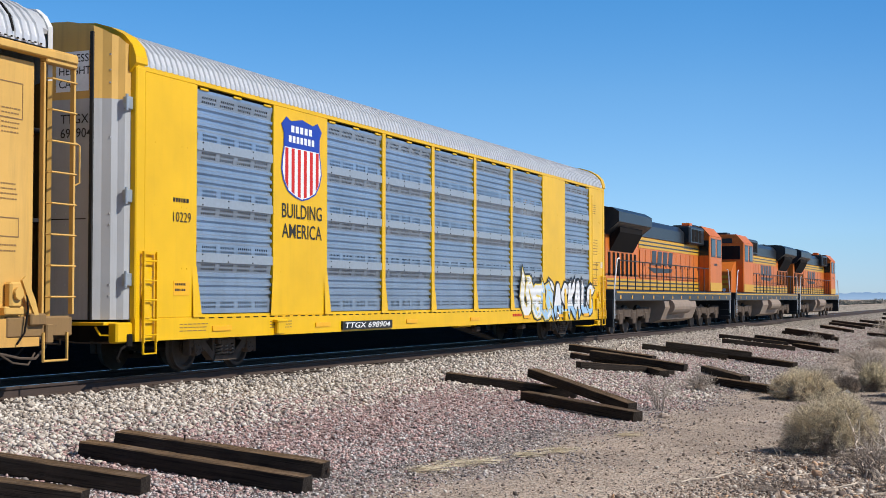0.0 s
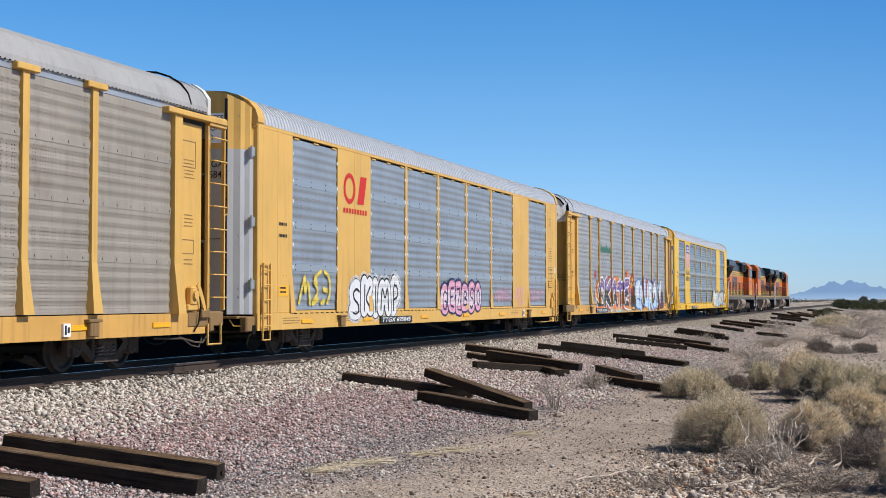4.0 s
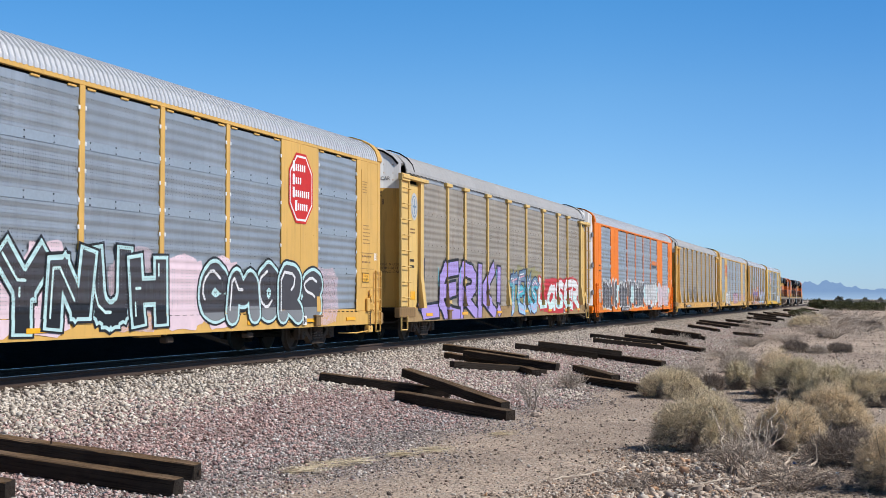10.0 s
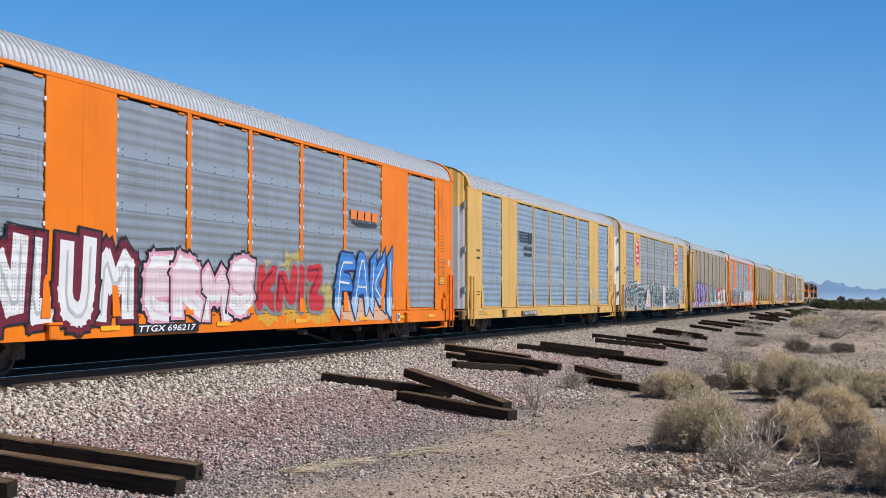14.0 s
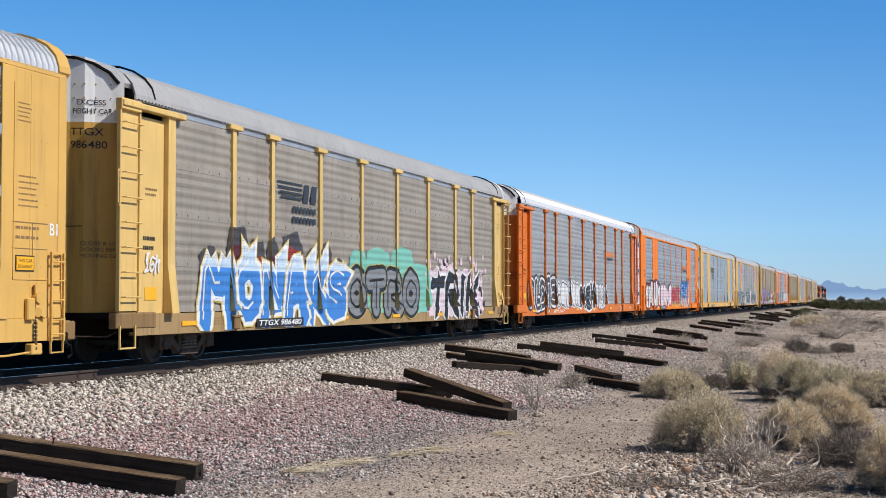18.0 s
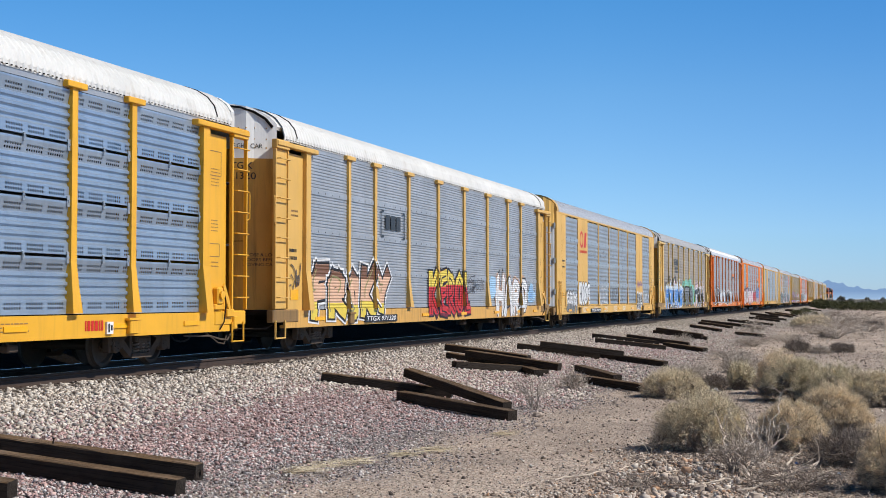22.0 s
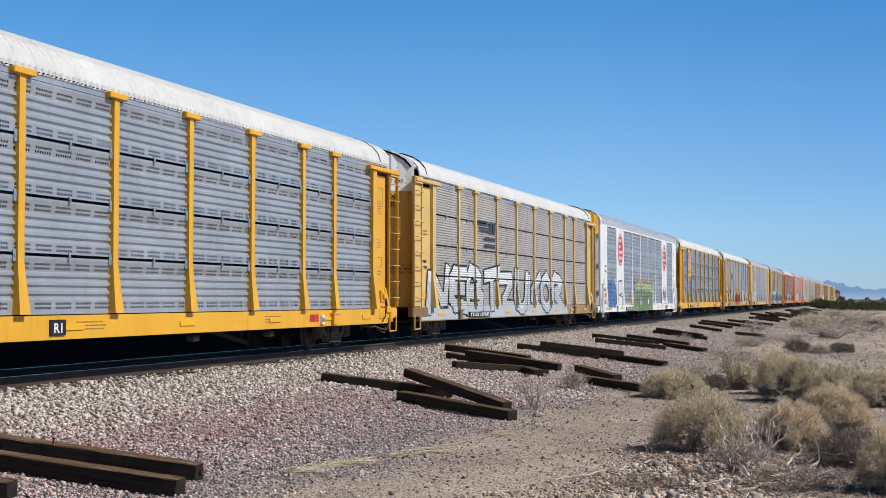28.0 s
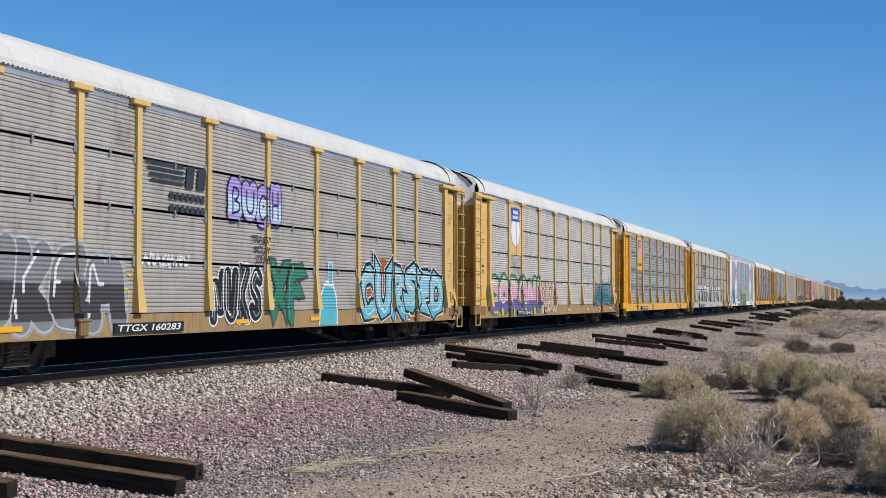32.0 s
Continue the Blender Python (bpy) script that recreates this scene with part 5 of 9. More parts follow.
# ---- painted emblems and spray paint ----
SPRAY_COLOURS = {
    "white": (0.74, 0.74, 0.74), "black": (0.016, 0.016, 0.018), "lavender": (0.40, 0.30, 0.66), "cyan": (0.10, 0.45, 0.55), "mint": (0.50, 0.72, 0.72),
    "red": (0.55, 0.03, 0.035), "maroon": (0.16, 0.015, 0.03), "pink": (0.72, 0.36, 0.46), "pale_pink": (0.75, 0.58, 0.63), "navy": (0.02, 0.025, 0.10),
    "blue": (0.05, 0.22, 0.60), "sky": (0.35, 0.55, 0.75), "teal": (0.12, 0.40, 0.40), "green": (0.03, 0.20, 0.12), "lime": (0.20, 0.30, 0.12),
    "yellow": (0.72, 0.55, 0.08), "orange": (0.70, 0.20, 0.02), "grey": (0.22, 0.23, 0.24), "silver": (0.48, 0.50, 0.51), "brown": (0.19, 0.09, 0.05),
    "purple": (0.17, 0.10, 0.34), "peach": (0.68, 0.42, 0.28), "olive": (0.30, 0.27, 0.12), "smoke": (0.06, 0.055, 0.06), "pale_blue": (0.52, 0.66, 0.80), "dull_blue": (0.16, 0.24, 0.34),
    "seafoam": (0.20, 0.52, 0.42), "deep_teal": (0.02, 0.20, 0.30), "pale_mint": (0.60, 0.80, 0.78), "pale_lime": (0.42, 0.55, 0.26), "pale_cyan": (0.25, 0.55, 0.63), "rust": (0.42, 0.10, 0.03),
    "beige": (0.62, 0.50, 0.36), "amber": (0.78, 0.36, 0.06)}
SPRAY = {k: plain("spray_" + k, c, 0.5, 0.0, 0.12, 5) for k, c in SPRAY_COLOURS.items()}
SURFACE = {}
SPRAYED = {}


def sprayed(paint_name, surface, mist=False):
    """Spray paint on a pierced and ribbed side: it follows the ribs, leaves the holes open and thins out in specks where it is only misted on."""
    key = (paint_name, surface, mist)
    if key in SPRAYED:
        return SPRAYED[key]
    colour = SPRAY_COLOURS[paint_name]
    n = Nodes("spray_" + paint_name)
    x, y, z = n.xyz()
    c = n.mix(n.noise(3.0, 5, 0.7), dim(colour, 0.78), dim(colour, 1.12))
    worn = n.ramp(n.noise(16, 6, 0.8, n.scaled(1.0, 1.0, 0.35)), [(0.60, 0.0), (0.78, 1.0)])
    c = n.mix(n.math("MULTIPLY", worn, 0.35), c, (0.22, 0.20, 0.18))
    style, kind = {"b": ("dots", "b"), "dots": ("dots", "a"), "ribs": ("none", "a"), "ribs_gap": ("none", "a"), "holes_gap": ("holes", "a"), "bholes": ("holes", "b")}[surface]
    z0, sheet = SHEETS[kind]
    ax = n.math("ABSOLUTE", x)
    if kind == "b":
        inside_panel = n.math("ADD", n.math("LESS_THAN", ax, 6.86), n.math("MULTIPLY", n.math("GREATER_THAN", ax, 9.10), n.math("LESS_THAN", ax, 11.66)))
    else:
        inside_panel = n.math("LESS_THAN", ax, 11.62)
    inside_panel = n.math("MULTIPLY", inside_panel, n.math("GREATER_THAN", z, z0))
    zs = n.math("SUBTRACT", n.math("MULTIPLY", n.math("FRACT", n.math("DIVIDE", n.math("SUBTRACT", z, z0), sheet)), 0.9405), 0.05)
    pitch = 0.0764 if style == "none" else 0.190
    wave = n.math("COSINE", n.math("MULTIPLY", zs, 2 * math.pi / pitch))
    n.bump(n.math("MULTIPLY", wave, inside_panel), 0.9, 0.007)
    n.base(c, 0.5, 0.0, 0.35)
    hole = n.math("MULTIPLY", hole_rows(n, style, kind, 0.85), inside_panel) if style != "none" else None
    if "gap" in surface:
        slit = n.math("MULTIPLY", n.math("LESS_THAN", zs, -0.002), n.math("MULTIPLY", inside_panel, n.math("GREATER_THAN", z, 1.5)))
        hole = n.math("MAXIMUM", hole, slit) if hole else slit
    if mist:
        thin = n.math("GREATER_THAN", n.noise(140, 2, 0.6), 0.50)
        hole = n.math("MAXIMUM", hole, thin) if hole else thin
    SPRAYED[key] = pierce(n, hole) if hole else n.mat
    return SPRAYED[key]


EMBLEM_RED = plain("emblem_red", (0.56, 0.028, 0.022), 0.5, gloss=0.2)
EMBLEM_BLUE = plain("emblem_blue", (0.015, 0.05, 0.36), 0.4)
EMBLEM_WHITE = plain("emblem_white", (0.80, 0.80, 0.80), 0.4)
EMBLEM_DARK = plain("emblem_dark", (0.03, 0.032, 0.035), 0.45)
EMBLEM_GREEN = plain("emblem_green", (0.03, 0.17, 0.10), 0.45)
EMBLEM_ORANGE = plain("emblem_orange", (0.78, 0.20, 0.02), 0.45)


def side_y(x, z, posts):
    """How far the near side stands out at x, z."""
    if z < 1.10:
        return SIDE - 0.034
    if posts:
        for p in EDGES_A[1:-1]:
            if abs(x - p) < 0.087 or (z < 1.55 and abs(x - p) < 0.15):
                return SIDE - (0.058 if z > 1.95 else float(np.interp(z, [1.1, 1.55, 1.95], [0.153, 0.098, 0.058])))
        return SIDE - 0.012
    return SIDE - 0.026


def drape(name, polys, material, car, layer, posts, label="", band=None, mist=False):
    """Polygons in x and z, laid on the near side, cut where posts and sill stand out; band keeps only what lies between two heights."""
    whole = car
    while whole.parent:
        whole = whole.parent
    material = sprayed(material.name.split(".")[0][6:], SURFACE[whole.name], mist)
    bm = bmesh.new()
    for poly in polys:
        vs = [bm.verts.new((x, 0, z)) for x, z in poly]
        try:
            bm.faces.new(vs)
        except ValueError:
            pass
    xs = [v.co.x for v in bm.verts]
    if not xs:
        return
    x0, x1 = min(xs), max(xs)
    cuts = [((0, 0, 1.10), (0, 0, 1))]
    if posts:
        for p in EDGES_A[1:-1]:
            for e in (p - 0.15, p - 0.087, p + 0.087, p + 0.15):
                if x0 < e < x1:
                    cuts.append(((e, 0, 0), (1, 0, 0)))
        cuts += [((0, 0, 1.55), (0, 0, 1)), ((0, 0, 1.95), (0, 0, 1))]
    for co, no in cuts:
        bmesh.ops.bisect_plane(bm, geom=bm.verts[:] + bm.edges[:] + bm.faces[:], dist=1e-5, plane_co=co, plane_no=no)
    low, high = band or (0.65, 9.0)
    for height, up in ((max(low, 0.65), -1), (high, 1)):
        bmesh.ops.bisect_plane(bm, geom=bm.verts[:] + bm.edges[:] + bm.faces[:], dist=1e-5, plane_co=(0, 0, height), plane_no=(0, 0, up), clear_outer=True)
    bmesh.ops.split_edges(bm, edges=[e for e in bm.edges if len(e.link_faces) > 1])
    for i, f in enumerate(bm.faces):
        c = f.calc_center_median()
        hair = 0.00003 * (i % 70)
        for v in f.verts:
            z = v.co.z
            if c.z < 1.10:
                v.co.y = SIDE - 0.036 - layer * 0.003 - hair
            else:
                v.co.y = side_y(c.x, max(z, 1.101) if c.z > 1.55 else min(max(z, 1.101), 1.549), posts) - 0.002 - layer * 0.003 - hair
    me = bpy.data.meshes.new(name)
    bm.to_mesh(me)
    bm.free()
    return part(name, me, material, car, label)




def blob(x0, x1, z0, z1, seed, bumps=9, rough=0.22):
    r = random.Random(seed)
    n = bumps * 4
    cx, cz = (x0 + x1) / 2, (z0 + z1) / 2
    ph = r.uniform(0, 6)
    pts = []
    for i in range(n):
        a = 2 * math.pi * i / n
        k = 1 - rough * abs(math.sin(a * bumps / 2 + ph)) * r.uniform(0.6, 1.2)
        sx = math.copysign(abs(math.cos(a)) ** 0.6, math.cos(a))
        sz = math.copysign(abs(math.sin(a)) ** 0.6, math.sin(a))
        pts.append((cx + (x1 - x0) / 2 * sx * k, cz + (z1 - z0) / 2 * sz * k))
    return [[(cx, cz), pts[i], pts[(i + 1) % n]] for i in range(n)]


def stroke(points, w):
    """A band of width w along points."""
    out = []
    pts = [Vector((p[0], p[1])) for p in points]
    for a, b in zip(pts, pts[1:]):
        d = b - a
        if d.length < 1e-4:
            continue
        nrm = Vector((-d.y, d.x)).normalized() * w / 2
        ext = d.normalized() * w * 0.35
        a2, b2 = a - ext, b + ext
        out.append([tuple(a2 - nrm), tuple(b2 - nrm), tuple(b2 + nrm), tuple(a2 + nrm)])
    return out


GLYPHS = {
    "A": [[(0, 0), (0.35, 1), (0.62, 1), (1, 0)], [(0.22, 0.38), (0.8, 0.42)]],
    "B": [[(0, 0), (0, 1), (0.8, 0.9), (0.72, 0.56), (0.12, 0.5), (0.92, 0.4), (0.9, 0.08), (0, 0)]],
    "C": [[(1, 0.82), (0.55, 1), (0.05, 0.72), (0.05, 0.28), (0.5, 0), (1, 0.15)]],
    "D": [[(0.02, 0), (0, 1), (0.75, 0.9), (1, 0.5), (0.8, 0.08), (0.02, 0)]],
    "E": [[(0.95, 1), (0.1, 0.92), (0.05, 0.08), (1, 0)], [(0.1, 0.5), (0.8, 0.55)]],
    "I": [[(0.5, 0), (0.45, 1)]],
    "K": [[(0, 0), (0.05, 1)], [(0.95, 1), (0.15, 0.45), (1, 0)]],
    "L": [[(0.1, 1), (0.05, 0.05), (1, 0.1)]],
    "M": [[(0, 0), (0.1, 1), (0.5, 0.4), (0.9, 1), (1, 0)]],
    "N": [[(0, 0), (0.05, 1), (0.9, 0.05), (1, 1)]],
    "O": [[(0.5, 1), (0.08, 0.75), (0.05, 0.25), (0.5, 0), (0.92, 0.25), (0.95, 0.75), (0.5, 1)]],
    "R": [[(0, 0), (0, 1), (0.85, 0.9), (0.8, 0.52), (0.1, 0.46), (1, 0)]],
    "S": [[(1, 0.85), (0.6, 1), (0.05, 0.8), (0.2, 0.56), (0.85, 0.44), (0.95, 0.15), (0.4, 0), (0, 0.15)]],
    "T": [[(0, 0.93), (1, 1)], [(0.5, 0.97), (0.45, 0)]],
    "U": [[(0, 1), (0.05, 0.2), (0.5, 0), (0.92, 0.2), (1, 1)]],
    "V": [[(0, 1), (0.48, 0), (1, 1)]],
    "Y": [[(0, 1), (0.5, 0.5), (1, 1)], [(0.5, 0.5), (0.42, 0)]],
    "Z": [[(0, 0.95), (1, 1), (0.05, 0.05), (1, 0)]],
    "F": [[(0.05, 0), (0.1, 0.95), (1, 1)], [(0.1, 0.52), (0.8, 0.55)]],
    "G": [[(0.95, 0.85), (0.5, 1), (0.05, 0.7), (0.08, 0.2), (0.55, 0), (0.95, 0.2), (0.95, 0.48), (0.55, 0.46)]],
    "H": [[(0.08, 0), (0.05, 1)], [(0.92, 1), (0.95, 0)], [(0.08, 0.52), (0.92, 0.5)]],
    "J": [[(0.3, 1), (0.95, 1)], [(0.7, 1), (0.7, 0.2), (0.4, 0), (0.05, 0.2)]],
    "P": [[(0.05, 0), (0.05, 1), (0.85, 0.92), (0.85, 0.52), (0.1, 0.44)]],
    "W": [[(0, 1), (0.22, 0), (0.5, 0.65), (0.78, 0), (1, 1)]],
    "X": [[(0, 0), (1, 1)], [(0, 1), (1, 0)]],
    "!": [[(0.5, 1), (0.45, 0.38)], [(0.42, 0.06), (0.44, 0.07)]],
    "i": [[(0.5, 0), (0.45, 0.66)], [(0.45, 0.95), (0.47, 0.96)]],
    "k": [[(0.05, 0), (0.1, 1)], [(0.95, 0.7), (0.15, 0.35), (1, 0)]],
    "n": [[(0.05, 0), (0.08, 0.72)], [(0.08, 0.5), (0.5, 0.75), (0.9, 0.55), (0.95, 0)]],
    "a": [[(0.9, 0.7), (0.4, 0.75), (0.05, 0.4), (0.3, 0), (0.85, 0.25)], [(0.9, 0.75), (0.95, 0)]],
    "c": [[(0.95, 0.62), (0.5, 0.75), (0.05, 0.4), (0.45, 0), (1, 0.15)]],
    "o": [[(0.5, 0.75), (0.08, 0.5), (0.2, 0.05), (0.75, 0.03), (0.93, 0.5), (0.5, 0.75)]],
    "t": [[(0.45, 1), (0.5, 0.1), (0.9, 0.05)], [(0.05, 0.7), (0.95, 0.72)]],
    "hook": [[(0.1, 1), (0, 0.4), (0.5, 0), (0.9, 0.3), (0.6, 0.7)], [(0.7, 1), (1, 0.8)]],
    "fork": [[(0, 0.8), (0.3, 0), (0.55, 0.7), (0.8, 0.05), (1, 1)]],
    "arch": [[(0, 0), (0.1, 0.8), (0.5, 1), (0.9, 0.8), (1, 0)], [(0.5, 0.1), (0.5, 0.55)]],
    "knot": [[(0, 0.3), (0.5, 1), (1, 0.5), (0.3, 0.1), (0.1, 0.8)]],
    "spike": [[(0, 0.1), (0.35, 1), (0.5, 0.2), (0.7, 0.8), (1, 0)]],
    "claw": [[(0, 1), (0.7, 0.85), (1, 0.4), (0.6, 0)], [(0.1, 0.5), (0.6, 0.45)], [(0, 0.1), (0.35, 0.15)]],
    "barb": [[(0.1, 0), (0.2, 1)], [(0.2, 0.7), (1, 0.9), (0.6, 0.4), (1, 0.05)]],
    "coil": [[(1, 0.9), (0.2, 1), (0, 0.4), (0.4, 0), (0.95, 0.2), (0.9, 0.6), (0.45, 0.55)]],
    "flick": [[(0, 0.7), (0.4, 1), (0.3, 0), (0.75, 0.35), (1, 1)], [(0.6, 0), (1, 0.1)]],
    "bend": [[(0.9, 1), (0.1, 0.7), (0.8, 0.4), (0.1, 0), (1, 0.1)], [(0.4, 0.9), (0.5, 0.6)]],
}
SHAPES = sorted(k for k in GLYPHS if len(k) > 1)


def skeleton(ch, x0, x1, z0, z1, r, slant=0.0, shake=0.09):
    """Rounded centre lines of one hand-drawn sign."""
    out = []
    for line in GLYPHS[ch]:
        pts = []
        for u, v in line:
            u, v = u + r.uniform(-shake, shake), v + r.uniform(-shake, shake) * 0.8
            pts.append((x0 + (x1 - x0) * u + slant * (v - 0.5) * (z1 - z0), z0 + (z1 - z0) * v))
        soft = [pts[0]]
        for p, q in zip(pts, pts[1:]):
            soft += [(p[0] * 0.78 + q[0] * 0.22, p[1] * 0.78 + q[1] * 0.22), (p[0] * 0.22 + q[0] * 0.78, p[1] * 0.22 + q[1] * 0.78)]
        out.append(soft + [pts[-1]])
    return out


def fat_line(line, w, shape):
    """A fat stroke along a line: puffy with round joints, blocky, or spiky with wedges and barbs."""
    out = []
    pts = [Vector(p) for p in line]
    n = len(pts)
    wide = [w] * n if shape != "spiky" else [w * (0.72 + 0.5 * abs(math.sin(1.9 * k + line[0][0] * 5))) for k in range(n)]
    for k, (a, b) in enumerate(zip(pts, pts[1:])):
        d = b - a
        if d.length < 1e-4:
            continue
        d.normalize()
        side = Vector((-d.y, d.x))
        ext = d * w * (0.0 if shape == "puffy" else 0.40 if shape == "blocky" else 0.22)
        p, q = (a - ext, b + ext)
        out.append([tuple(p - side * wide[k] / 2), tuple(q - side * wide[k + 1] / 2), tuple(q + side * wide[k + 1] / 2), tuple(p + side * wide[k] / 2)])
        if shape == "spiky" and k in (0, n - 2):
            end, way = (p, -d) if k == 0 else (q, d)
            lean = side * (0.5 if (k + n) % 2 else -0.5) * w
            out.append([tuple(end - side * w * 0.5), tuple(end + side * w * 0.5), tuple(end + way * w * 0.75 + lean)])
    if shape == "puffy":
        for p in pts:
            out.append([(p.x + w / 2 * math.cos(k * math.pi / 6), p.y + w / 2 * math.sin(k * math.pi / 6)) for k in range(12)])
    return out


NARROW = {"I": 0.55, "i": 0.55, "!": 0.5, "J": 0.8, "L": 0.9, "M": 1.2, "W": 1.2}


def throw(car, text, x0, x1, z0, z1, layers, posts, seed=0, fat=0.40, shape="puffy", slant=0.0, zones=(), line="", shine="", base=0, mist="", shake=0.05, leap=0.10, fills=()):
    """Big sprayed letters. layers: paints from the outermost rim inwards, each with how far it reaches beyond the stroke. zones: paints for the stroke between two heights."""
    r = random.Random(seed)
    weights = [NARROW.get(ch, 1.0) for ch in text]
    unit, at = (x1 - x0) / sum(weights), x0
    t = fat * min(unit, (0.62 if shape == "puffy" else 0.46) * (z1 - z0))
    rim = max([g for _, g in layers] + [0.0])
    for i, (ch, wt) in enumerate(zip(text, weights)):
        w = unit * wt
        a, b = at + t * 0.38, at + w - t * 0.38
        at += w
        lo, hi = z0 + t / 2 + rim + r.uniform(-0.5, 1) * leap, z1 - t / 2 - rim + r.uniform(-1, 0.5) * leap
        lines = skeleton(ch, a, b, lo, hi, r, slant, shake)
        level = base + (i % 2) * (len(layers) + 1)
        host = car
        if mist:
            drape("graffiti_mist", [q for ln in lines for q in fat_line(ln, t + 2 * rim + 0.13, "puffy")], SPRAY[mist], car, base, posts, "", None, True)
        for k, (name, grow) in enumerate(layers):
            use = fills[i % len(fills)] if fills and k == len(layers) - 1 else name
            ob = drape("graffiti_letter" if k == 0 else "letter_fill", [q for ln in lines for q in fat_line(ln, t + 2 * grow, shape)], SPRAY[use], host, level + k, posts, "spray-painted letter" if k == 0 else "")
            host = ob if k == 0 else host
        top = level + len(layers)
        for k, (name, low, high) in enumerate(zones):
            if low < hi + t and high > lo - t:
                wave = r.uniform(-0.06, 0.06)
                drape("letter_fade", [q for ln in lines for q in fat_line(ln, t + 2 * layers[-1][1] - 0.01, shape)], SPRAY[name], host, top, posts, "", (low + wave, high + wave))
        if line:
            inner = [q for ln in lines for q in fat_line([(px + 0.02, pz - 0.02) for px, pz in ln], max(0.035, t * 0.14), "puffy")]
            drape("letter_line", inner, SPRAY[line], host, top + 1, posts)
        if shine:
            glint = [q for ln in lines for q in fat_line([(px - t * 0.26, pz + t * 0.16) for px, pz in ln[: max(2, len(ln) * 2 // 3)]], max(0.03, t * 0.13), "puffy")]
            drape("letter_shine", glint, SPRAY[shine], host, top + 2, posts)


def wild(car, x0, x1, z0, z1, cloud, outline, fills, posts, seed, cells=5, shine="white", halo=None, layer=0):
    """A large spray painting whose letters cannot be read: a cloud, fat interlocked signs, shards and highlights."""
    r = random.Random(seed)
    if cloud:
        drape("graffiti_cloud", blob(x0 - 0.25, x1 + 0.25, z0 + 0.05, z1 + 0.15, seed, 11, 0.15), SPRAY[cloud], car, layer, posts, "spray-painted cloud")
        for i in range(9):
            cx, s = r.uniform(x0 - 0.3, x1 + 0.3), r.uniform(0.05, 0.15)
            drape("graffiti_bubble", blob(cx - s, cx + s, z1 + 0.05, z1 + 0.05 + 2 * s, seed + i, 5, 0.1), SPRAY[cloud], car, layer, posts)
    cells = max(3, int((x1 - x0) / 1.05))
    w = (x1 - x0) / cells
    t = min(w * 0.30, 0.30)
    slant = r.uniform(-0.1, 0.25)
    for i in range(cells):
        a, b = x0 + w * i + t * 0.35, x0 + w * (i + 1) - t * 0.15
        lo, hi = z0 + t * 0.6 + r.uniform(-0.06, 0.15), z1 - t * 0.6 + r.uniform(-0.2, 0.06)
        lines = skeleton(r.choice(SHAPES), a, b, lo, hi, r, slant)
        rim = [q for ln in lines for q in fat_line(ln, t + 0.085, "spiky")]
        if halo:
            drape("graffiti_glow", [q for ln in lines for q in fat_line(ln, t + 0.20, "spiky")], SPRAY[halo], car, layer + 1, posts)
        host = drape("graffiti_letter", rim, SPRAY[outline], car, layer + 2, posts, "spray-painted interlocked letter")
        drape("letter_fill", [q for ln in lines for q in fat_line(ln, t, "spiky")], SPRAY[fills[i % len(fills)]], host, layer + 3, posts)
        other = fills[(i + 1) % len(fills)]
        shade = []
        for ln in lines:
            for p, q in zip(ln, ln[1:]):
                if min(p[1], q[1]) < z0 + 0.42 * (z1 - z0) and r.random() < 0.6:
                    shade += stroke([(p[0] + 0.04, p[1]), (q[0] + 0.04, q[1])], t * r.uniform(0.25, 0.5))
        if shade and other != fills[i % len(fills)]:
            drape("letter_shade", shade, SPRAY[other], host, layer + 4, posts)
        nick = []
        for ln in lines:
            for p in ln[1:-1:2]:
                if r.random() < 0.55:
                    d = r.uniform(-0.9, 0.9)
                    nick += stroke([(p[0] - t * 0.25, p[1] - d * t * 0.3), (p[0] + t * 0.35, p[1] + d * t * 0.3)], 0.035)
        if nick:
            drape("letter_line", nick, SPRAY[outline], host, layer + 5, posts)
        if shine:
            drape("letter_shine", [q for ln in lines for q in stroke([(px - t * 0.28, pz + t * 0.12) for px, pz in ln[:3]], 0.035)], SPRAY[shine], host, layer + 5, posts)


def scribble(car, x0, x1, z0, z1, colour, posts, seed, w=0.04, loops=4, text=""):
    """A thin spray tag, most of them beyond reading."""
    r = random.Random(seed)
    signs = list(text) if text else [r.choice(SHAPES) for _ in range(max(2, min(loops, int((x1 - x0) / (z1 - z0) * 1.6) + 1)))]
    step = (x1 - x0) / len(signs)
    slant = r.uniform(0.0, 0.3)
    for i, ch in enumerate(signs):
        lo = z0 + (z1 - z0) * r.uniform(0.0, 0.12)
        hi = z1 - (z1 - z0) * r.uniform(0.0, 0.20)
        lines = skeleton(ch, x0 + step * i, x0 + step * (i + r.uniform(0.74, 0.95)), lo, hi, r, slant, 0.05 if text else 0.09)
        drape("graffiti_tag", [q for ln in lines for q in fat_line(ln, w * r.uniform(0.8, 1.1), "puffy")], SPRAY[colour], car, 0, posts, "thin spray-painted tag")


def flat_shape(name, polys, material, car, y, label=""):
    g = Geo()
    for poly in polys:
        g.add([(x, y, z) for x, z in poly], [tuple(range(len(poly)))])
    return part(name, g, material, car, label)


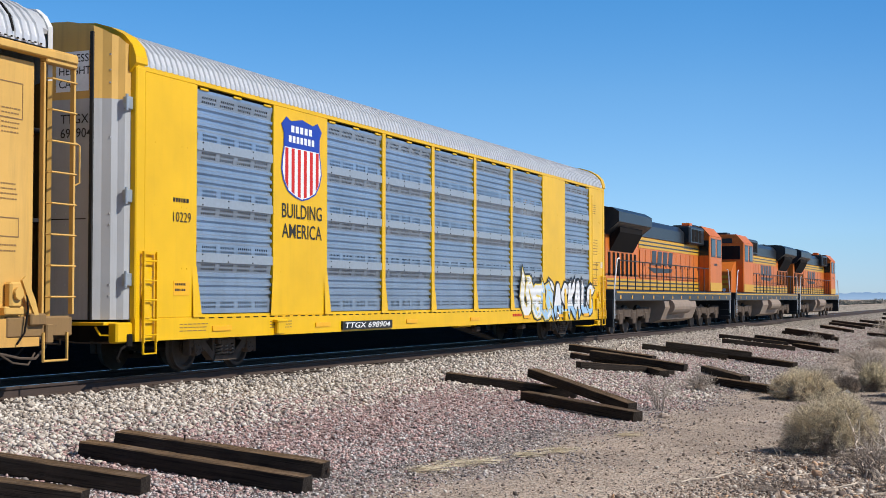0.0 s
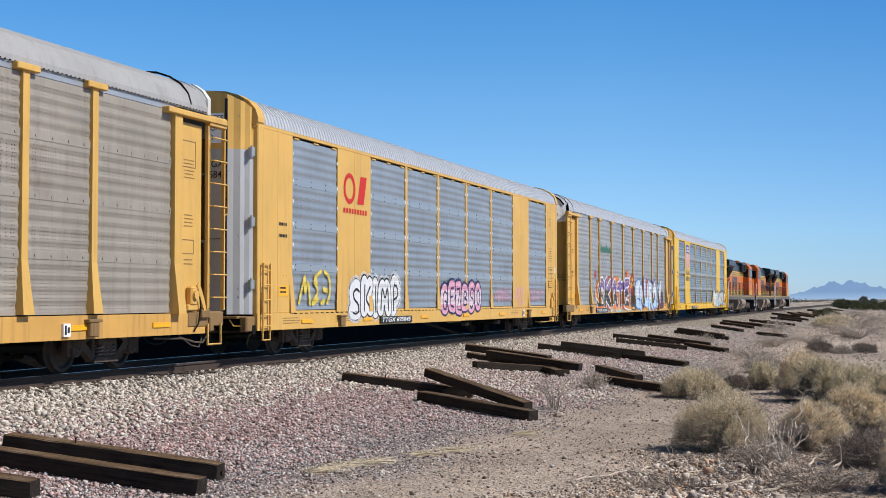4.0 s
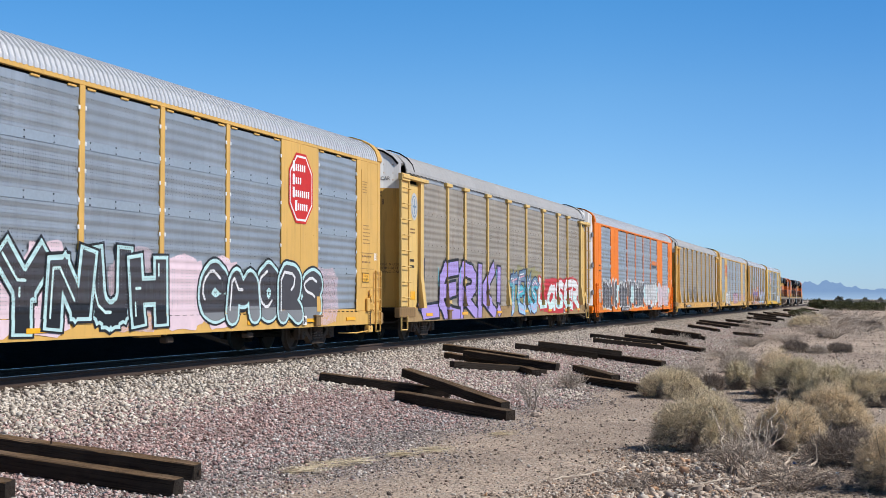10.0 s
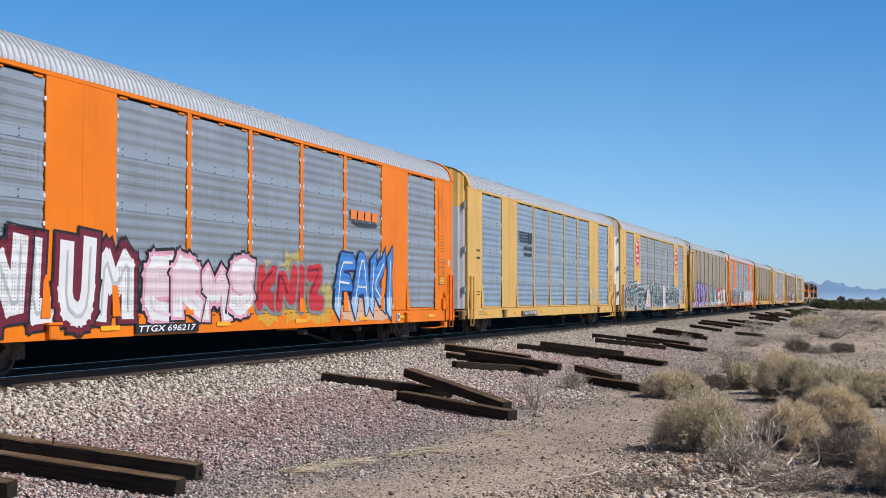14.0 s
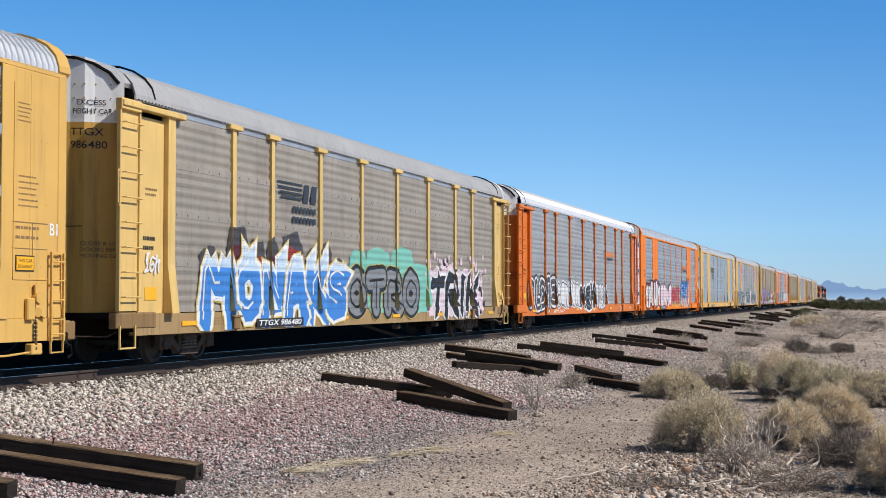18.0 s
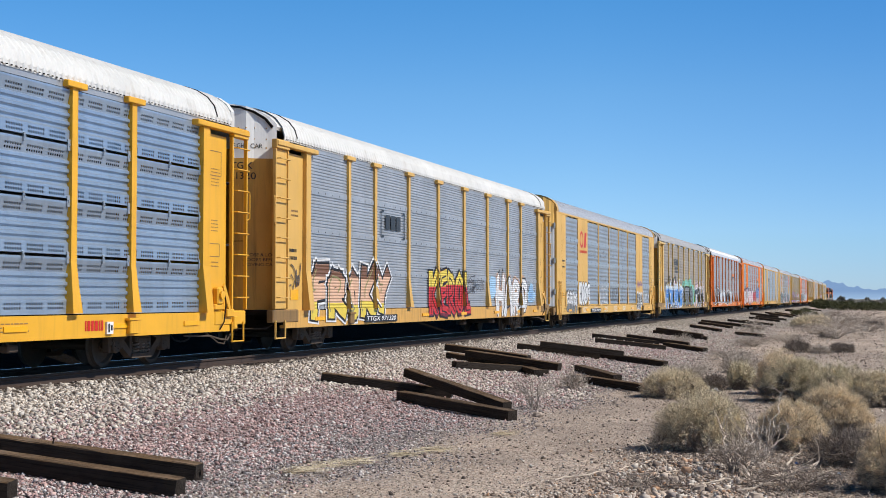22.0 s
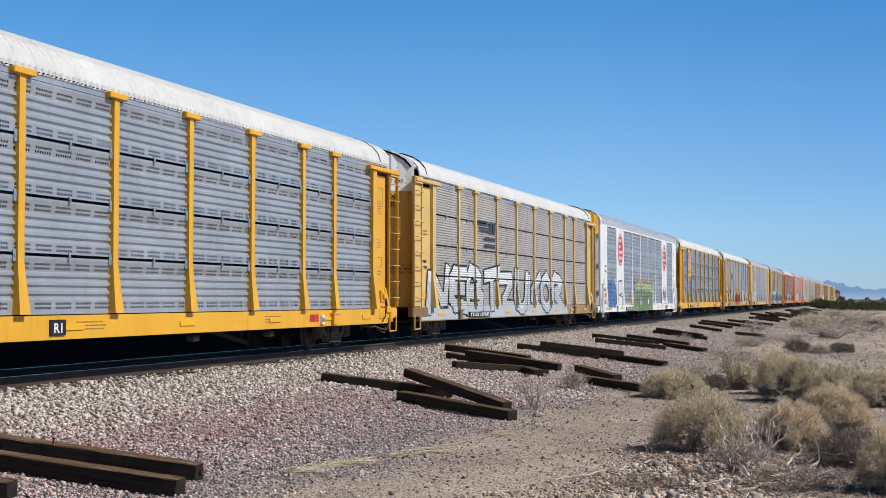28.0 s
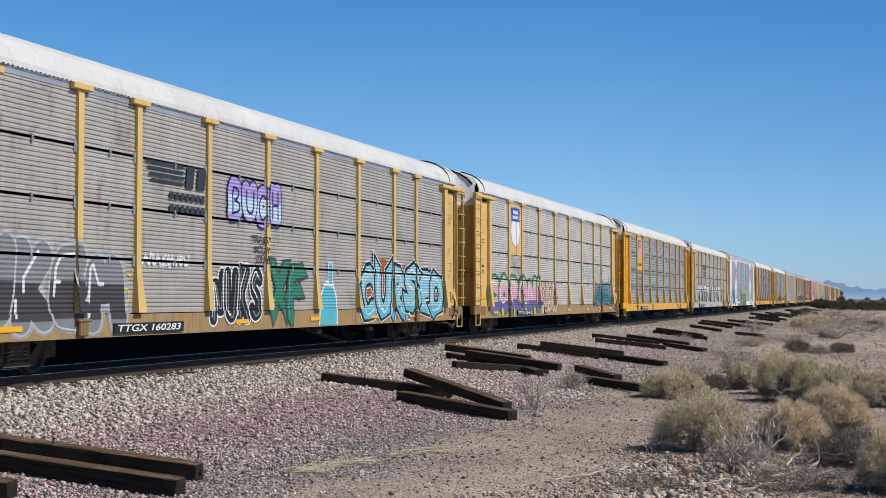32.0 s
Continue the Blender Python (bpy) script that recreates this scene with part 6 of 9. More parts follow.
def shield(car, cx, z0, w, h, y, plain_white=False):
    """A shield emblem: blue head, striped body."""
    half = [(0.0, 1.0), (0.28, 0.955), (0.40, 1.0), (0.52, 0.90), (0.46, 0.80), (0.46, 0.64)]
    low = [(0.46, 0.64), (0.50, 0.5), (0.52, 0.36), (0.47, 0.22), (0.36, 0.10), (0.18, 0.035), (0.0, 0.0)]

    def both(pts):
        return [(cx + a * w, z0 + b * h) for a, b in pts] + [(cx - a * w, z0 + b * h) for a, b in reversed(pts) if a > 0]
    rim = [(cx + (a - cx) * 1.06, z0 + h / 2 + (b - z0 - h / 2) * 1.04) for a, b in both(half + low[1:])]
    flat_shape("emblem_rim", [rim], EMBLEM_BLUE, car, y, "shield emblem")
    flat_shape("emblem_head", [both(half)], EMBLEM_BLUE, car, y - 0.003, "blue shield head")
    flat_shape("emblem_body", [both(low)], EMBLEM_WHITE, car, y - 0.003, "white shield body")
    words = []
    for low, count, span in ((0.835, 5, 0.60), (0.705, 7, 0.72)):
        for k in range(count):
            a = cx + w * span * (k / count - 0.5)
            words.append([(a, z0 + low * h), (a + w * span / count * 0.68, z0 + low * h), (a + w * span / count * 0.68, z0 + (low + 0.085) * h), (a, z0 + (low + 0.085) * h)])
    flat_shape("emblem_band", words, EMBLEM_WHITE, car, y - 0.006)
    if plain_white:
        flat_shape("rust_streak", [[(cx + 0.02 * w, z0 + 0.72 * h), (cx + 0.09 * w, z0 + 0.72 * h), (cx + 0.10 * w, z0 - 0.25 * h), (cx + 0.05 * w, z0 - 0.25 * h)]], SPRAY["brown"], car, y - 0.009, "rust streak running down")
    else:
        red = []
        for i in range(6):
            a = -0.45 + i * 0.165
            lim = lambda q: float(np.interp(abs(q), [0, 0.18, 0.36, 0.47, 0.52], [0.0, 0.035, 0.10, 0.22, 0.36])) + 0.01
            red.append([(cx + a * w, z0 + lim(a) * h), (cx + (a + 0.08) * w, z0 + lim(a + 0.08) * h), (cx + (a + 0.08) * w, z0 + 0.63 * h), (cx + a * w, z0 + 0.63 * h)])
        flat_shape("emblem_stripes", red, EMBLEM_RED, car, y - 0.006, "red stripes")


def octagon(car, cx, cz, w, h, y):
    for k, (s, m) in enumerate(((1.0, EMBLEM_RED), (0.93, EMBLEM_WHITE), (0.87, EMBLEM_RED))):
        a, b = w / 2 * s, h / 2 * s
        c = 0.42 * w * 0.7 * s
        pts = [(cx - a + c, cz - b), (cx + a - c, cz - b), (cx + a, cz - b + c), (cx + a, cz + b - c), (cx + a - c, cz + b), (cx - a + c, cz + b), (cx - a, cz + b - c), (cx - a, cz - b + c)]
        flat_shape("emblem_octagon", [pts], m, car, y - 0.003 * k, "red octagon emblem")
    rows = []
    for i, count in enumerate((5, 3, 7, 5)):
        z = cz + h * (0.30 - 0.185 * i)
        a = cx - 0.36 * w + (0.10 * w if i == 3 else 0)
        rows.append([(a, z - 0.075 * h), (a + 0.085 * w, z - 0.075 * h), (a + 0.085 * w, z + 0.075 * h), (a, z + 0.075 * h)])
        for k in range(count):
            b = a + 0.115 * w + k * 0.085 * w
            rows.append([(b, z - 0.06 * h), (b + 0.055 * w, z - 0.06 * h), (b + 0.06 * w, z + 0.035 * h), (b + 0.005 * w, z + 0.035 * h)])
    flat_shape("emblem_bars", rows, EMBLEM_WHITE, car, y - 0.010)


def wave_emblem(car, x0, z0, w, h, y):
    """A red open ring and a slanted block, with a row of small bars below."""
    ring = [(x0 + 0.26 * w + 0.20 * w * math.cos(radians(a)), z0 + h / 2 + 0.42 * h * math.sin(radians(a))) for a in range(0, 361, 15)]
    block = [[(x0 + 0.58 * w, z0 + 0.04 * h), (x0 + 0.84 * w, z0 + 0.04 * h), (x0 + 0.97 * w, z0 + 0.96 * h), (x0 + 0.71 * w, z0 + 0.96 * h)]]
    flat_shape("emblem_ring", stroke(ring, 0.15 * h), EMBLEM_RED, car, y, "red ring emblem")
    flat_shape("emblem_block", block, EMBLEM_RED, car, y, "red slanted block")
    flat_shape("emblem_bars", [[(x0 + w * (0.02 + i * 0.11), z0 - 0.30 * h), (x0 + w * (0.09 + i * 0.11), z0 - 0.30 * h), (x0 + w * (0.09 + i * 0.11), z0 - 0.14 * h), (x0 + w * (0.02 + i * 0.11), z0 - 0.14 * h)] for i in range(9)], EMBLEM_RED, car, y)


def stripe_emblem(car, x0, z0, w, y):
    """Dark speed stripes running into a block, with two rows of small bars."""
    polys = []
    for i in range(4):
        z = z0 + 0.42 - i * 0.11
        polys.append([(x0 + i * 0.06, z), (x0 + w * 0.62, z), (x0 + w * 0.62, z + 0.055), (x0 + i * 0.06, z + 0.055)])
    for a, b in ((0.64, 0.80), (0.83, 1.0)):
        polys.append([(x0 + w * a, z0 + 0.05), (x0 + w * (b - 0.03), z0 + 0.05), (x0 + w * b, z0 + 0.48), (x0 + w * (a + 0.03), z0 + 0.48)])
    for k in range(2):
        for i in range(7):
            a = x0 + w * (0.38 + 0.088 * i)
            polys.append([(a, z0 - 0.20 - 0.24 * k), (a + w * 0.065, z0 - 0.20 - 0.24 * k), (a + w * 0.065, z0 - 0.06 - 0.24 * k), (a, z0 - 0.06 - 0.24 * k)])
    flat_shape("emblem_stripes", polys, EMBLEM_DARK, car, y, "dark striped emblem")


def bar_emblem(car, x0, z0, w, y, material, under=None):
    polys = [[(x0 + w * (i * 0.25) + 0.02, z0), (x0 + w * (i * 0.25 + 0.21), z0), (x0 + w * (i * 0.25 + 0.23), z0 + 0.24), (x0 + w * (i * 0.25) + 0.05, z0 + 0.24)] for i in range(4)]
    flat_shape("emblem_bars", polys, material, car, y, "plain block emblem")
    if under:
        flat_shape("emblem_swoosh", [[(x0 - 0.05, z0 - 0.05), (x0 + w, z0 - 0.05), (x0 + w * 0.9, z0 - 0.14), (x0 + w * 0.3, z0 - 0.16)]], under, car, y)


def finish(c):
    """Emblems and spray paint, car by car."""
    YB, YA = SIDE - 0.029, SIDE - 0.029
    n = c[1]
    shield(n, -7.97, 3.30, 1.50, 1.50, YB)
    lettering("lettering", "BUILDING", -8.75, 2.93, 0.28, INK, n, YB, 1.62, 0.006)
    lettering("lettering", "AMERICA", -8.75, 2.55, 0.28, INK, n, YB, 1.62, 0.006)
    lettering("lettering", "10229", -12.4, 2.66, 0.17, INK, n, YB, None, 0.0)
    wild(n, 4.9, 7.6, 0.72, 2.0, None, "yellow", ["white", "white", "sky"], False, 11, 3, None, "black")
    throw(n, "RASKALS", 7.2, 12.0, 0.75, 2.05, [("black", 0.07), ("white", 0.0)], False, 12, 0.40, "spiky", 0.1, zones=[("sky", 0.6, 1.15)], leap=0.14)
    bars("emblem_bars", 4.2, 0.98, 1.0, 0.22, 1, EMBLEM_RED, n, SIDE - 0.036)
    n = c[2]
    flat_shape("emblem_bars", [[(-6.75 + i * 0.26, 3.50), (-6.55 + i * 0.26, 3.50), (-6.55 + i * 0.26, 3.72 + 0.12 * (i in (0, 5))), (-6.75 + i * 0.26, 3.72 + 0.12 * (i in (0, 5)))] for i in range(9)], EMBLEM_GREEN, n, YA, "green block emblem")
    for i in range(70):
        rr = random.Random(500 + i)
        cx, cz, sz = rr.uniform(-7.9, 1.3) if i % 3 else rr.uniform(-0.3, 1.5), rr.uniform(0.9, 2.6), rr.uniform(0.06, 0.20)
        drape("graffiti_bubble", blob(cx - sz, cx + sz, cz - sz, cz + sz, i, 8, 0.03), SPRAY[rr.choice(["orange", "rust", "red", "rust", "yellow", "peach"])], n, 0, True)
    for k, (a, b, hi) in enumerate(((-7.8, -5.6, 2.2), (-6.0, -3.8, 2.45), (-4.2, -2.0, 2.5), (-2.4, 0.7, 2.3))):
        drape("graffiti_cloud", blob(a, b, 0.7, hi, 240 + k, 11, 0.14), SPRAY["rust" if k % 2 else "orange"], n, k % 2, True, "orange and rust spray cloud")
    throw(n, "SKATE", -7.4, 0.2, 0.66, 2.36, [("white", 0.09), ("smoke", 0.0)], True, 21, 0.46, "spiky", 0.12, zones=[("purple", 1.75, 2.7), ("orange", 0.5, 1.0)], shine="yellow", base=2, leap=0.15)
    scribble(n, -6.5, 0.3, 0.66, 1.08, "cyan", True, 22, 0.10, 8)
    for k, (a, b, hi, paint_name) in enumerate(((0.9, 2.6, 2.05, "smoke"), (0.7, 2.3, 1.5, "smoke"), (2.2, 3.6, 2.35, "maroon"), (3.9, 4.6, 2.55, "maroon"), (5.0, 6.2, 2.5, "rust"), (6.4, 7.6, 2.45, "maroon"), (7.7, 8.6, 2.4, "rust"), (8.7, 10.4, 2.2, "maroon"), (9.5, 11.0, 1.85, "smoke"))):
        drape("graffiti_cloud", blob(a, b, 0.66, hi, 25 + k, 7, 0.18), SPRAY[paint_name], n, k % 2, True, "dark spray-painted cloud")
    for i in range(22):
        rr = random.Random(560 + i)
        cx, cz, sz = rr.uniform(1.8, 10.2), rr.uniform(1.7, 2.35), rr.uniform(0.04, 0.11)
        drape("graffiti_bubble", blob(cx - sz, cx + sz, cz - sz, cz + sz, i, 8, 0.03), SPRAY[rr.choice(["orange", "peach", "orange"])], n, 2, True)
    throw(n, "ENURON", 1.9, 9.9, 0.68, 2.35, [("blue", 0.07), ("white", 0.0)], True, 23, 0.56, "spiky", 0.05, zones=[("pale_blue", 0.5, 1.35)], shine="sky", base=2, leap=0.12)
    scribble(n, 1.2, 2.2, 0.72, 0.98, "white", True, 24, 0.035, 6, "RTSAWN")
    scribble(n, -3.1, -1.4, 0.74, 1.0, "white", True, 27, 0.03, 6)
    n = c[3]
    wave_emblem(n, -8.75, 3.70, 1.62, 0.75, YB)
    throw(n, "SKIMP", -8.3, -4.7, 0.80, 2.05, [("black", 0.045), ("white", 0.0)], False, 31, 0.60, "puffy", line="black", mist="white")
    throw(n, "GEZBSO", -1.2, 2.9, 0.84, 2.0, [("navy", 0.075), ("pink", 0.0)], False, 32, 0.62, "puffy", zones=[("pale_pink", 1.2, 1.6)], line="navy")
    scribble(n, -11.3, -9.3, 1.25, 2.1, "yellow", False, 33, 0.11, 3)
    scribble(n, 4.6, 6.6, 1.3, 1.8, "pink", False, 34, 0.05, 6)
    scribble(n, 7.2, 8.4, 1.2, 1.9, "pink", False, 35, 0.06, 5)
    scribble(n, 9.3, 11.2, 1.3, 1.8, "pink", False, 36, 0.05, 5)
    n = c[4]
    for k, (rad, m) in enumerate(((0.31, SPRAY["dull_blue"]), (0.22, SPRAY["silver"]), (0.20, SPRAY["blue"]))):
        flat_shape("emblem_disc", [[(-12.2 + rad * math.cos(a * math.pi / 14), 4.05 + 1.25 * rad * math.sin(a * math.pi / 14)) for a in range(28)]], m, n, SIDE + 0.004 - 0.003 * k, "round blue and white seal")
    flat_shape("emblem_cross", [[(-12.23, 3.83), (-12.17, 3.83), (-12.17, 4.27), (-12.23, 4.27)], [(-12.36, 4.02), (-12.04, 4.02), (-12.04, 4.08), (-12.36, 4.08)]], SPRAY["silver"], n, SIDE - 0.006)
    scribble(n, -6.9, -4.3, 1.25, 2.2, "smoke", True, 41, 0.05, 5)
    scribble(n, -4.0, -1.5, 1.2, 2.3, "smoke", True, 42, 0.05, 4)
    n = c[5]
    for i, (a, b, fill, line) in enumerate(((-11.5, -7.5, "smoke", "white"), (-6.8, -3.0, "smoke", "white"), (-2.1, 1.4, "smoke", "white"), (2.1, 6.2, "white", "grey"), (7.0, 11.2, "pale_pink", "white"))):
        drape("graffiti_cloud", blob(b - 0.2, b + 0.9, 1.15, 2.15, 50 + i, 9, 0.12), SPRAY["mint"], n, 0, False, "mint green spray cloud")
        throw(n, "SinkOE", a, b, 0.84, 2.42, [("white", 0.075), (fill, 0.0)] if fill == "smoke" else [("smoke", 0.06), (fill, 0.0)], False, 51 + i, 0.60, "puffy", mist="white",
              line="grey" if fill == "smoke" else "silver", fills=("smoke", "smoke", "smoke", "smoke", "brown", "smoke") if i < 2 else ())
    drape("graffiti_cloud", blob(-12.5, -11.6, 1.15, 1.95, 58, 9, 0.25), SPRAY["mint"], n, 0, False, "mint green spray mist", None, True)
    bar_emblem(n, 4.5, 3.42, 2.1, YB, EMBLEM_ORANGE, EMBLEM_DARK)
    part("emblem_board", Geo().box(2.9, 4.6, SIDE - 0.041, SIDE - 0.037, 0.68, 1.06), BLACK, n)
    bars("emblem_bars", 3.2, 0.98, 1.0, 0.2, 1, EMBLEM_RED, n, SIDE - 0.043)
    n = c[6]
    throw(n, "LERK!", -11.9, -2.1, 0.50, 2.66, [("black", 0.09), ("lavender", 0.0)], True, 61, 0.44, "blocky", 0.0, shake=0.012, leap=0.03)
    for x, lo, hi in ((-9.95, 1.75, 2.3), (-7.6, 1.85, 2.4), (-5.35, 1.5, 2.2), (-3.05, 1.9, 2.4)):
        drape("letter_shine", stroke([(x, hi), (x + 0.06, lo)], 0.05), SPRAY["cyan"], n, 5, True)
    drape("graffiti_cloud", blob(-1.6, 4.6, 0.7, 2.7, 62, 11, 0.25), SPRAY["olive"], n, 0, True)
    throw(n, "TEKS", -1.1, 3.2, 0.68, 2.45, [("navy", 0.05), ("cyan", 0.0)], True, 63, 0.46, "spiky", 0.15, zones=[("sky", 0.5, 1.2), ("dull_blue", 1.9, 2.6)], line="pink", shine="white", base=1, leap=0.2)
    drape("graffiti_cloud", blob(3.3, 11.1, 0.66, 2.25, 65, 19, 0.10), SPRAY["red"], n, 0, True, "red spray-painted cloud")
    throw(n, "LaSER", 3.4, 11.4, 0.74, 2.3, [("red", 0.09), ("pale_mint", 0.0)], True, 64, 0.48, "blocky", 0.08, zones=[("white", 1.5, 2.5)], base=1, leap=0.08)
    for k, (rad, m) in enumerate(((0.30, SPRAY["silver"]), (0.24, SPRAY["dull_blue"]), (0.21, SPRAY["silver"]))):
        flat_shape("emblem_disc", [[(-12.2 + rad * math.cos(a * math.pi / 14), 4.05 + 1.35 * rad * math.sin(a * math.pi / 14)) for a in range(28)]], m, n, SIDE + 0.004 - 0.003 * k, "worn round seal")
    flat_shape("emblem_cross", [[(-12.23, 3.83), (-12.17, 3.83), (-12.17, 4.27), (-12.23, 4.27)], [(-12.36, 4.02), (-12.04, 4.02), (-12.04, 4.08), (-12.36, 4.08)]], SPRAY["dull_blue"], n, SIDE - 0.006)
    scribble(n, -11.6, -9.9, 0.70, 0.98, "black", True, 66, 0.03, 5)
    n = c[7]
    for q, (u, v, zz) in enumerate(((-12.6, -10.6, 2.3), (-10.9, -9.0, 2.35), (-9.2, -6.6, 2.4), (-6.8, -4.9, 2.1), (-5.4, -3.0, 2.0), (-3.2, -1.6, 2.4), (-0.6, 1.6, 2.4), (1.3, 3.2, 2.3), (3.0, 4.8, 2.3), (8.6, 10.4, 2.2))):
        drape("graffiti_cloud", blob(u, v, 0.66, zz, 171 + q, 9, 0.14), SPRAY["pale_pink"], n, q % 2, False, "pale pink spray cloud", None, q % 3 == 0)
    throw(n, "MOTER", -12.2, -5.6, 0.68, 2.35, [("black", 0.15), ("mint", 0.08), ("smoke", 0.0)], False, 72, 0.52, "puffy", zones=[("brown", 2.0, 2.5)], base=2, line="mint")
    drape("graffiti_arrow", [[(-5.9, 1.6), (-4.6, 2.0), (-5.2, 1.05), (-5.6, 1.35)]], SPRAY["black"], n, 7, False)
    throw(n, "YNUH", -3.7, 1.5, 0.68, 2.4, [("black", 0.14), ("mint", 0.085), ("smoke", 0.0)], False, 73, 0.50, "blocky", zones=[("black", 0.5, 1.3)], base=2, shine="pale_mint")
    throw(n, "CMORS", 2.9, 9.2, 0.70, 2.3, [("black", 0.13), ("mint", 0.08), ("smoke", 0.0)], False, 74, 0.50, "puffy", zones=[("grey", 0.5, 1.2)], base=2, shine="white")
    scribble(n, -4.9, -4.2, 1.35, 1.75, "smoke", False, 75, 0.035, 3, "STK")
    scribble(n, 1.6, 2.5, 1.25, 1.9, "smoke", False, 76, 0.035, 4)
    scribble(n, 9.4, 10.2, 1.4, 1.9, "smoke", False, 77, 0.035, 4)
    octagon(n, -7.97, 3.95, 1.42, 1.62, YB - 0.004)
    octagon(n, 7.97, 3.95, 1.42, 1.62, YB - 0.004)
    n = c[8]
    stripe_emblem(n, -6.65, 3.45, 2.15, YB)
    scribble(n, 7.2, 8.7, 1.2, 1.9, "mint", False, 81, 0.05, 4)
    n = c[9]
    throw(n, "ENLUM", -11.8, -6.3, 0.74, 2.55, [("black", 0.19), ("maroon", 0.13), ("white", 0.0)], False, 91, 0.50, "blocky", 0.03, line="silver", shake=0.07, leap=0.22)
    throw(n, "ERMS", -5.9, -1.3, 0.78, 2.38, [("black", 0.15), ("pink", 0.09), ("white", 0.0)], False, 92, 0.50, "blocky", 0.0, zones=[("pale_pink", 1.5, 2.0)], line="pale_pink", leap=0.15)
    for k, (a, b, hi) in enumerate(((-1.2, 0.2, 2.3), (0.1, 1.6, 2.6), (1.4, 2.9, 2.2), (2.3, 3.4, 1.9))):
        drape("graffiti_cloud", blob(a, b, 0.66, hi, 94 + k, 8, 0.30), SPRAY["yellow"], n, k % 2, False, "yellow spray mist", None, True)
    throw(n, "KNIZ", -1.1, 2.7, 0.95, 2.3, [("grey", 0.10), ("red", 0.0)], False, 95, 0.46, "puffy", 0.1, base=2, shine="maroon", leap=0.15)
    drape("graffiti_cloud", blob(3.6, 8.0, 0.72, 1.45, 96, 9, 0.2), SPRAY["peach"], n, 0, False)
    throw(n, "FAKI", 3.5, 7.8, 0.98, 2.6, [("navy", 0.06), ("blue", 0.0)], False, 97, 0.52, "spiky", 0.1, zones=[("sky", 0.9, 1.45)], line="white", base=1, leap=0.15)
    bar_emblem(n, 4.5, 3.42, 2.1, YB, EMBLEM_ORANGE, EMBLEM_DARK)
    n = c[10]
    throw(n, "PLDJE", -11.8, -7.1, 0.72, 2.5, [("black", 0.19), ("white", 0.10), ("smoke", 0.0)], True, 101, 0.48, "puffy", line="white", leap=0.25)
    throw(n, "canton", -6.9, -2.2, 0.88, 2.35, [("white", 0.13), ("black", 0.06), ("white", 0.0)], True, 102, 0.48, "puffy", leap=0.05)
    throw(n, "MEH", -2.1, 1.4, 0.70, 2.2, [("white", 0.12), ("black", 0.0)], True, 103, 0.50, "puffy", line="grey", leap=0.1)
    throw(n, "UKSN", 1.7, 4.4, 0.78, 2.1, [("black", 0.04), ("white", 0.0)], True, 104, 0.52, "puffy", line="black")
    bar_emblem(n, 4.4, 3.45, 2.0, YA, EMBLEM_ORANGE, EMBLEM_DARK)
    n = c[11]
    for k, (a, b, hi) in enumerate(((-10.5, -9.5, 2.45), (-9.3, -8.1, 2.95), (-8.2, -7.3, 2.7), (-7.3, -6.6, 2.75), (-6.5, -5.2, 2.95), (-5.1, -4.3, 2.6), (-4.3, -3.4, 2.75), (-3.3, -2.5, 2.4))):
        drape("graffiti_cloud", blob(a, b, 1.2, hi, 111 + k, 6, 0.15), SPRAY["smoke"], n, 0, True, "smoke-black spray cloud")
        drape("graffiti_cloud", blob(a + 0.1, b - 0.1, 1.2, hi - 0.35, 131 + k, 6, 0.2), SPRAY["maroon" if k % 2 else "red"], n, 1, True, "dark red spray cloud", None, True)
    throw(n, "MONAKS", -10.4, -2.5, 0.66, 2.45, [("yellow", 0.13), ("white", 0.10), ("blue", 0.0)], True, 113, 0.52, "spiky", 0.04, zones=[("pale_blue", 2.0, 2.6)], shine="white", base=2, leap=0.15)
    for k, (a, b, hi) in enumerate(((-2.3, -0.9, 2.65), (-1.2, 1.0, 2.75), (0.8, 3.0, 2.85), (2.5, 4.4, 2.4))):
        drape("graffiti_cloud", blob(a, b, 0.9, hi, 114 + k, 9, 0.08), SPRAY["seafoam"], n, k % 2, True, "pale green spray cloud")
    throw(n, "OTRO", -2.5, 3.3, 0.68, 2.3, [("yellow", 0.14), ("black", 0.12), ("grey", 0.0)], True, 115, 0.52, "puffy", line="black", base=2, leap=0.04, shake=0.03)
    for k, (a, b, hi) in enumerate(((4.0, 5.6, 2.35), (5.2, 7.4, 2.5), (7.0, 9.2, 2.4), (8.8, 10.4, 2.1))):
        drape("graffiti_cloud", blob(a, b, 0.68, hi, 116 + k, 11, 0.2), SPRAY["pale_pink"], n, k % 2, True, "pale pink spray cloud")
    for q in range(60):
        rr = random.Random(700 + q)
        cx, cz, sz = rr.uniform(4.0, 11.2), rr.uniform(1.9, 2.8), rr.uniform(0.04, 0.12)
        drape("graffiti_bubble", blob(cx - sz, cx + sz, cz - sz, cz + sz, q, 6, 0.05), SPRAY["pale_pink" if q % 6 else "black"], n, 2, True)
    throw(n, "TRiK", 4.5, 9.7, 0.68, 2.25, [("white", 0.085), ("black", 0.0)], True, 117, 0.46, "spiky", 0.18, base=3, leap=0.12)
    for q in range(8):
        cx, cz = 9.9 + 0.22 * math.cos(q * 2.4) * (1 + q % 3), 1.5 + 0.2 * math.sin(q * 2.4) * (1 + q % 3)
        drape("graffiti_bubble", blob(cx - 0.10, cx + 0.10, cz - 0.10, cz + 0.10, q, 6, 0.05), SPRAY["black"], n, 4, True)
    stripe_emblem(n, -6.75, 3.55, 2.3, YA)
    scribble(n, -12.6, -12.0, 1.8, 2.2, "white", True, 118, 0.05, 4)
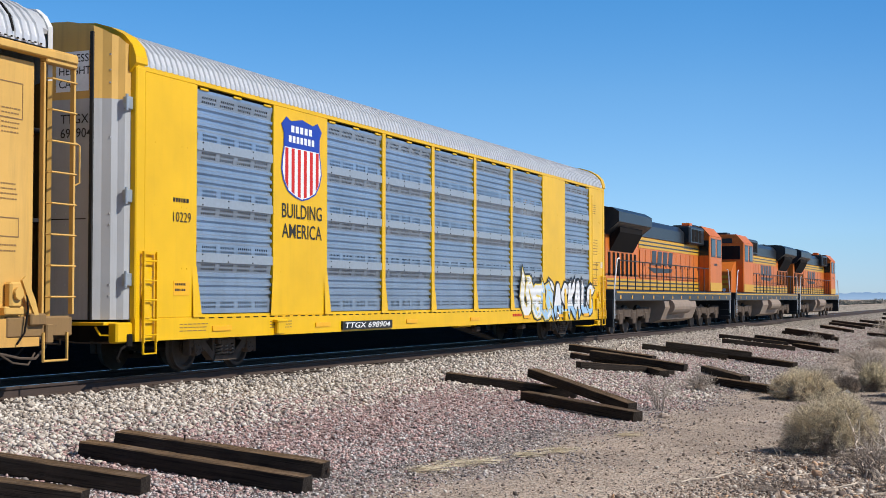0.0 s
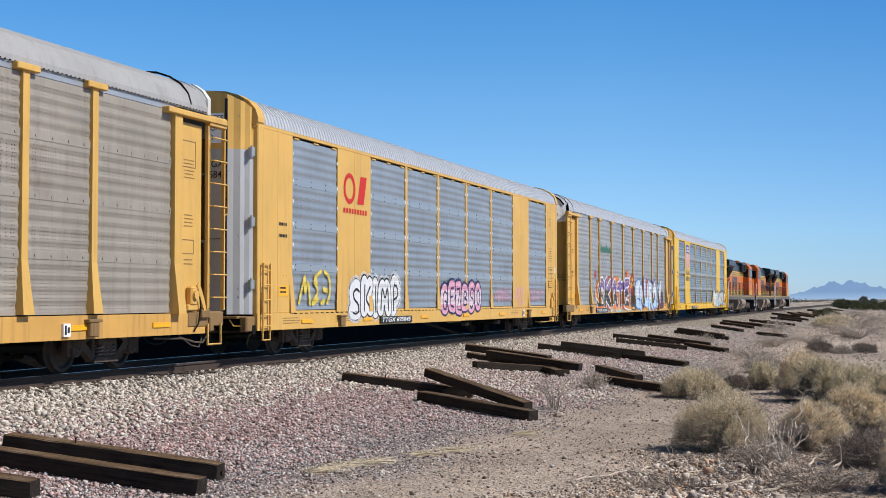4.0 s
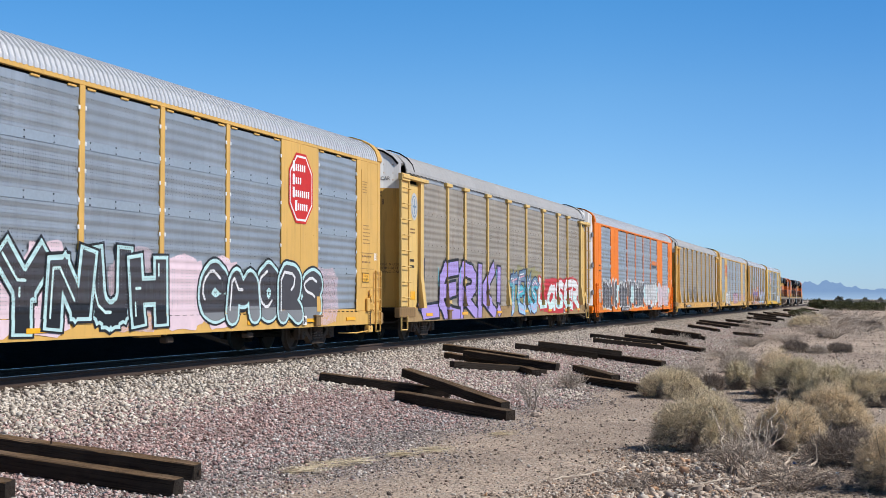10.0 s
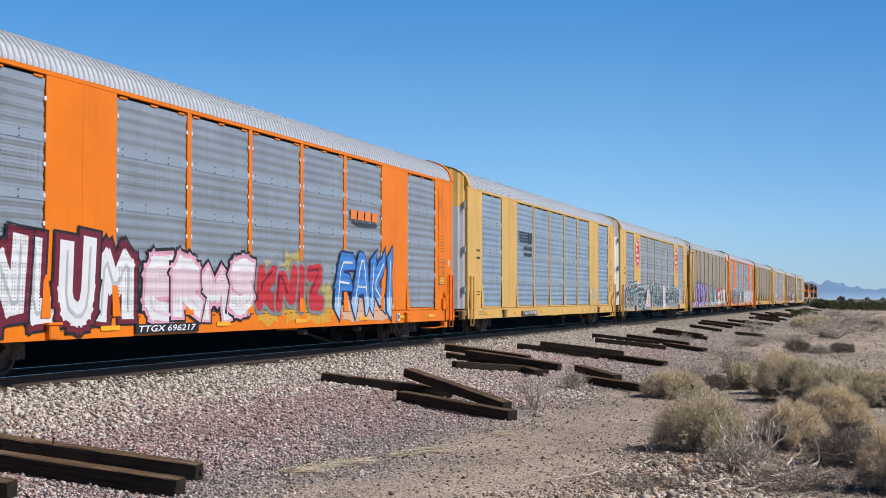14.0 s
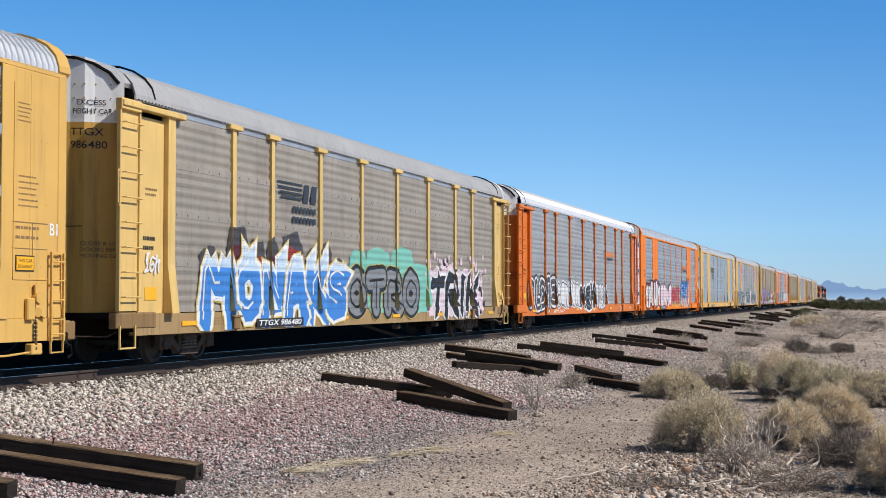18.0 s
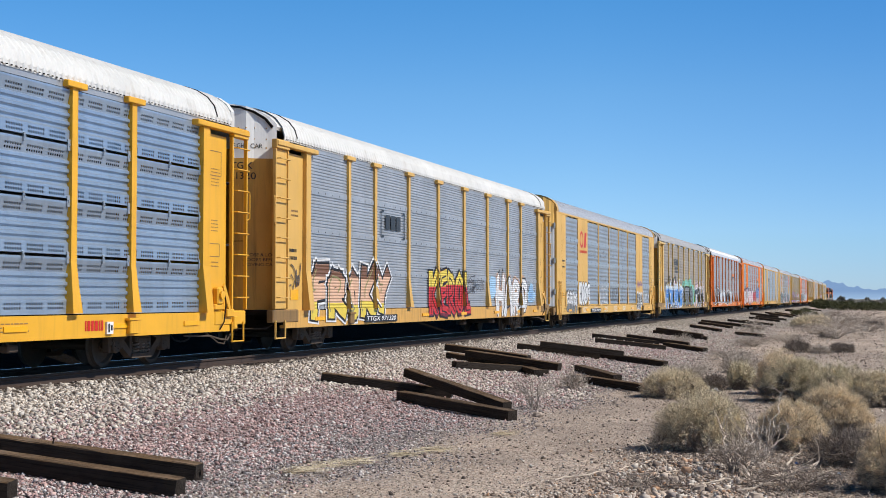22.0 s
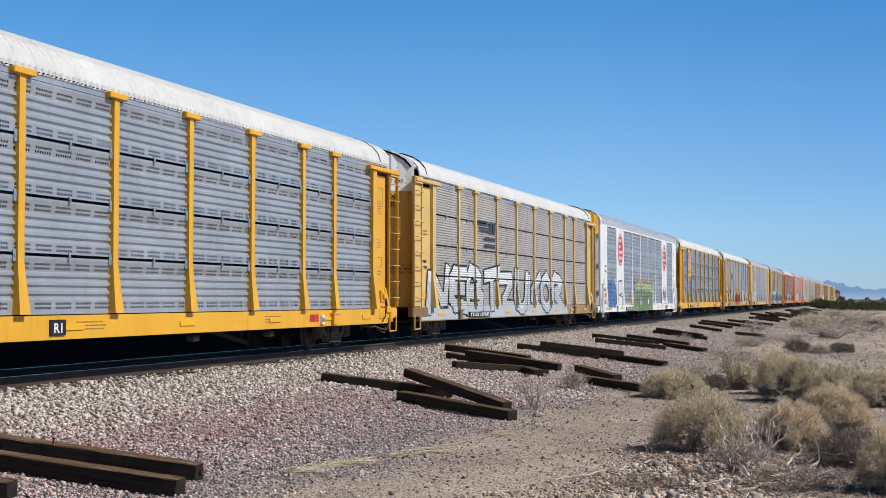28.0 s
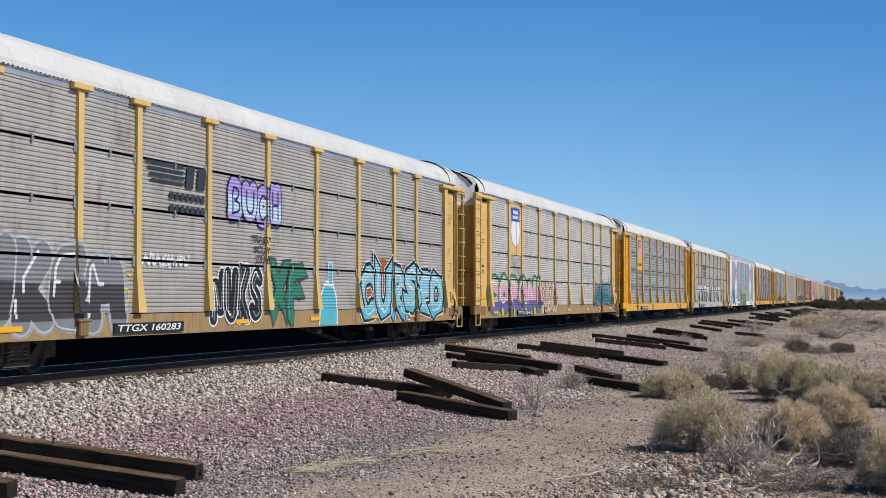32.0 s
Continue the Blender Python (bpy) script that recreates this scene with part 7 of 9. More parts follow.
    n = c[12]
    wave_emblem(n, -8.75, 3.70, 1.62, 0.75, YB)
    throw(n, "GRIM", -11.6, -9.4, 0.74, 1.82, [("smoke", 0.035), ("white", 0.0)], False, 121, 0.52, "spiky", 0.1, zones=[("grey", 0.5, 1.15)], line="black")
    throw(n, "HOSE", -8.9, -6.5, 1.05, 2.2, [("black", 0.04), ("white", 0.0)], False, 122, 0.64, "puffy", line="black", leap=0.12)
    scribble(n, -3.9, -1.9, 1.15, 2.05, "white", False, 123, 0.06, 4, "KOZE")
    for q, (ch, u) in enumerate(zip("KOSE", (-1.25, -0.62, -0.05, 0.52))):
        fat = [p for ln in skeleton(ch, u, u + 0.42, 1.28, 1.98, random.Random(124 + q)) for p in stroke(ln, 0.05)]
        drape("graffiti_tag", fat, SPRAY["smoke"], n, 0, False, "black spray-painted tag letter")
    scribble(n, 1.5, 2.7, 1.2, 2.2, "smoke", False, 125, 0.045, 2, "LO")
    throw(n, "SAM", 7.0, 9.0, 0.68, 1.85, [("white", 0.09), ("black", 0.0)], False, 126, 0.44, "blocky", line="white")
    scribble(n, 9.2, 11.4, 1.2, 1.9, "white", False, 127, 0.06, 4)
    for i in range(6):
        scribble(n, -8 + i * 2.6, -7.1 + i * 2.6, 0.70, 1.04, "white", False, 128 + i, 0.04, 4, "KOZE")
    scribble(n, 7.2, 8.9, 2.0, 2.5, "purple", False, 139, 0.05, 4)
    n = c[13]
    flat_shape("emblem_bracket", stroke([(-6.35, 3.75), (-6.5, 3.75), (-6.5, 3.05), (-6.35, 3.05)], 0.06) + stroke([(-4.75, 3.75), (-4.6, 3.75), (-4.6, 3.05), (-4.75, 3.05)], 0.06)
               + [[(-6.2 + i * 0.45, 3.25), (-5.85 + i * 0.45, 3.25), (-5.85 + i * 0.45, 3.65), (-6.2 + i * 0.45, 3.65)] for i in range(3)], EMBLEM_DARK, n, YA, "dark bracketed block emblem")
    throw(n, "FROKY", -11.4, -5.9, 0.66, 2.3, [("white", 0.14), ("black", 0.075), ("peach", 0.0)], True, 131, 0.52, "blocky", 0.03, zones=[("yellow", 0.5, 1.25), ("brown", 1.9, 2.6)], shine="olive", leap=0.15)
    throw(n, "KEROL", -2.3, 2.1, 0.66, 2.3, [("black", 0.07), ("red", 0.0)], True, 132, 0.50, "blocky", zones=[("yellow", 1.75, 2.5), ("maroon", 0.5, 0.85)], line="black", leap=0.08)
    throw(n, "HARD", 5.4, 10.0, 0.66, 2.25, [("black", 0.06), ("white", 0.0)], True, 133, 0.46, "spiky", 0.16, line="silver", mist="peach", leap=0.12)
    for word, z in (("RUST", 1.85), ("PUNX", 1.50)):
        scribble(n, 1.6, 2.75, z, z + 0.30, "smoke", True, 140 + int(z * 10), 0.04, 4, word)
    armadillo = [(10.15, 1.30), (10.3, 1.75), (10.6, 1.98), (10.9, 1.9), (11.05, 1.6), (11.3, 1.62), (11.38, 1.45), (11.1, 1.38), (11.0, 1.2), (10.85, 1.2), (10.8, 1.34), (10.45, 1.34), (10.38, 1.2), (10.25, 1.2)]
    drape("graffiti_animal", [armadillo], SPRAY["sky"], n, 0, True, "blue spray-painted armoured animal")
    for k in range(4):
        x = 10.35 + k * 0.17
        drape("graffiti_animal_band", stroke([(x, 1.38), (x + 0.06, 1.84)], 0.035), SPRAY["blue"], n, 1, True)
    scribble(n, -11.6, -10.3, 1.2, 2.3, "smoke", True, 134, 0.035, 4)
    scribble(n, 2.4, 3.9, 1.6, 2.0, "smoke", True, 135, 0.03, 5)
    drape("graffiti_cloud", blob(4.4, 5.6, 1.3, 2.2, 136, 7, 0.3), SPRAY["sky"], n, 0, True)
    scribble(n, 10.0, 11.3, 1.2, 1.7, "sky", True, 137, 0.09, 3)
    scribble(n, -12.6, -12.0, 1.5, 2.2, "smoke", True, 138, 0.04, 3)
    for k, white_shield in ((14, False), (17, False), (18, True)):
        shield(c[k], -7.98, 3.30 if white_shield else 3.55, 1.25 if white_shield else 1.05, 1.45 if white_shield else 1.15, SIDE - 0.018, white_shield)
        if k != 18:
            lettering("lettering", "BUILDING AMERICA", -8.72, 3.22, 0.17, INK, c[k], SIDE - 0.018, 1.46, 0.01)
        lettering("lettering", "R1", -3.3, 0.76, 0.2, CHALK, c[k], SIDE - 0.062, None, 0.02)
        part("number_board", Geo().box(-3.4, -2.95, SIDE - 0.059, SIDE - 0.031, 0.70, 1.02), BLACK, c[k])
    for k in (14, 17):
        bars("emblem_bars", 7.4, 0.98, 0.75, 0.24, 1, EMBLEM_RED, c[k], SIDE - 0.036, k, 0.9)
    n = c[15]
    octagon(n, -7.97, 3.95, 1.42, 1.62, YB - 0.004)
    octagon(n, 7.97, 3.95, 1.42, 1.62, YB - 0.004)
    drape("graffiti_cloud", blob(-11.3, -9.5, 1.2, 2.0, 153, 9, 0.2), SPRAY["sky"], n, 0, False, "pale blue spray mist", None, True)
    throw(n, "CASIR", -11.5, -9.25, 0.80, 2.30, [("blue", 0.05), ("dull_blue", 0.0)], False, 151, 0.30, "puffy", 0.12, line="blue", base=1, leap=0.16)
    scribble(n, -11.4, -9.2, 1.5, 2.4, "blue", False, 152, 0.09, 5)
    scribble(n, -9.9, -9.3, 1.6, 2.5, "white", False, 159, 0.07, 2)
    flat_shape("graffiti_tag", stroke([(-8.6, 1.2), (-8.6, 2.3), (-7.6, 2.35), (-7.5, 1.7), (-8.3, 1.6), (-7.4, 1.5), (-7.4, 1.0), (-8.0, 0.8)], 0.07), SPRAY["smoke"], n, YB - 0.004)
    drape("graffiti_cloud", [[(-3.3, 1.80), (2.8, 1.76), (2.8, 2.25), (-3.2, 2.28)]], SPRAY["pale_lime"], n, 0, False, "block of pale green spray paint")
    drape("graffiti_cloud", [[(-4.2, 0.66), (3.1, 0.66), (2.9, 1.84), (-3.4, 1.88)]], SPRAY["lime"], n, 1, False, "band of dark green spray paint")
    throw(n, "WMAMSEYN", -3.3, 2.8, 0.70, 2.35, [("smoke", 0.018), ("lime", 0.0)], False, 154, 0.50, "spiky", 0.05, zones=[("pale_lime", 1.85, 2.5)], line="smoke", shine="white", base=2, leap=0.1)
    for q in range(15):
        rr = random.Random(820 + q)
        x = -3.1 + q * 0.42 + rr.uniform(-0.08, 0.08)
        drape("graffiti_flame", blob(x - 0.06, x + 0.07, 2.20, 2.38 + rr.uniform(0, 0.30), q, 5, 0.2), SPRAY["amber"], n, 1, False, "orange spray flame")
    for q in range(11):
        rr = random.Random(860 + q)
        x, z, w = -5.3 + 0.09 * q + rr.uniform(-0.1, 0.1), 0.85 + 0.10 * q, rr.uniform(0.05, 0.12)
        drape("graffiti_bubble", blob(x - w, x + w, z - 1.5 * w, z + 1.5 * w, q, 6, 0.2), SPRAY["amber"], n, 0, False, "orange spray dab")
    drape("graffiti_cloud", blob(2.9, 3.8, 1.15, 2.0, 165, 8, 0.2), SPRAY["white"], n, 0, False, "white spray mist", None, True)
    drape("graffiti_cloud", blob(-4.6, -3.5, 1.15, 1.9, 166, 8, 0.2), SPRAY["white"], n, 0, False, "white spray mist", None, True)
    scribble(n, -12.75, -12.25, 2.0, 2.4, "yellow", False, 168, 0.05, 2, "O")
    scribble(n, -12.85, -12.1, 1.75, 1.98, "smoke", False, 169, 0.035, 5)
    scribble(n, -12.75, -11.95, 1.15, 1.40, "smoke", False, 170, 0.035, 4)
    scribble(n, 7.3, 8.6, 1.3, 2.3, "smoke", False, 157, 0.055, 5)
    scribble(n, 7.5, 8.7, 1.2, 2.0, "smoke", False, 160, 0.045, 5)
    drape("graffiti_bubble", blob(4.2, 4.5, 1.15, 1.55, 167, 6, 0.2), SPRAY["amber"], n, 0, False, "orange spray dab")
    n = c[16]
    drape("graffiti_band", [[(-12.8, 0.65), (7.6, 0.65), (7.2, 1.12), (-12.8, 1.12)]], SPRAY["silver"], n, 0, True, "band of silver spray paint on the sill")
    throw(n, "NEBTZUKOR", -12.2, 6.6, 0.66, 2.55, [("black", 0.06), ("silver", 0.0)], True, 161, 0.50, "blocky", 0.03, zones=[("white", 1.9, 2.7)], shine="white", shake=0.07, leap=0.18)
    stripe_emblem(n, -6.75, 3.55, 2.3, YA)
    n = c[18]
    throw(n, "CORON!", -11.8, -4.0, 0.66, 2.32, [("green", 0.13), ("beige", 0.0)], True, 182, 0.54, "puffy", 0.0, zones=[("pink", 1.28, 1.75), ("purple", 0.5, 1.28)], shine="white", shake=0.025, leap=0.05)
    for x in (-10.1, -8.4, -6.6, -5.2):
        drape("graffiti_bubble", blob(x, x + 0.25, 0.66, 1.05, int(x * 9), 5, 0.2), SPRAY["yellow"], n, 6, True)
    throw(n, "RISH", -3.8, -1.2, 0.72, 2.05, [("maroon", 0.018), ("beige", 0.0)], True, 183, 0.56, "puffy", line="maroon")
    throw(n, "ANSEK", 6.9, 11.6, 0.95, 2.25, [("smoke", 0.05), ("deep_teal", 0.0)], True, 184, 0.46, "blocky", 0.05, zones=[("dull_blue", 1.6, 2.4)], shine="teal", leap=0.12)
    for q in range(16):
        rr = random.Random(900 + q)
        cx, cz, sz = rr.uniform(4.2, 11.4), rr.uniform(2.2, 2.75), rr.uniform(0.05, 0.11)
        drape("graffiti_bubble", blob(cx - sz, cx + sz, cz - sz, cz + sz, q, 6, 0.05), SPRAY[rr.choice(["cyan", "purple", "teal"])], n, 0, True)
    scribble(n, 4.9, 6.8, 1.2, 2.1, "white", True, 185, 0.05, 4)
    throw(n, "DFC", 11.5, 12.7, 1.35, 2.0, [("black", 0.045), ("white", 0.0)], True, 186, 0.40, "puffy")
    n = c[19]
    stripe_emblem(n, -6.75, 3.45, 2.4, YA)
    throw(n, "BUCH", -3.3, -0.7, 2.85, 3.95, [("navy", 0.045), ("lavender", 0.0)], True, 191, 0.60, "puffy", line="navy", zones=[("pale_blue", 3.1, 3.5)])
    for k, word in enumerate(("TRASH", "SCUM", "SCRIBS")):
        scribble(n, -2.2 + 0.1 * k, -1.2, 2.55 - 0.22 * k, 2.73 - 0.22 * k, "smoke", True, 192 + k, 0.03, 4, "TRASM" if k == 0 else "SCUM" if k == 1 else "SCRIBS")
    throw(n, "NUKEM", -12.9, -7.5, 0.70, 2.4, [("silver", 0.05), ("grey", 0.0)], True, 199, 0.50, "puffy", zones=[("smoke", 1.0, 1.6)], shine="white", mist="silver")
    scribble(n, -11.0, -7.2, 1.1, 2.0, "yellow", True, 193, 0.05, 6)
    scribble(n, -6.8, -5.0, 1.95, 2.2, "white", True, 194, 0.06, 8)
    throw(n, "NUKS", -4.1, -1.7, 0.68, 2.1, [("white", 0.05), ("black", 0.0)], True, 195, 0.52, "puffy", 0.05, shine="white", line="grey")
    throw(n, "XF", -1.2, 0.6, 0.80, 2.25, [("smoke", 0.05), ("green", 0.0)], True, 196, 0.46, "spiky", shine="teal")
    drape("graffiti_bottle", [[(1.55, 0.64), (2.75, 0.64), (2.78, 1.35), (2.55, 1.7), (2.45, 1.85), (2.5, 2.25), (2.15, 2.25), (2.2, 1.85), (1.9, 1.72), (1.6, 1.35)]], SPRAY["white"], n, 0, True, "spray-painted bottle shape with a white rim")
    drape("bottle_fill", [[(1.62, 0.64), (2.68, 0.64), (2.7, 1.32), (2.5, 1.62), (1.95, 1.66), (1.67, 1.32)], [(2.24, 1.72), (2.42, 1.72), (2.44, 2.2), (2.22, 2.2)]], SPRAY["cyan"], n, 1, True, "blue bottle")
    for k, (a, b, hi) in enumerate(((4.2, 5.6, 2.2), (5.4, 6.8, 2.5), (6.8, 8.4, 2.4), (8.2, 9.8, 2.35), (9.6, 11.6, 2.2))):
        drape("graffiti_cloud", blob(a, b, 0.66, hi, 197 + k, 8, 0.14), SPRAY["rust"], n, k % 2, True, "rust-orange spray cloud")
    throw(n, "CURSED", 4.3, 11.5, 0.66, 2.4, [("white", 0.13), ("black", 0.09), ("pale_cyan", 0.0)], True, 198, 0.50, "spiky", 0.08, zones=[("cyan", 0.5, 1.1)], line="pale_blue", shine="white", base=2, leap=0.2)


# ---- plants ----
def leafy(name, colours):
    n = Nodes(name)
    g = n.t.nodes.new("ShaderNodeNewGeometry")
    c = n.ramp(g.outputs["Random Per Island"], [(i / (len(colours) - 1), c) for i, c in enumerate(colours)])
    n.base(c, 0.8)
    return n.mat


SHRUB_TAN = leafy("dry_tan_twigs", [(0.24, 0.19, 0.12), (0.76, 0.60, 0.39), (0.98, 0.84, 0.61), (0.92, 0.75, 0.51), (0.57, 0.48, 0.32)])
SHRUB_OLIVE = leafy("olive_tan_twigs", [(0.22, 0.185, 0.115), (0.66, 0.54, 0.36), (0.95, 0.82, 0.60), (0.82, 0.71, 0.49), (0.50, 0.44, 0.29)])
SHRUB_GREEN = leafy("grey_green_twigs", [(0.20, 0.175, 0.11), (0.56, 0.49, 0.32), (0.94, 0.81, 0.58), (0.76, 0.67, 0.46), (0.45, 0.41, 0.26)])
SHRUB_GREY = leafy("dead_grey_twigs", [(0.22, 0.185, 0.15), (0.46, 0.39, 0.32), (0.68, 0.60, 0.51)])
SHRUB_STEM = leafy("grey_brown_stems", [(0.09, 0.07, 0.055), (0.22, 0.175, 0.14), (0.40, 0.33, 0.27)])
DEAD_WOOD = plain("bleached_dead_wood", (0.58, 0.49, 0.40), 0.85, 0.0, 0.4, 14, 0.1)
CREOSOTE_BUSH = leafy("dark_green_leaves", [(0.05, 0.055, 0.022), (0.11, 0.115, 0.045), (0.19, 0.18, 0.08)])
DRY_GRASS = leafy("straw", [(0.50, 0.41, 0.27), (0.70, 0.59, 0.41), (0.38, 0.31, 0.20)])


def bush_mesh(width, height, count, seed, twig=0.003, length=0.07, hollow=0.35):
    """A cloud of fine twigs that fan out in tufts, the tufts heaped into an uneven dome."""
    r = np.random.RandomState(seed)
    lobes = 64
    a, u = r.rand(lobes) * 2 * math.pi, np.sqrt(r.rand(lobes))
    cz = (1 - u ** 2) ** 0.55 * 0.52 * (0.72 + 0.42 * r.rand(lobes)) + 0.13
    centre = np.stack([np.cos(a) * u * 0.82, np.sin(a) * u * 0.82, cz], 1)
    size = 0.10 + 0.17 * r.rand(lobes) ** 1.5
    tufts = max(lobes, count // 9)
    lobe = r.randint(0, lobes, tufts)
    d = r.randn(tufts, 3)
    d /= np.linalg.norm(d, axis=1, keepdims=True)
    rad = (hollow + (1 - hollow) * r.rand(tufts) ** 0.5) * (0.85 + 0.3 * r.rand(tufts))
    spot = (centre[lobe] + d * (rad * size[lobe])[:, None]) * np.array([width / 2, width / 2, height])
    grow = d * 0.75 + r.randn(tufts, 3) * 0.35 + np.array([0, 0, 0.35])
    grow /= np.linalg.norm(grow, axis=1, keepdims=True)
    which = r.randint(0, tufts, count)
    p = spot[which] + r.randn(count, 3) * length * 0.28
    dirn = grow[which] + r.randn(count, 3) * 0.42
    dirn /= np.linalg.norm(dirn, axis=1, keepdims=True)
    ln = length * (0.4 + 1.1 * r.rand(count))
    side = np.cross(dirn, r.randn(count, 3))
    side /= np.linalg.norm(side, axis=1, keepdims=True)
    tip = p + dirn * ln[:, None]
    w = twig * (0.6 + 0.8 * r.rand(count))[:, None]
    v = np.stack([p - side * w, p + side * w, tip + side * w * 0.3], 1)
    v[:, :, 2] = np.maximum(v[:, :, 2], 0.0)
    return from_arrays("twigs", v.reshape(-1, 3), np.arange(count * 3).reshape(-1, 3))


def straw_mesh(width, count, seed, short=1.0):
    """Long flattened straws lying crosswise."""
    r = np.random.RandomState(seed)
    p = np.stack([r.randn(count) * width * 0.28, r.randn(count) * width * 0.20, 0.008 + 0.035 * r.rand(count)], 1)
    a = r.randn(count) * (0.6 if short == 1.0 else 3.0) - 0.9
    d = np.stack([np.cos(a), np.sin(a), 0.10 * r.randn(count)], 1) * (0.12 + 0.25 * r.rand(count))[:, None] * short
    side = np.stack([-np.sin(a), np.cos(a), 0.4 * r.randn(count)], 1) * 0.0035
    v = np.stack([p - side, p + side, p + d + side * 0.4, p + d - side * 0.4], 1)
    v[:, :, 2] = np.maximum(v[:, :, 2], 0.004)
    return from_arrays("dry_grass", v.reshape(-1, 3), np.arange(count * 4).reshape(-1, 4))


def stems_mesh(width, height, count, seed, r0=0.008, spread=1.0):
    r = random.Random(seed)
    g = Geo()
    for i in range(count):
        a = r.uniform(0, 2 * math.pi)
        reach = r.uniform(0.3, 1.0) * width / 2 * spread
        p = [(0.06 * math.cos(a), 0.06 * math.sin(a), 0)]
        for k in (0.35, 0.7, 1.0):
            p.append((reach * k * math.cos(a) + r.uniform(-0.06, 0.06), reach * k * math.sin(a) + r.uniform(-0.06, 0.06), height * (k ** 0.8) * r.uniform(0.6, 1.0)))
        g.tube(p, [r0, r0 * 0.8, r0 * 0.55, r0 * 0.2], 4)
        for j in range(2):
            q = p[2]
            b = a + r.uniform(-1.2, 1.2)
            e = (q[0] + 0.2 * width * math.cos(b), q[1] + 0.2 * width * math.sin(b), q[2] + r.uniform(0.02, 0.25) * height)
            g.tube([q, e], [r0 * 0.5, r0 * 0.15], 3)
    return g.mesh("stems")


def bush(x, y, width, height, material, label, seed, count=9000, stems=14, twig=0.006, length=0.16, category="shrub", hollow=0.62, skirt=0):
    root = new("shrub")
    root.matrix_basis = pose(x, y, ground_z(x, y) - 0.02, 0, 0, seed * 37 % 360)
    if count:
        part("crown", bush_mesh(width, height, count, seed, twig, length, hollow), material, root)
    if stems > 35 and count > 5000:
        part("dead_undergrowth", bush_mesh(width * 1.02, height * 0.55, count // 3, seed + 500, twig * 1.2, length * 1.4, 0.1), SHRUB_STEM, root)
    part("branchwork", stems_mesh(width * 0.95, height * 0.82, stems, seed, 0.005 if stems > 35 else 0.008), SHRUB_STEM if stems > 35 else SHRUB_GREY, root)
    if skirt:
        part("bare_lower_brush", stems_mesh(width * 1.12, height * 0.50, skirt, seed + 90, 0.006), SHRUB_GREY, root, "pale bare twigs")
    tagged(root, label, category, "desert shrubs by the track")


def tangle(x, y, width, height, seed, stems=60, thick=0.012):
    """A low sprawl of bleached bare branches."""
    root = new("dead_brush")
    root.matrix_basis = pose(x, y, ground_z(x, y) - 0.02, 0, 0, seed * 53 % 360)
    part("branchwork", stems_mesh(width, height, stems, seed, thick), SHRUB_GREY, root)
    part("brush", bush_mesh(width, height * 0.8, 1600, seed + 7, thick * 0.35, 0.26, 0.1), SHRUB_GREY, root)
    tagged(root, "low sprawl of bleached bare branches on dry soil", "dead brush", "dead brush on the plain")


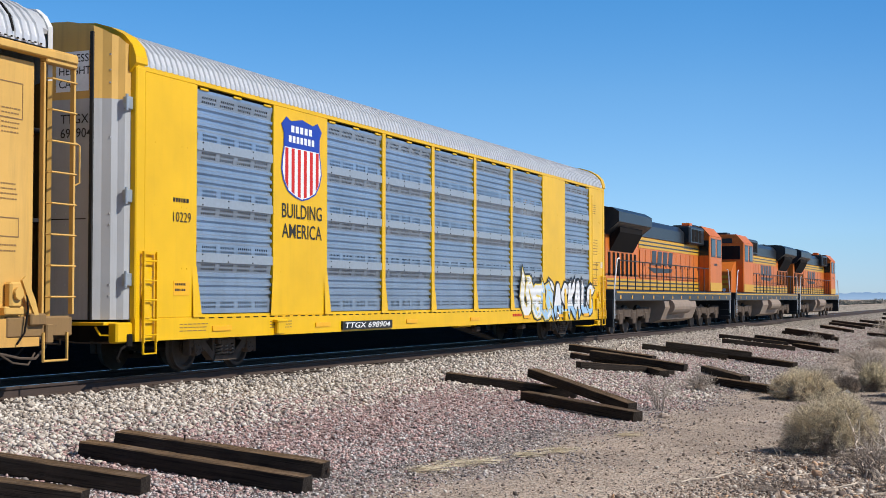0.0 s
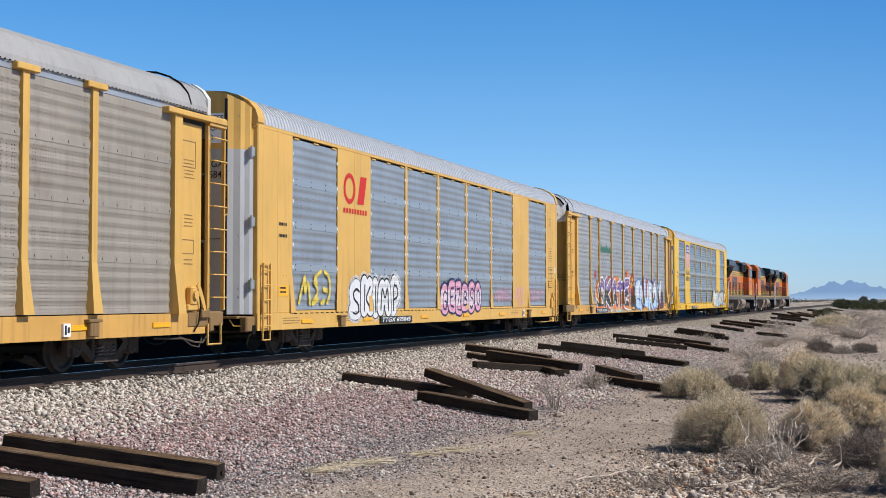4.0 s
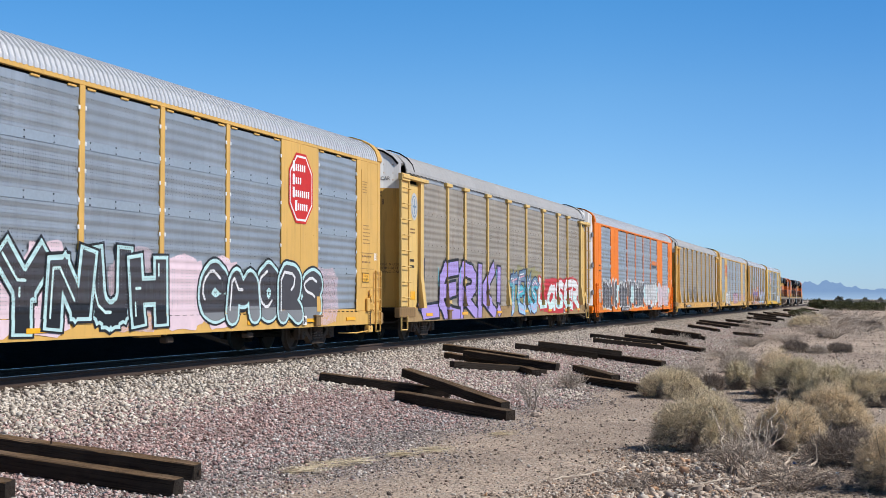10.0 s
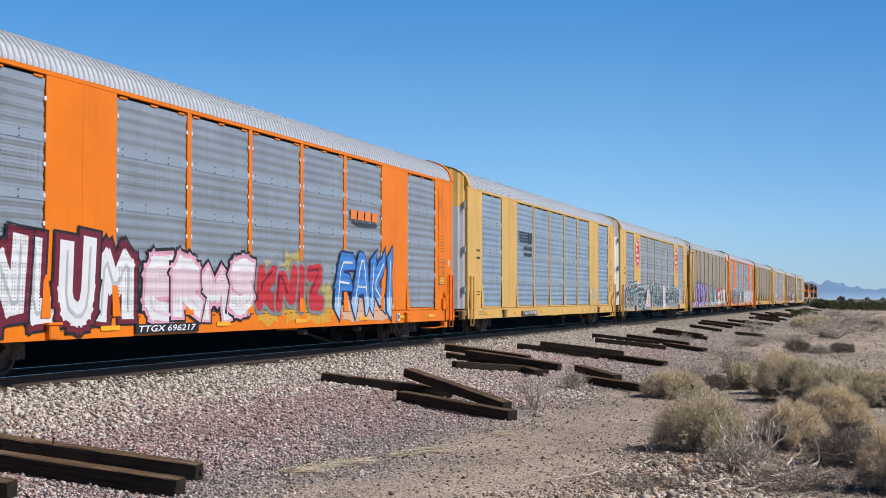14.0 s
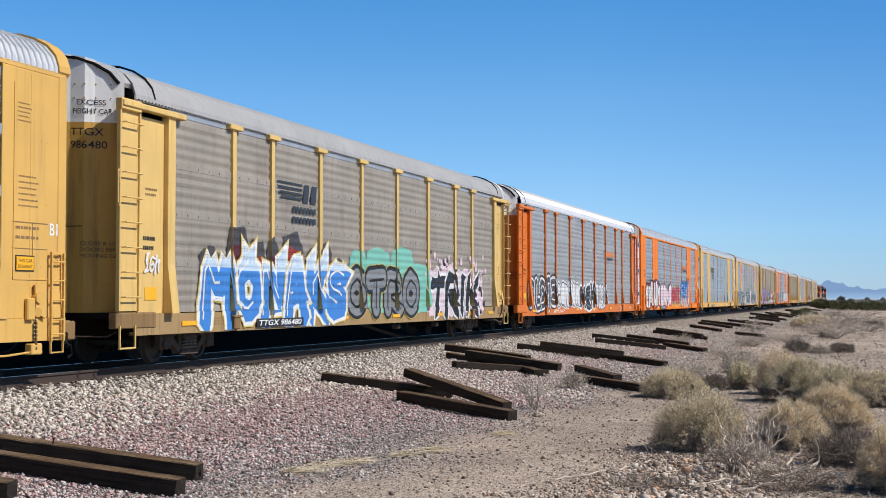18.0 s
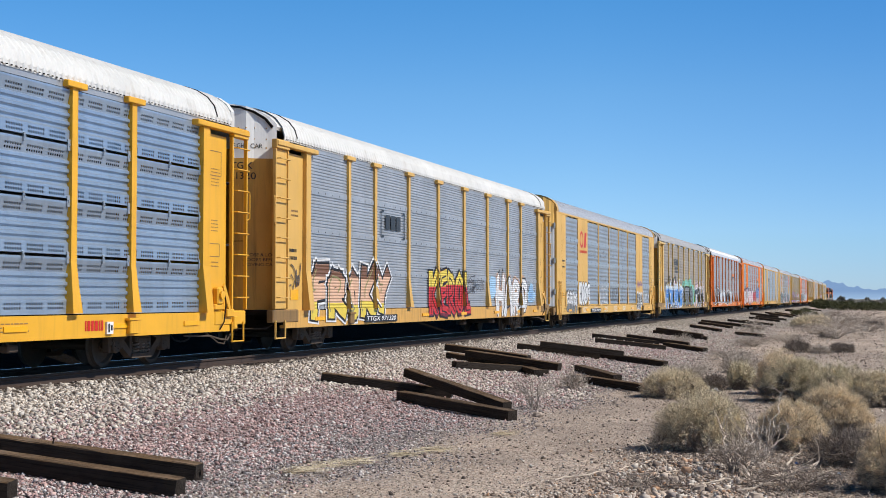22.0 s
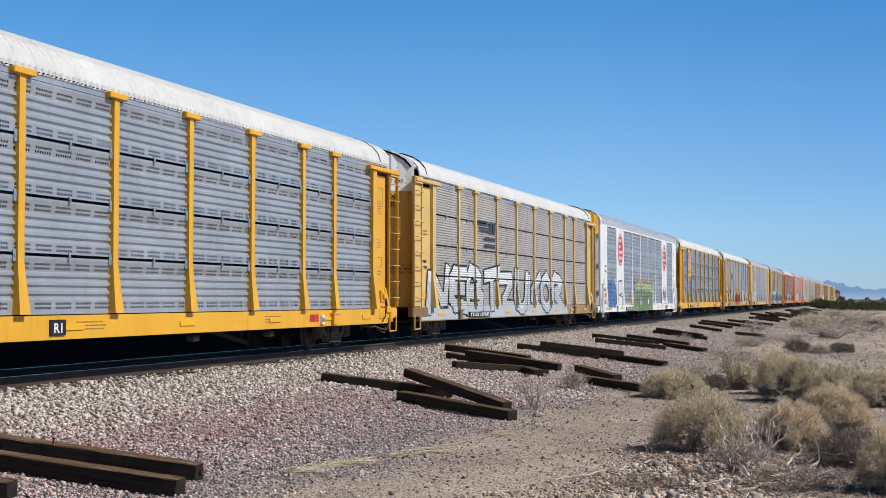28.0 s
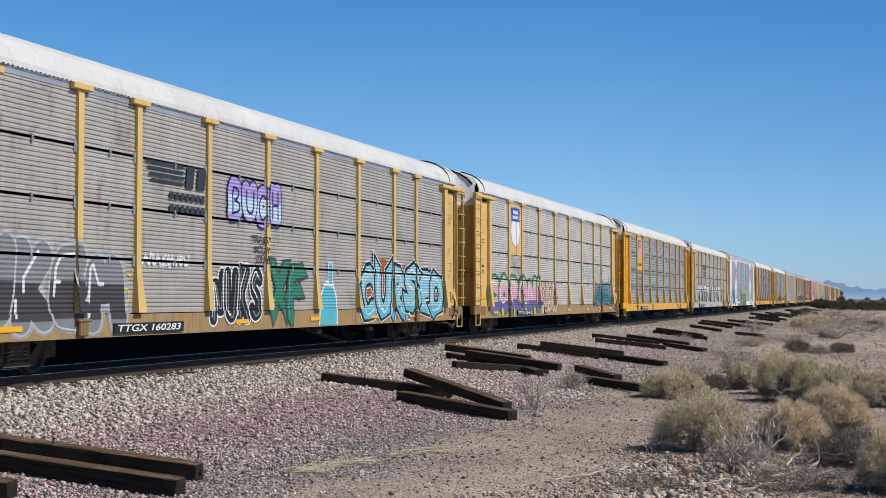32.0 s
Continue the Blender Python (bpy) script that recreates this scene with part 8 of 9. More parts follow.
def plants():
    bush(28.9, 4.05, 1.5, 0.74, SHRUB_OLIVE, "dry olive-tan desert shrub beside the ties", 1, 42000, 50, 0.0027, 0.06)
    bush(18.95, 2.27, 1.45, 0.98, SHRUB_OLIVE, "rounded dry tan and grey-green shrub", 2, 76000, 90, 0.0019, 0.05, skirt=70)
    bush(28.6, 1.55, 1.6, 1.14, SHRUB_GREEN, "large grey-green desert shrub", 3, 48000, 60, 0.0027, 0.06)
    bush(28.0, 0.75, 1.4, 1.0, SHRUB_GREEN, "grey-green shrub with dry tips", 4, 42000, 60, 0.0027, 0.06)
    bush(27.9, 0.0, 1.3, 0.84, SHRUB_OLIVE, "low dry shrub with pale tips", 44, 36000, 50, 0.0027, 0.06)
    bush(30.6, 2.0, 1.2, 1.25, SHRUB_TAN, "tan shrub rising behind the grey-green ones", 49, 28000, 40, 0.0028, 0.06)
    bush(19.4, 1.12, 1.05, 0.84, SHRUB_TAN, "spreading straw-coloured dry shrub", 5, 54000, 80, 0.0019, 0.05, skirt=50)
    bush(21.6, 0.62, 1.25, 0.92, SHRUB_TAN, "straw-coloured shrub with bare lower branches", 45, 54000, 80, 0.0020, 0.05, skirt=60)
    bush(15.6, -0.25, 1.05, 0.90, SHRUB_TAN, "dense straw-coloured shrub on stony soil", 6, 58000, 60, 0.0017, 0.045)
    bush(17.6, -0.40, 0.9, 0.72, SHRUB_TAN, "straw-coloured shrub in its own shade", 7, 36000, 60, 0.0019, 0.05)
    bush(18.1, 1.62, 0.8, 0.34, SHRUB_GREY, "bare grey brush between the dry shrubs", 61, 500, 22, 0.0030, 0.10)
    bush(17.8, 0.35, 1.1, 0.55, SHRUB_STEM, "shaded bare brush under dry shrubs", 62, 6000, 70, 0.0030, 0.09, skirt=30)
    bush(32.0, 2.95, 0.75, 0.80, SHRUB_GREEN, "small sparse grey-green shrub", 8, 9000, 40, 0.004, 0.09)
    bush(31.3, 3.55, 0.8, 0.42, SHRUB_STEM, "small dark dead shrub beside litter", 46, 7000, 30, 0.004, 0.09)
    bush(54.0, 2.85, 1.2, 0.55, SHRUB_STEM, "small dark dead shrub on bare soil", 10, 4500, 10, 0.007, 0.12)
    bush(54.8, 1.2, 1.1, 0.42, SHRUB_STEM, "flat dark dead shrub", 11, 4500, 8, 0.007, 0.12)
    bush(53.6, 2.0, 1.0, 0.32, SHRUB_GREY, "low bleached dead shrub", 19, 2500, 12, 0.007, 0.14)
    bush(39.5, 3.6, 1.5, 0.5, SHRUB_GREY, "low twiggy dead shrub on the soil", 9, 4000, 24, 0.005, 0.14)
    bush(24.5, 6.0, 1.0, 0.80, SHRUB_GREY, "bare pale twigs beside the ties", 12, 300, 26, 0.003, 0.14)
    bush(29.6, 6.4, 0.9, 0.45, SHRUB_GREY, "bare twigs between dumped ties", 13, 900, 26, 0.004, 0.14)
    bush(54.1, 7.3, 1.1, 0.7, SHRUB_GREY, "bare bleached twigs by the ties", 14, 700, 24, 0.005, 0.16)
    bush(79.2, 6.6, 2.0, 0.9, SHRUB_GREY, "bare bleached branches by the ties", 15, 900, 24, 0.008, 0.25)
    bush(104.0, 4.4, 3.2, 0.95, SHRUB_OLIVE, "low olive-tan shrub on the plain", 16, 9000, 24, 0.014, 0.25)
    bush(147.0, 7.0, 3.0, 1.1, CREOSOTE_BUSH, "small dark green creosote bush", 23, 6000, 10, 0.022, 0.18)
    for i, (x, y, w, h) in enumerate(((73.8, 1.9, 4.0, 0.8), (82.0, 3.4, 3.6, 0.7), (96.0, 2.4, 5.0, 1.1), (108.0, 3.6, 5.0, 1.2), (124.0, 4.6, 5.0, 1.2), (128.0, 1.6, 6.0, 1.4),
                                       (66.0, 3.9, 2.6, 0.5), (90.0, 0.4, 4.0, 0.6), (46.0, 4.6, 1.8, 0.4), (36.5, 4.7, 1.4, 0.35), (60.0, 5.0, 2.0, 0.5), (118.0, 0.4, 5.0, 0.8))):
        tangle(x, y, w, h, 700 + i, 46, 0.006 + x * 0.00008)
    bush(16.4, 1.55, 1.1, 0.55, SHRUB_GREY, "dead grey branches on the ground", 20, 700, 40, 0.003, 0.10)
    bush(17.4, 1.35, 0.9, 0.95, SHRUB_GREY, "upright bare bleached branches", 21, 100, 12, 0.003, 0.10)
    bush(15.2, 0.8, 1.3, 0.32, SHRUB_STEM, "low tangle of dead roots and twigs", 22, 1200, 40, 0.003, 0.10)
    bush(14.9, 2.3, 1.1, 0.16, SHRUB_STEM, "dead twigs scattered on stones", 48, 500, 40, 0.003, 0.10)
    r = random.Random(12)
    for i in range(7):
        x = r.uniform(60, 150)
        y = r.uniform(-5.5, 3.0) * (0.5 + x / 130)
        w = r.uniform(0.8, 1.6) * (0.7 + x / 120)
        bush(x, y, w, w * r.uniform(0.25, 0.4), SHRUB_GREY if i % 3 else SHRUB_STEM, r.choice(("low dead shrub on the open soil", "sprawling bare grey brush", "dry brush bleached by the sun")), 400 + i, 2600, 34, 0.005 + x * 0.00005, 0.15)
    for i, (x, y, w, h) in enumerate(((246, 7.6, 5, 1.9), (252, 5.2, 6, 2.1), (247, 3.2, 6, 1.8), (255, 1.2, 6, 2.0), (250, -0.2, 4, 1.5), (262, 9.6, 4, 1.8), (300, 1, 7, 1.6), (330, -4, 8, 1.8))):
        bush(x, y, w, h, CREOSOTE_BUSH, "dark green creosote bush on the plain", 30 + i, 12000, 8, 0.045, 0.20)
    for i, (x, y, w) in enumerate(((15.09, 6.39, 0.9), (15.59, 6.22, 0.8), (14.44, 6.39, 0.6), (17.34, 5.7, 0.7), (16.7, 5.95, 0.5), (19.91, 5.46, 0.5))):
        me = straw_mesh(w * 0.8, 120, 60 + i)
        me.materials.append(DRY_GRASS)
        ob = new("dry_grass", me)
        ob.matrix_basis = pose(x, y, ground_z(x, y))
        tagged(ob, "flattened tuft of straw-coloured grass", "grass", "tufts of dry grass")


def twig_litter():
    """Fallen twigs and leaf scraps that darken the soil round the shrubs."""
    for i, (x, y, w, count) in enumerate(((16.4, 0.4, 3.0, 3200), (15.2, -0.6, 2.6, 2400), (18.3, 1.6, 3.4, 3000), (28.0, 1.5, 5.0, 3600), (21.0, 0.2, 3.2, 2400), (29.4, 4.1, 2.6, 1600), (15.6, 2.2, 2.4, 900))):
        me = straw_mesh(w, count, 260 + i, 0.35)
        me.materials.append(SHRUB_STEM)
        ob = new("twig_litter", me)
        ob.matrix_basis = pose(x, y, ground_z(x, y), 0, 0, i * 50)
        tagged(ob, "dark fallen twigs and leaf scraps under the shrubs", "litter", kind="stuff")


def dead_branch(points, radius, seed, twigs=7):
    """A crooked bleached branch lying on the soil, with side twigs."""
    r = random.Random(seed)
    pts = []
    for (x0, y0, h0), (x1, y1, h1) in zip(points, points[1:]):
        for k in range(5):
            u = k / 5
            x, y = x0 + (x1 - x0) * u + r.uniform(-0.035, 0.035), y0 + (y1 - y0) * u + r.uniform(-0.035, 0.035)
            pts.append(Vector((x, y, ground_z(x, y) + h0 + (h1 - h0) * u + radius + r.uniform(-0.015, 0.02))))
    n = len(pts)
    origin = pts[0].copy()
    loc = [p - origin for p in pts]
    root = part("dead_branch", Geo().tube(loc, [radius * (1 - 0.75 * i / n) for i in range(n)], 6), DEAD_WOOD)
    root.location = origin
    tagged(root, "crooked bleached dead branch lying on stony soil", "branch", "dead branches on the soil")
    for i in range(twigs):
        p = loc[r.randrange(2, n)]
        d = Vector((r.uniform(-1, 1), r.uniform(-1, 1), r.uniform(0.05, 0.9))).normalized() * r.uniform(0.12, 0.4)
        q = p + d * 0.5 + Vector((r.uniform(-0.05, 0.05), r.uniform(-0.05, 0.05), 0.02))
        part("twig", Geo().tube([p, q, p + d], [radius * 0.4, radius * 0.28, radius * 0.1], 5), DEAD_WOOD, root)


plants()
twig_litter()
for i, (line, rad) in enumerate((
        ([(15.38, 3.55, 0), (16.1, 3.05, 0.02), (15.75, 2.43, 0.01), (17.3, 1.87, 0.06)], 0.013),
        ([(16.28, 1.59, 0), (16.9, 1.75, 0.25), (17.6, 1.85, 0.50)], 0.018),
        ([(15.97, 1.4, 0), (16.6, 1.6, 0.22), (17.0, 1.45, 0.30), (17.6, 1.6, 0.62)], 0.020),
        ([(17.4, 1.25, 0.1), (17.5, 1.22, 0.45), (17.7, 1.15, 0.75), (17.8, 1.05, 0.98)], 0.013),
        ([(17.4, 1.25, 0.2), (17.55, 1.05, 0.42), (17.65, 0.85, 0.52)], 0.011),
        ([(16.06, 1.16, 0), (16.66, 0.77, 0.04), (17.2, 0.62, 0.10)], 0.022),
        ([(17.28, 1.06, 0.02), (18.07, 0.92, 0.10), (18.3, 0.6, 0.2)], 0.016),
        ([(15.2, 2.0, 0), (15.6, 1.5, 0.03), (15.5, 0.9, 0.05)], 0.016),
        ([(14.9, 1.4, 0.0), (15.6, 0.8, 0.06), (16.2, 0.4, 0.12)], 0.018),
        ([(16.4, 3.0, 0.0), (17.2, 2.75, 0.02), (17.9, 2.8, 0.05)], 0.012))):
    dead_branch(line, rad, 300 + i, 9)


# ---- litter ----
def litter():
    r = random.Random(8)
    spots = [(31.0, 3.45, 0.10, "white"), (16.7, 0.42, 0.035, "sky"), (38.5, 3.3, 0.10, "white"), (17.6, 0.95, 0.03, "blue"), (30.2, 2.6, 0.08, "white"), (20.4, 2.9, 0.06, "white"), (28.9, 5.0, 0.06, "black")]
    for x, y, s, c in spots:
        g = Geo()
        pts = [(r.uniform(-s, s), r.uniform(-s, s), r.uniform(0, s)) for _ in range(9)]
        g.add(pts, [(0, 1, 2), (2, 3, 4), (4, 5, 6), (6, 7, 8), (1, 4, 7), (0, 5, 8), (3, 6, 1)])
        ob = part("litter", g, SPRAY[c])
        ob.matrix_basis = pose(x, y, ground_z(x, y) + 0.01)
        tagged(ob, "crumpled scrap of pale plastic litter", "litter", "litter on the ground")
    rocks = [(23.1, 5.6, 0.10), (21.4, 5.2, 0.06), (26.6, 4.9, 0.06), (17.6, 2.9, 0.07), (15.6, 2.2, 0.07), (14.9, 1.8, 0.08), (15.9, 3.1, 0.05), (14.4, 1.2, 0.09), (13.9, 2.6, 0.07), (14.2, 0.6, 0.10), (13.6, 1.7, 0.07)]
    for k, (x, y, s) in enumerate(rocks):
        secs = []
        for i in range(5):
            t = i / 4
            rr = s * (0.55 + 0.45 * math.sin(math.pi * (0.15 + 0.7 * t)))
            secs.append([(rr * math.cos(a) * r.uniform(0.8, 1.15), rr * math.sin(a) * r.uniform(0.8, 1.15), s * 1.1 * t) for a in [j * math.pi / 4 for j in range(8)]])
        ob = part("rock", Geo().sweep(secs), STONE_SOIL)
        ob.matrix_basis = pose(x, y, ground_z(x, y) - s * 0.3, r.uniform(-15, 15), r.uniform(-15, 15), r.uniform(0, 180))
        tagged(ob, "small brown rock lying on the soil", "rock", "rocks on the soil")


litter()


# ---- distance ----
def distance():
    # mountains glow evenly; distance haze is put into the colour, paler at the foot
    n = Nodes("hazy_mountain")
    z = n.xyz()[2]
    c = n.mix(n.noise(0.02, 5, 0.6), (0.205, 0.345, 0.60), (0.255, 0.400, 0.65))
    c = n.mix(n.ramp(n.math("DIVIDE", z, 50.0), [(0.0, 1.0), (0.45, 0.0)]), c, (0.36, 0.53, 0.76))
    em = n.t.nodes.new("ShaderNodeEmission")
    n.link(c, em.inputs[0])
    em.inputs[1].default_value = 1.0
    n.link(em.outputs[0], n.out.inputs[0])
    r = random.Random(5)
    for name, dist, prof in (("far_range", 3900, [(-22, 8), (-8, 12), (-3, 18), (-0.63, 34), (-0.1, 27), (0.43, 30), (0.86, 38), (1.19, 44), (1.5, 47), (1.84, 52), (2.2, 48), (2.6, 47), (2.94, 40), (3.3, 30), (3.6, 22), (4.3, 12), (5, 20), (6.5, 18), (8, 12), (16, 6)]),
                              ("near_hills", 3300, [(-22, 5), (-4, 9), (-0.6, 12), (0.5, 14), (1.5, 11), (3, 7), (4.6, 9), (6.0, 14), (7, 10), (9, 7), (16, 4)])):
        az = np.arange(-22, 16, 0.06)
        a0, h0 = [p[0] for p in prof], [p[1] for p in prof]
        v = []
        for a in az:
            h = float(np.interp(a, a0, h0)) * (1 + 0.22 * noise.noise((a * 2.6, dist, 0)) + 0.13 * noise.noise((a * 7, dist, 2)) + 0.06 * noise.noise((a * 19, dist, 4)))
            d = (math.cos(radians(a)), math.sin(radians(a)))
            for dd, zz in ((0, -6), (60, h * 0.5), (200, h), (420, -6)):
                v.append((d[0] * (dist + dd), d[1] * (dist + dd), zz))
        f = [(i * 4 + j, (i + 1) * 4 + j, (i + 1) * 4 + j + 1, i * 4 + j + 1) for i in range(len(az) - 1) for j in range(3)]
        me = from_arrays(name, np.array(v), np.array(f))
        me.materials.append(n.mat)
        me.polygons.foreach_set("use_smooth", [True] * len(me.polygons))
        tagged(new("backdrop", me), "blue hazy desert mountains on the horizon", "mountains", kind="structure")
    # leaf colours lightened and greyed: the air's haze is put into them
    HAZY_SCRUB = leafy("hazy_scrub", [(0.10, 0.115, 0.09), (0.17, 0.17, 0.14), (0.23, 0.22, 0.20)])
    # belt of far trees and scrub
    r2 = np.random.RandomState(3)
    count = 40000
    clump = r2.rand(420, 2)
    cid = r2.randint(0, 420, count)
    dist = 380 + 900 * clump[cid, 0]
    ang = np.radians(-16 + 27 * clump[cid, 1]) + r2.randn(count) * 0.004
    size = 0.6 + 1.2 * (r2.rand(420) ** 2)[cid] + 1.2 * (r2.rand(420) > 0.95)[cid]
    p = np.stack([np.cos(ang) * dist, np.sin(ang) * dist, -0.9 + size * r2.rand(count) ** 1.8], 1)
    d = r2.randn(count, 3)
    d /= np.linalg.norm(d, axis=1, keepdims=True)
    e = np.cross(d, r2.randn(count, 3))
    e /= np.linalg.norm(e, axis=1, keepdims=True)
    k = 0.34
    v = np.stack([p - d * k, p + d * k, p + e * k * 1.4], 1)
    me = from_arrays("far_scrub", v.reshape(-1, 3), np.arange(count * 3).reshape(-1, 3))
    me.materials.append(HAZY_SCRUB)
    for k, (fx, fy, fh) in enumerate(((420, 9.4, 3.3), (430, 6.8, 2.4), (640, 3.0, 3.0), (700, -4.0, 3.0))):
        tree = new("far_tree")
        tree.matrix_basis = pose(fx, fy, -0.9)
        part("trunk", Geo().tube([(0, 0, 0), (0.1, 0, fh * 0.3), (0.3, 0.1, fh * 0.55)], [0.22, 0.16, 0.07], 7), SHRUB_STEM, tree)
        for b in range(3):
            part("limb", Geo().tube([(0.1, 0, fh * 0.3), (0.5 * math.cos(b * 2.1), 0.6 * math.sin(b * 2.1), fh * 0.6), (0.9 * math.cos(b * 2.1), math.sin(b * 2.1), fh * 0.8)], [0.10, 0.06, 0.02], 5), SHRUB_STEM, tree)
        crown = part("crown", bush_mesh(fh * 0.9, fh * 0.85, 1500, 90 + k, 0.06, 0.35, 0.3), HAZY_SCRUB, tree)
        crown.location = (0.2, 0, fh * 0.22)
        tagged(tree, "dark feathery desert tree far off on the plain", "tree", "far trees")
    tagged(new("far_scrub", me), "belt of dark scrub and small trees far off", "scrub", kind="stuff")


distance()


# ---- locomotives ----
LOCO_ORANGE = paint("locomotive_orange", (0.62, 0.160, 0.022), 0.4, 0.35)
LOCO_BLACK = paint("locomotive_black", (0.020, 0.023, 0.028), 0.32, 0.2, (0.06, 0.05, 0.04))
LOCO_YELLOW = plain("locomotive_stripe_yellow", (0.62, 0.34, 0.025), 0.45)
TANK = plain("dusty_fuel_tank", (0.27, 0.205, 0.155), 0.7, 0.0, 0.3, 3)
GLASS = plain("dark_cab_glass", (0.01, 0.012, 0.015), 0.06)


def locomotive():
    """A six-axle diesel; x forward towards the cab."""
    lo = new("locomotive")
    part("frame", Geo().box(-10.6, 10.6, -1.5, 1.5, 1.22, 1.62, 0.02), LOCO_BLACK, lo)
    part("long_hood", Geo().box(-9.9, 5.6, -0.95, 0.95, 1.62, 3.75, 0.03), LOCO_ORANGE, lo)
    part("hood_roof", Geo().along_x([(-0.97, 3.75), (-0.97, 4.22), (-0.75, 4.46), (0.75, 4.46), (0.97, 4.22), (0.97, 3.75)], -6.5, 5.6), LOCO_BLACK, lo)
    part("radiator_hood", Geo().along_x([(-0.97, 3.62), (-1.52, 4.06), (-1.52, 4.42), (-1.25, 4.58), (1.25, 4.58), (1.52, 4.42), (1.52, 4.06), (0.97, 3.62)], -10.15, -5.4), LOCO_BLACK, lo)
    for x in (-9.2, -7.9, -6.6):
        part("radiator_cap", Geo().box(x - 0.5, x + 0.5, -0.9, 0.9, 4.58, 4.64, 0.02), SOOT, lo)
    part("dynamic_brake_box", Geo().box(2.6, 5.55, -1.25, 1.25, 3.72, 4.55, 0.08), LOCO_BLACK, lo)
    for x in (2.9, 3.6, 4.3):
        for s in (-1, 1):
            part("brake_grille", Geo().box(x, x + 0.55, *sorted((s * 1.24, s * 1.265)), 3.85, 4.4, 0.01), SOOT, lo)
    part("exhaust_stack", Geo().box(-2.2, -1.2, -0.4, 0.4, 4.36, 4.62, 0.05), SOOT, lo)
    part("engine_hatch", Geo().box(-4.8, -2.6, -0.75, 0.75, 4.46, 4.54, 0.02), LOCO_BLACK, lo)
    for s in (-1, 1):
        def slab(x0, x1, near, far, z0, z1, c=0.0):
            return Geo().box(x0, x1, *sorted((s * near, s * far)), z0, z1, c)
        part("frame_stripe", slab(-10.4, 10.4, 1.503, 1.509, 1.50, 1.56), LOCO_YELLOW, lo)
        for x in np.arange(-10, 10.1, 1.6):
            part("step_reflector", slab(x, x + 0.14, 1.503, 1.511, 1.30, 1.42), REFLECT_YELLOW, lo)
        part("hood_stripe", slab(-5.3, 5.55, 0.955, 0.962, 3.30, 3.72), LOCO_YELLOW, lo)
        part("hood_stripe", slab(-9.8, 5.55, 0.955, 0.962, 1.66, 2.05), LOCO_YELLOW, lo)
        for z in (3.40, 3.56, 1.76, 1.92):
            part("pin_stripe", slab(-9.8 if z < 2 else -5.3, 5.55, 0.963, 0.970, z, z + 0.05), LOCO_BLACK, lo)
        for i in range(12):
            x = -5.2 + i * 0.88
            part("hood_door", slab(x, x + 0.82, 0.972, 0.985, 2.12, 3.24, 0.008), LOCO_ORANGE, lo)
            part("door_latch", slab(x + 0.70, x + 0.76, 0.985, 1.0, 2.6, 2.75), LOCO_BLACK, lo)
        for i in range(7):
            x = -9.6 + i * 0.6
            part("louvre", slab(x, x + 0.26, 0.960, 0.975, 2.15, 3.0, 0.004), SOOT, lo)
        part("radiator_intake", Geo().along_x([(s * 0.97, 3.05), (s * 1.35, 3.72), (s * 1.35, 3.95), (s * 0.97, 3.75)], -9.4, -6.2), SOOT, lo)
        for i in range(4):
            x = -3.4 + i * 0.95
            part("brand_mark", Geo().along_y([(x, 2.66), (x + 0.14, 3.24), (x + 0.84, 3.24), (x + 0.70, 2.66)], *sorted((s * 0.988, s * 0.995))), LOCO_BLACK, lo)
        part("brand_swoosh", Geo().along_y([(-4.0, 2.55), (0.2, 2.55), (0.0, 2.40), (-3.0, 2.34)], *sorted((s * 0.988, s * 0.995))), LOCO_BLACK, lo)
        for x in (5.85, 7.15):
            part("cab_window", slab(x, x + 0.9, 1.49, 1.52, 3.30, 4.05, 0.01), GLASS, lo)
            part("window_frame", slab(x - 0.05, x + 0.95, 1.47, 1.51, 3.24, 4.11, 0.01), LOCO_BLACK, lo)
        part("cab_stripe", slab(5.62, 8.28, 1.502, 1.508, 1.66, 2.05), LOCO_YELLOW, lo)
        bars("road_number", 6.5, 2.95, 0.9, 0.25, 1, LOCO_BLACK, lo, -1.505) if s < 0 else None
        part("windshield", Geo().box(8.29, 8.32, *sorted((s * 0.15, s * 1.3)), 3.35, 4.05, 0.01), GLASS, lo)
        part("rear_cab_window", Geo().box(5.575, 5.60, *sorted((s * 1.0, s * 1.42)), 3.3, 4.0), GLASS, lo)
        part("headlight", Geo().tube([(8.38, s * 0.12, 4.32), (8.42, s * 0.12, 4.32)], 0.09, 12), CHALK, lo)
        part("ditch_light", Geo().tube([(9.76, s * 0.75, 1.75), (9.80, s * 0.75, 1.75)], 0.09, 12), CHALK, lo)
        part("air_tank", Geo().tube([(-2.4, s * 1.40, 0.98), (0.8, s * 1.40, 0.98)], 0.30, 16), TANK, lo)
        for x in np.arange(-9.9, 5.4, 1.1):
            part("stanchion", Geo().tube([(x, s * 1.46, 1.62), (x, s * 1.46, 2.68)], 0.022, 6), LOCO_BLACK, lo)
        part("handrail", Geo().tube([(-9.9, s * 1.46, 2.68), (5.4, s * 1.46, 2.68)], 0.022, 6), LOCO_BLACK, lo)
        for x in (-10.3, 9.95):
            e = 0.35 if x > 0 else -0.35
            part("corner_handrail", Geo().tube([(x - e, s * 1.46, 2.75), (x, s * 1.48, 2.7), (x + e, s * 1.48, 1.7), (x + e, s * 1.48, 0.6)], 0.026, 7), CHALK, lo)
            for k in range(4):
                part("step", Geo().box(*sorted((x, x + e)), *sorted((s * 1.05, s * 1.48)), 0.45 + k * 0.29, 0.48 + k * 0.29), LOCO_BLACK, lo)
    cab = Geo().box(5.6, 8.3, -1.5, 1.5, 1.62, 4.25, 0.05)
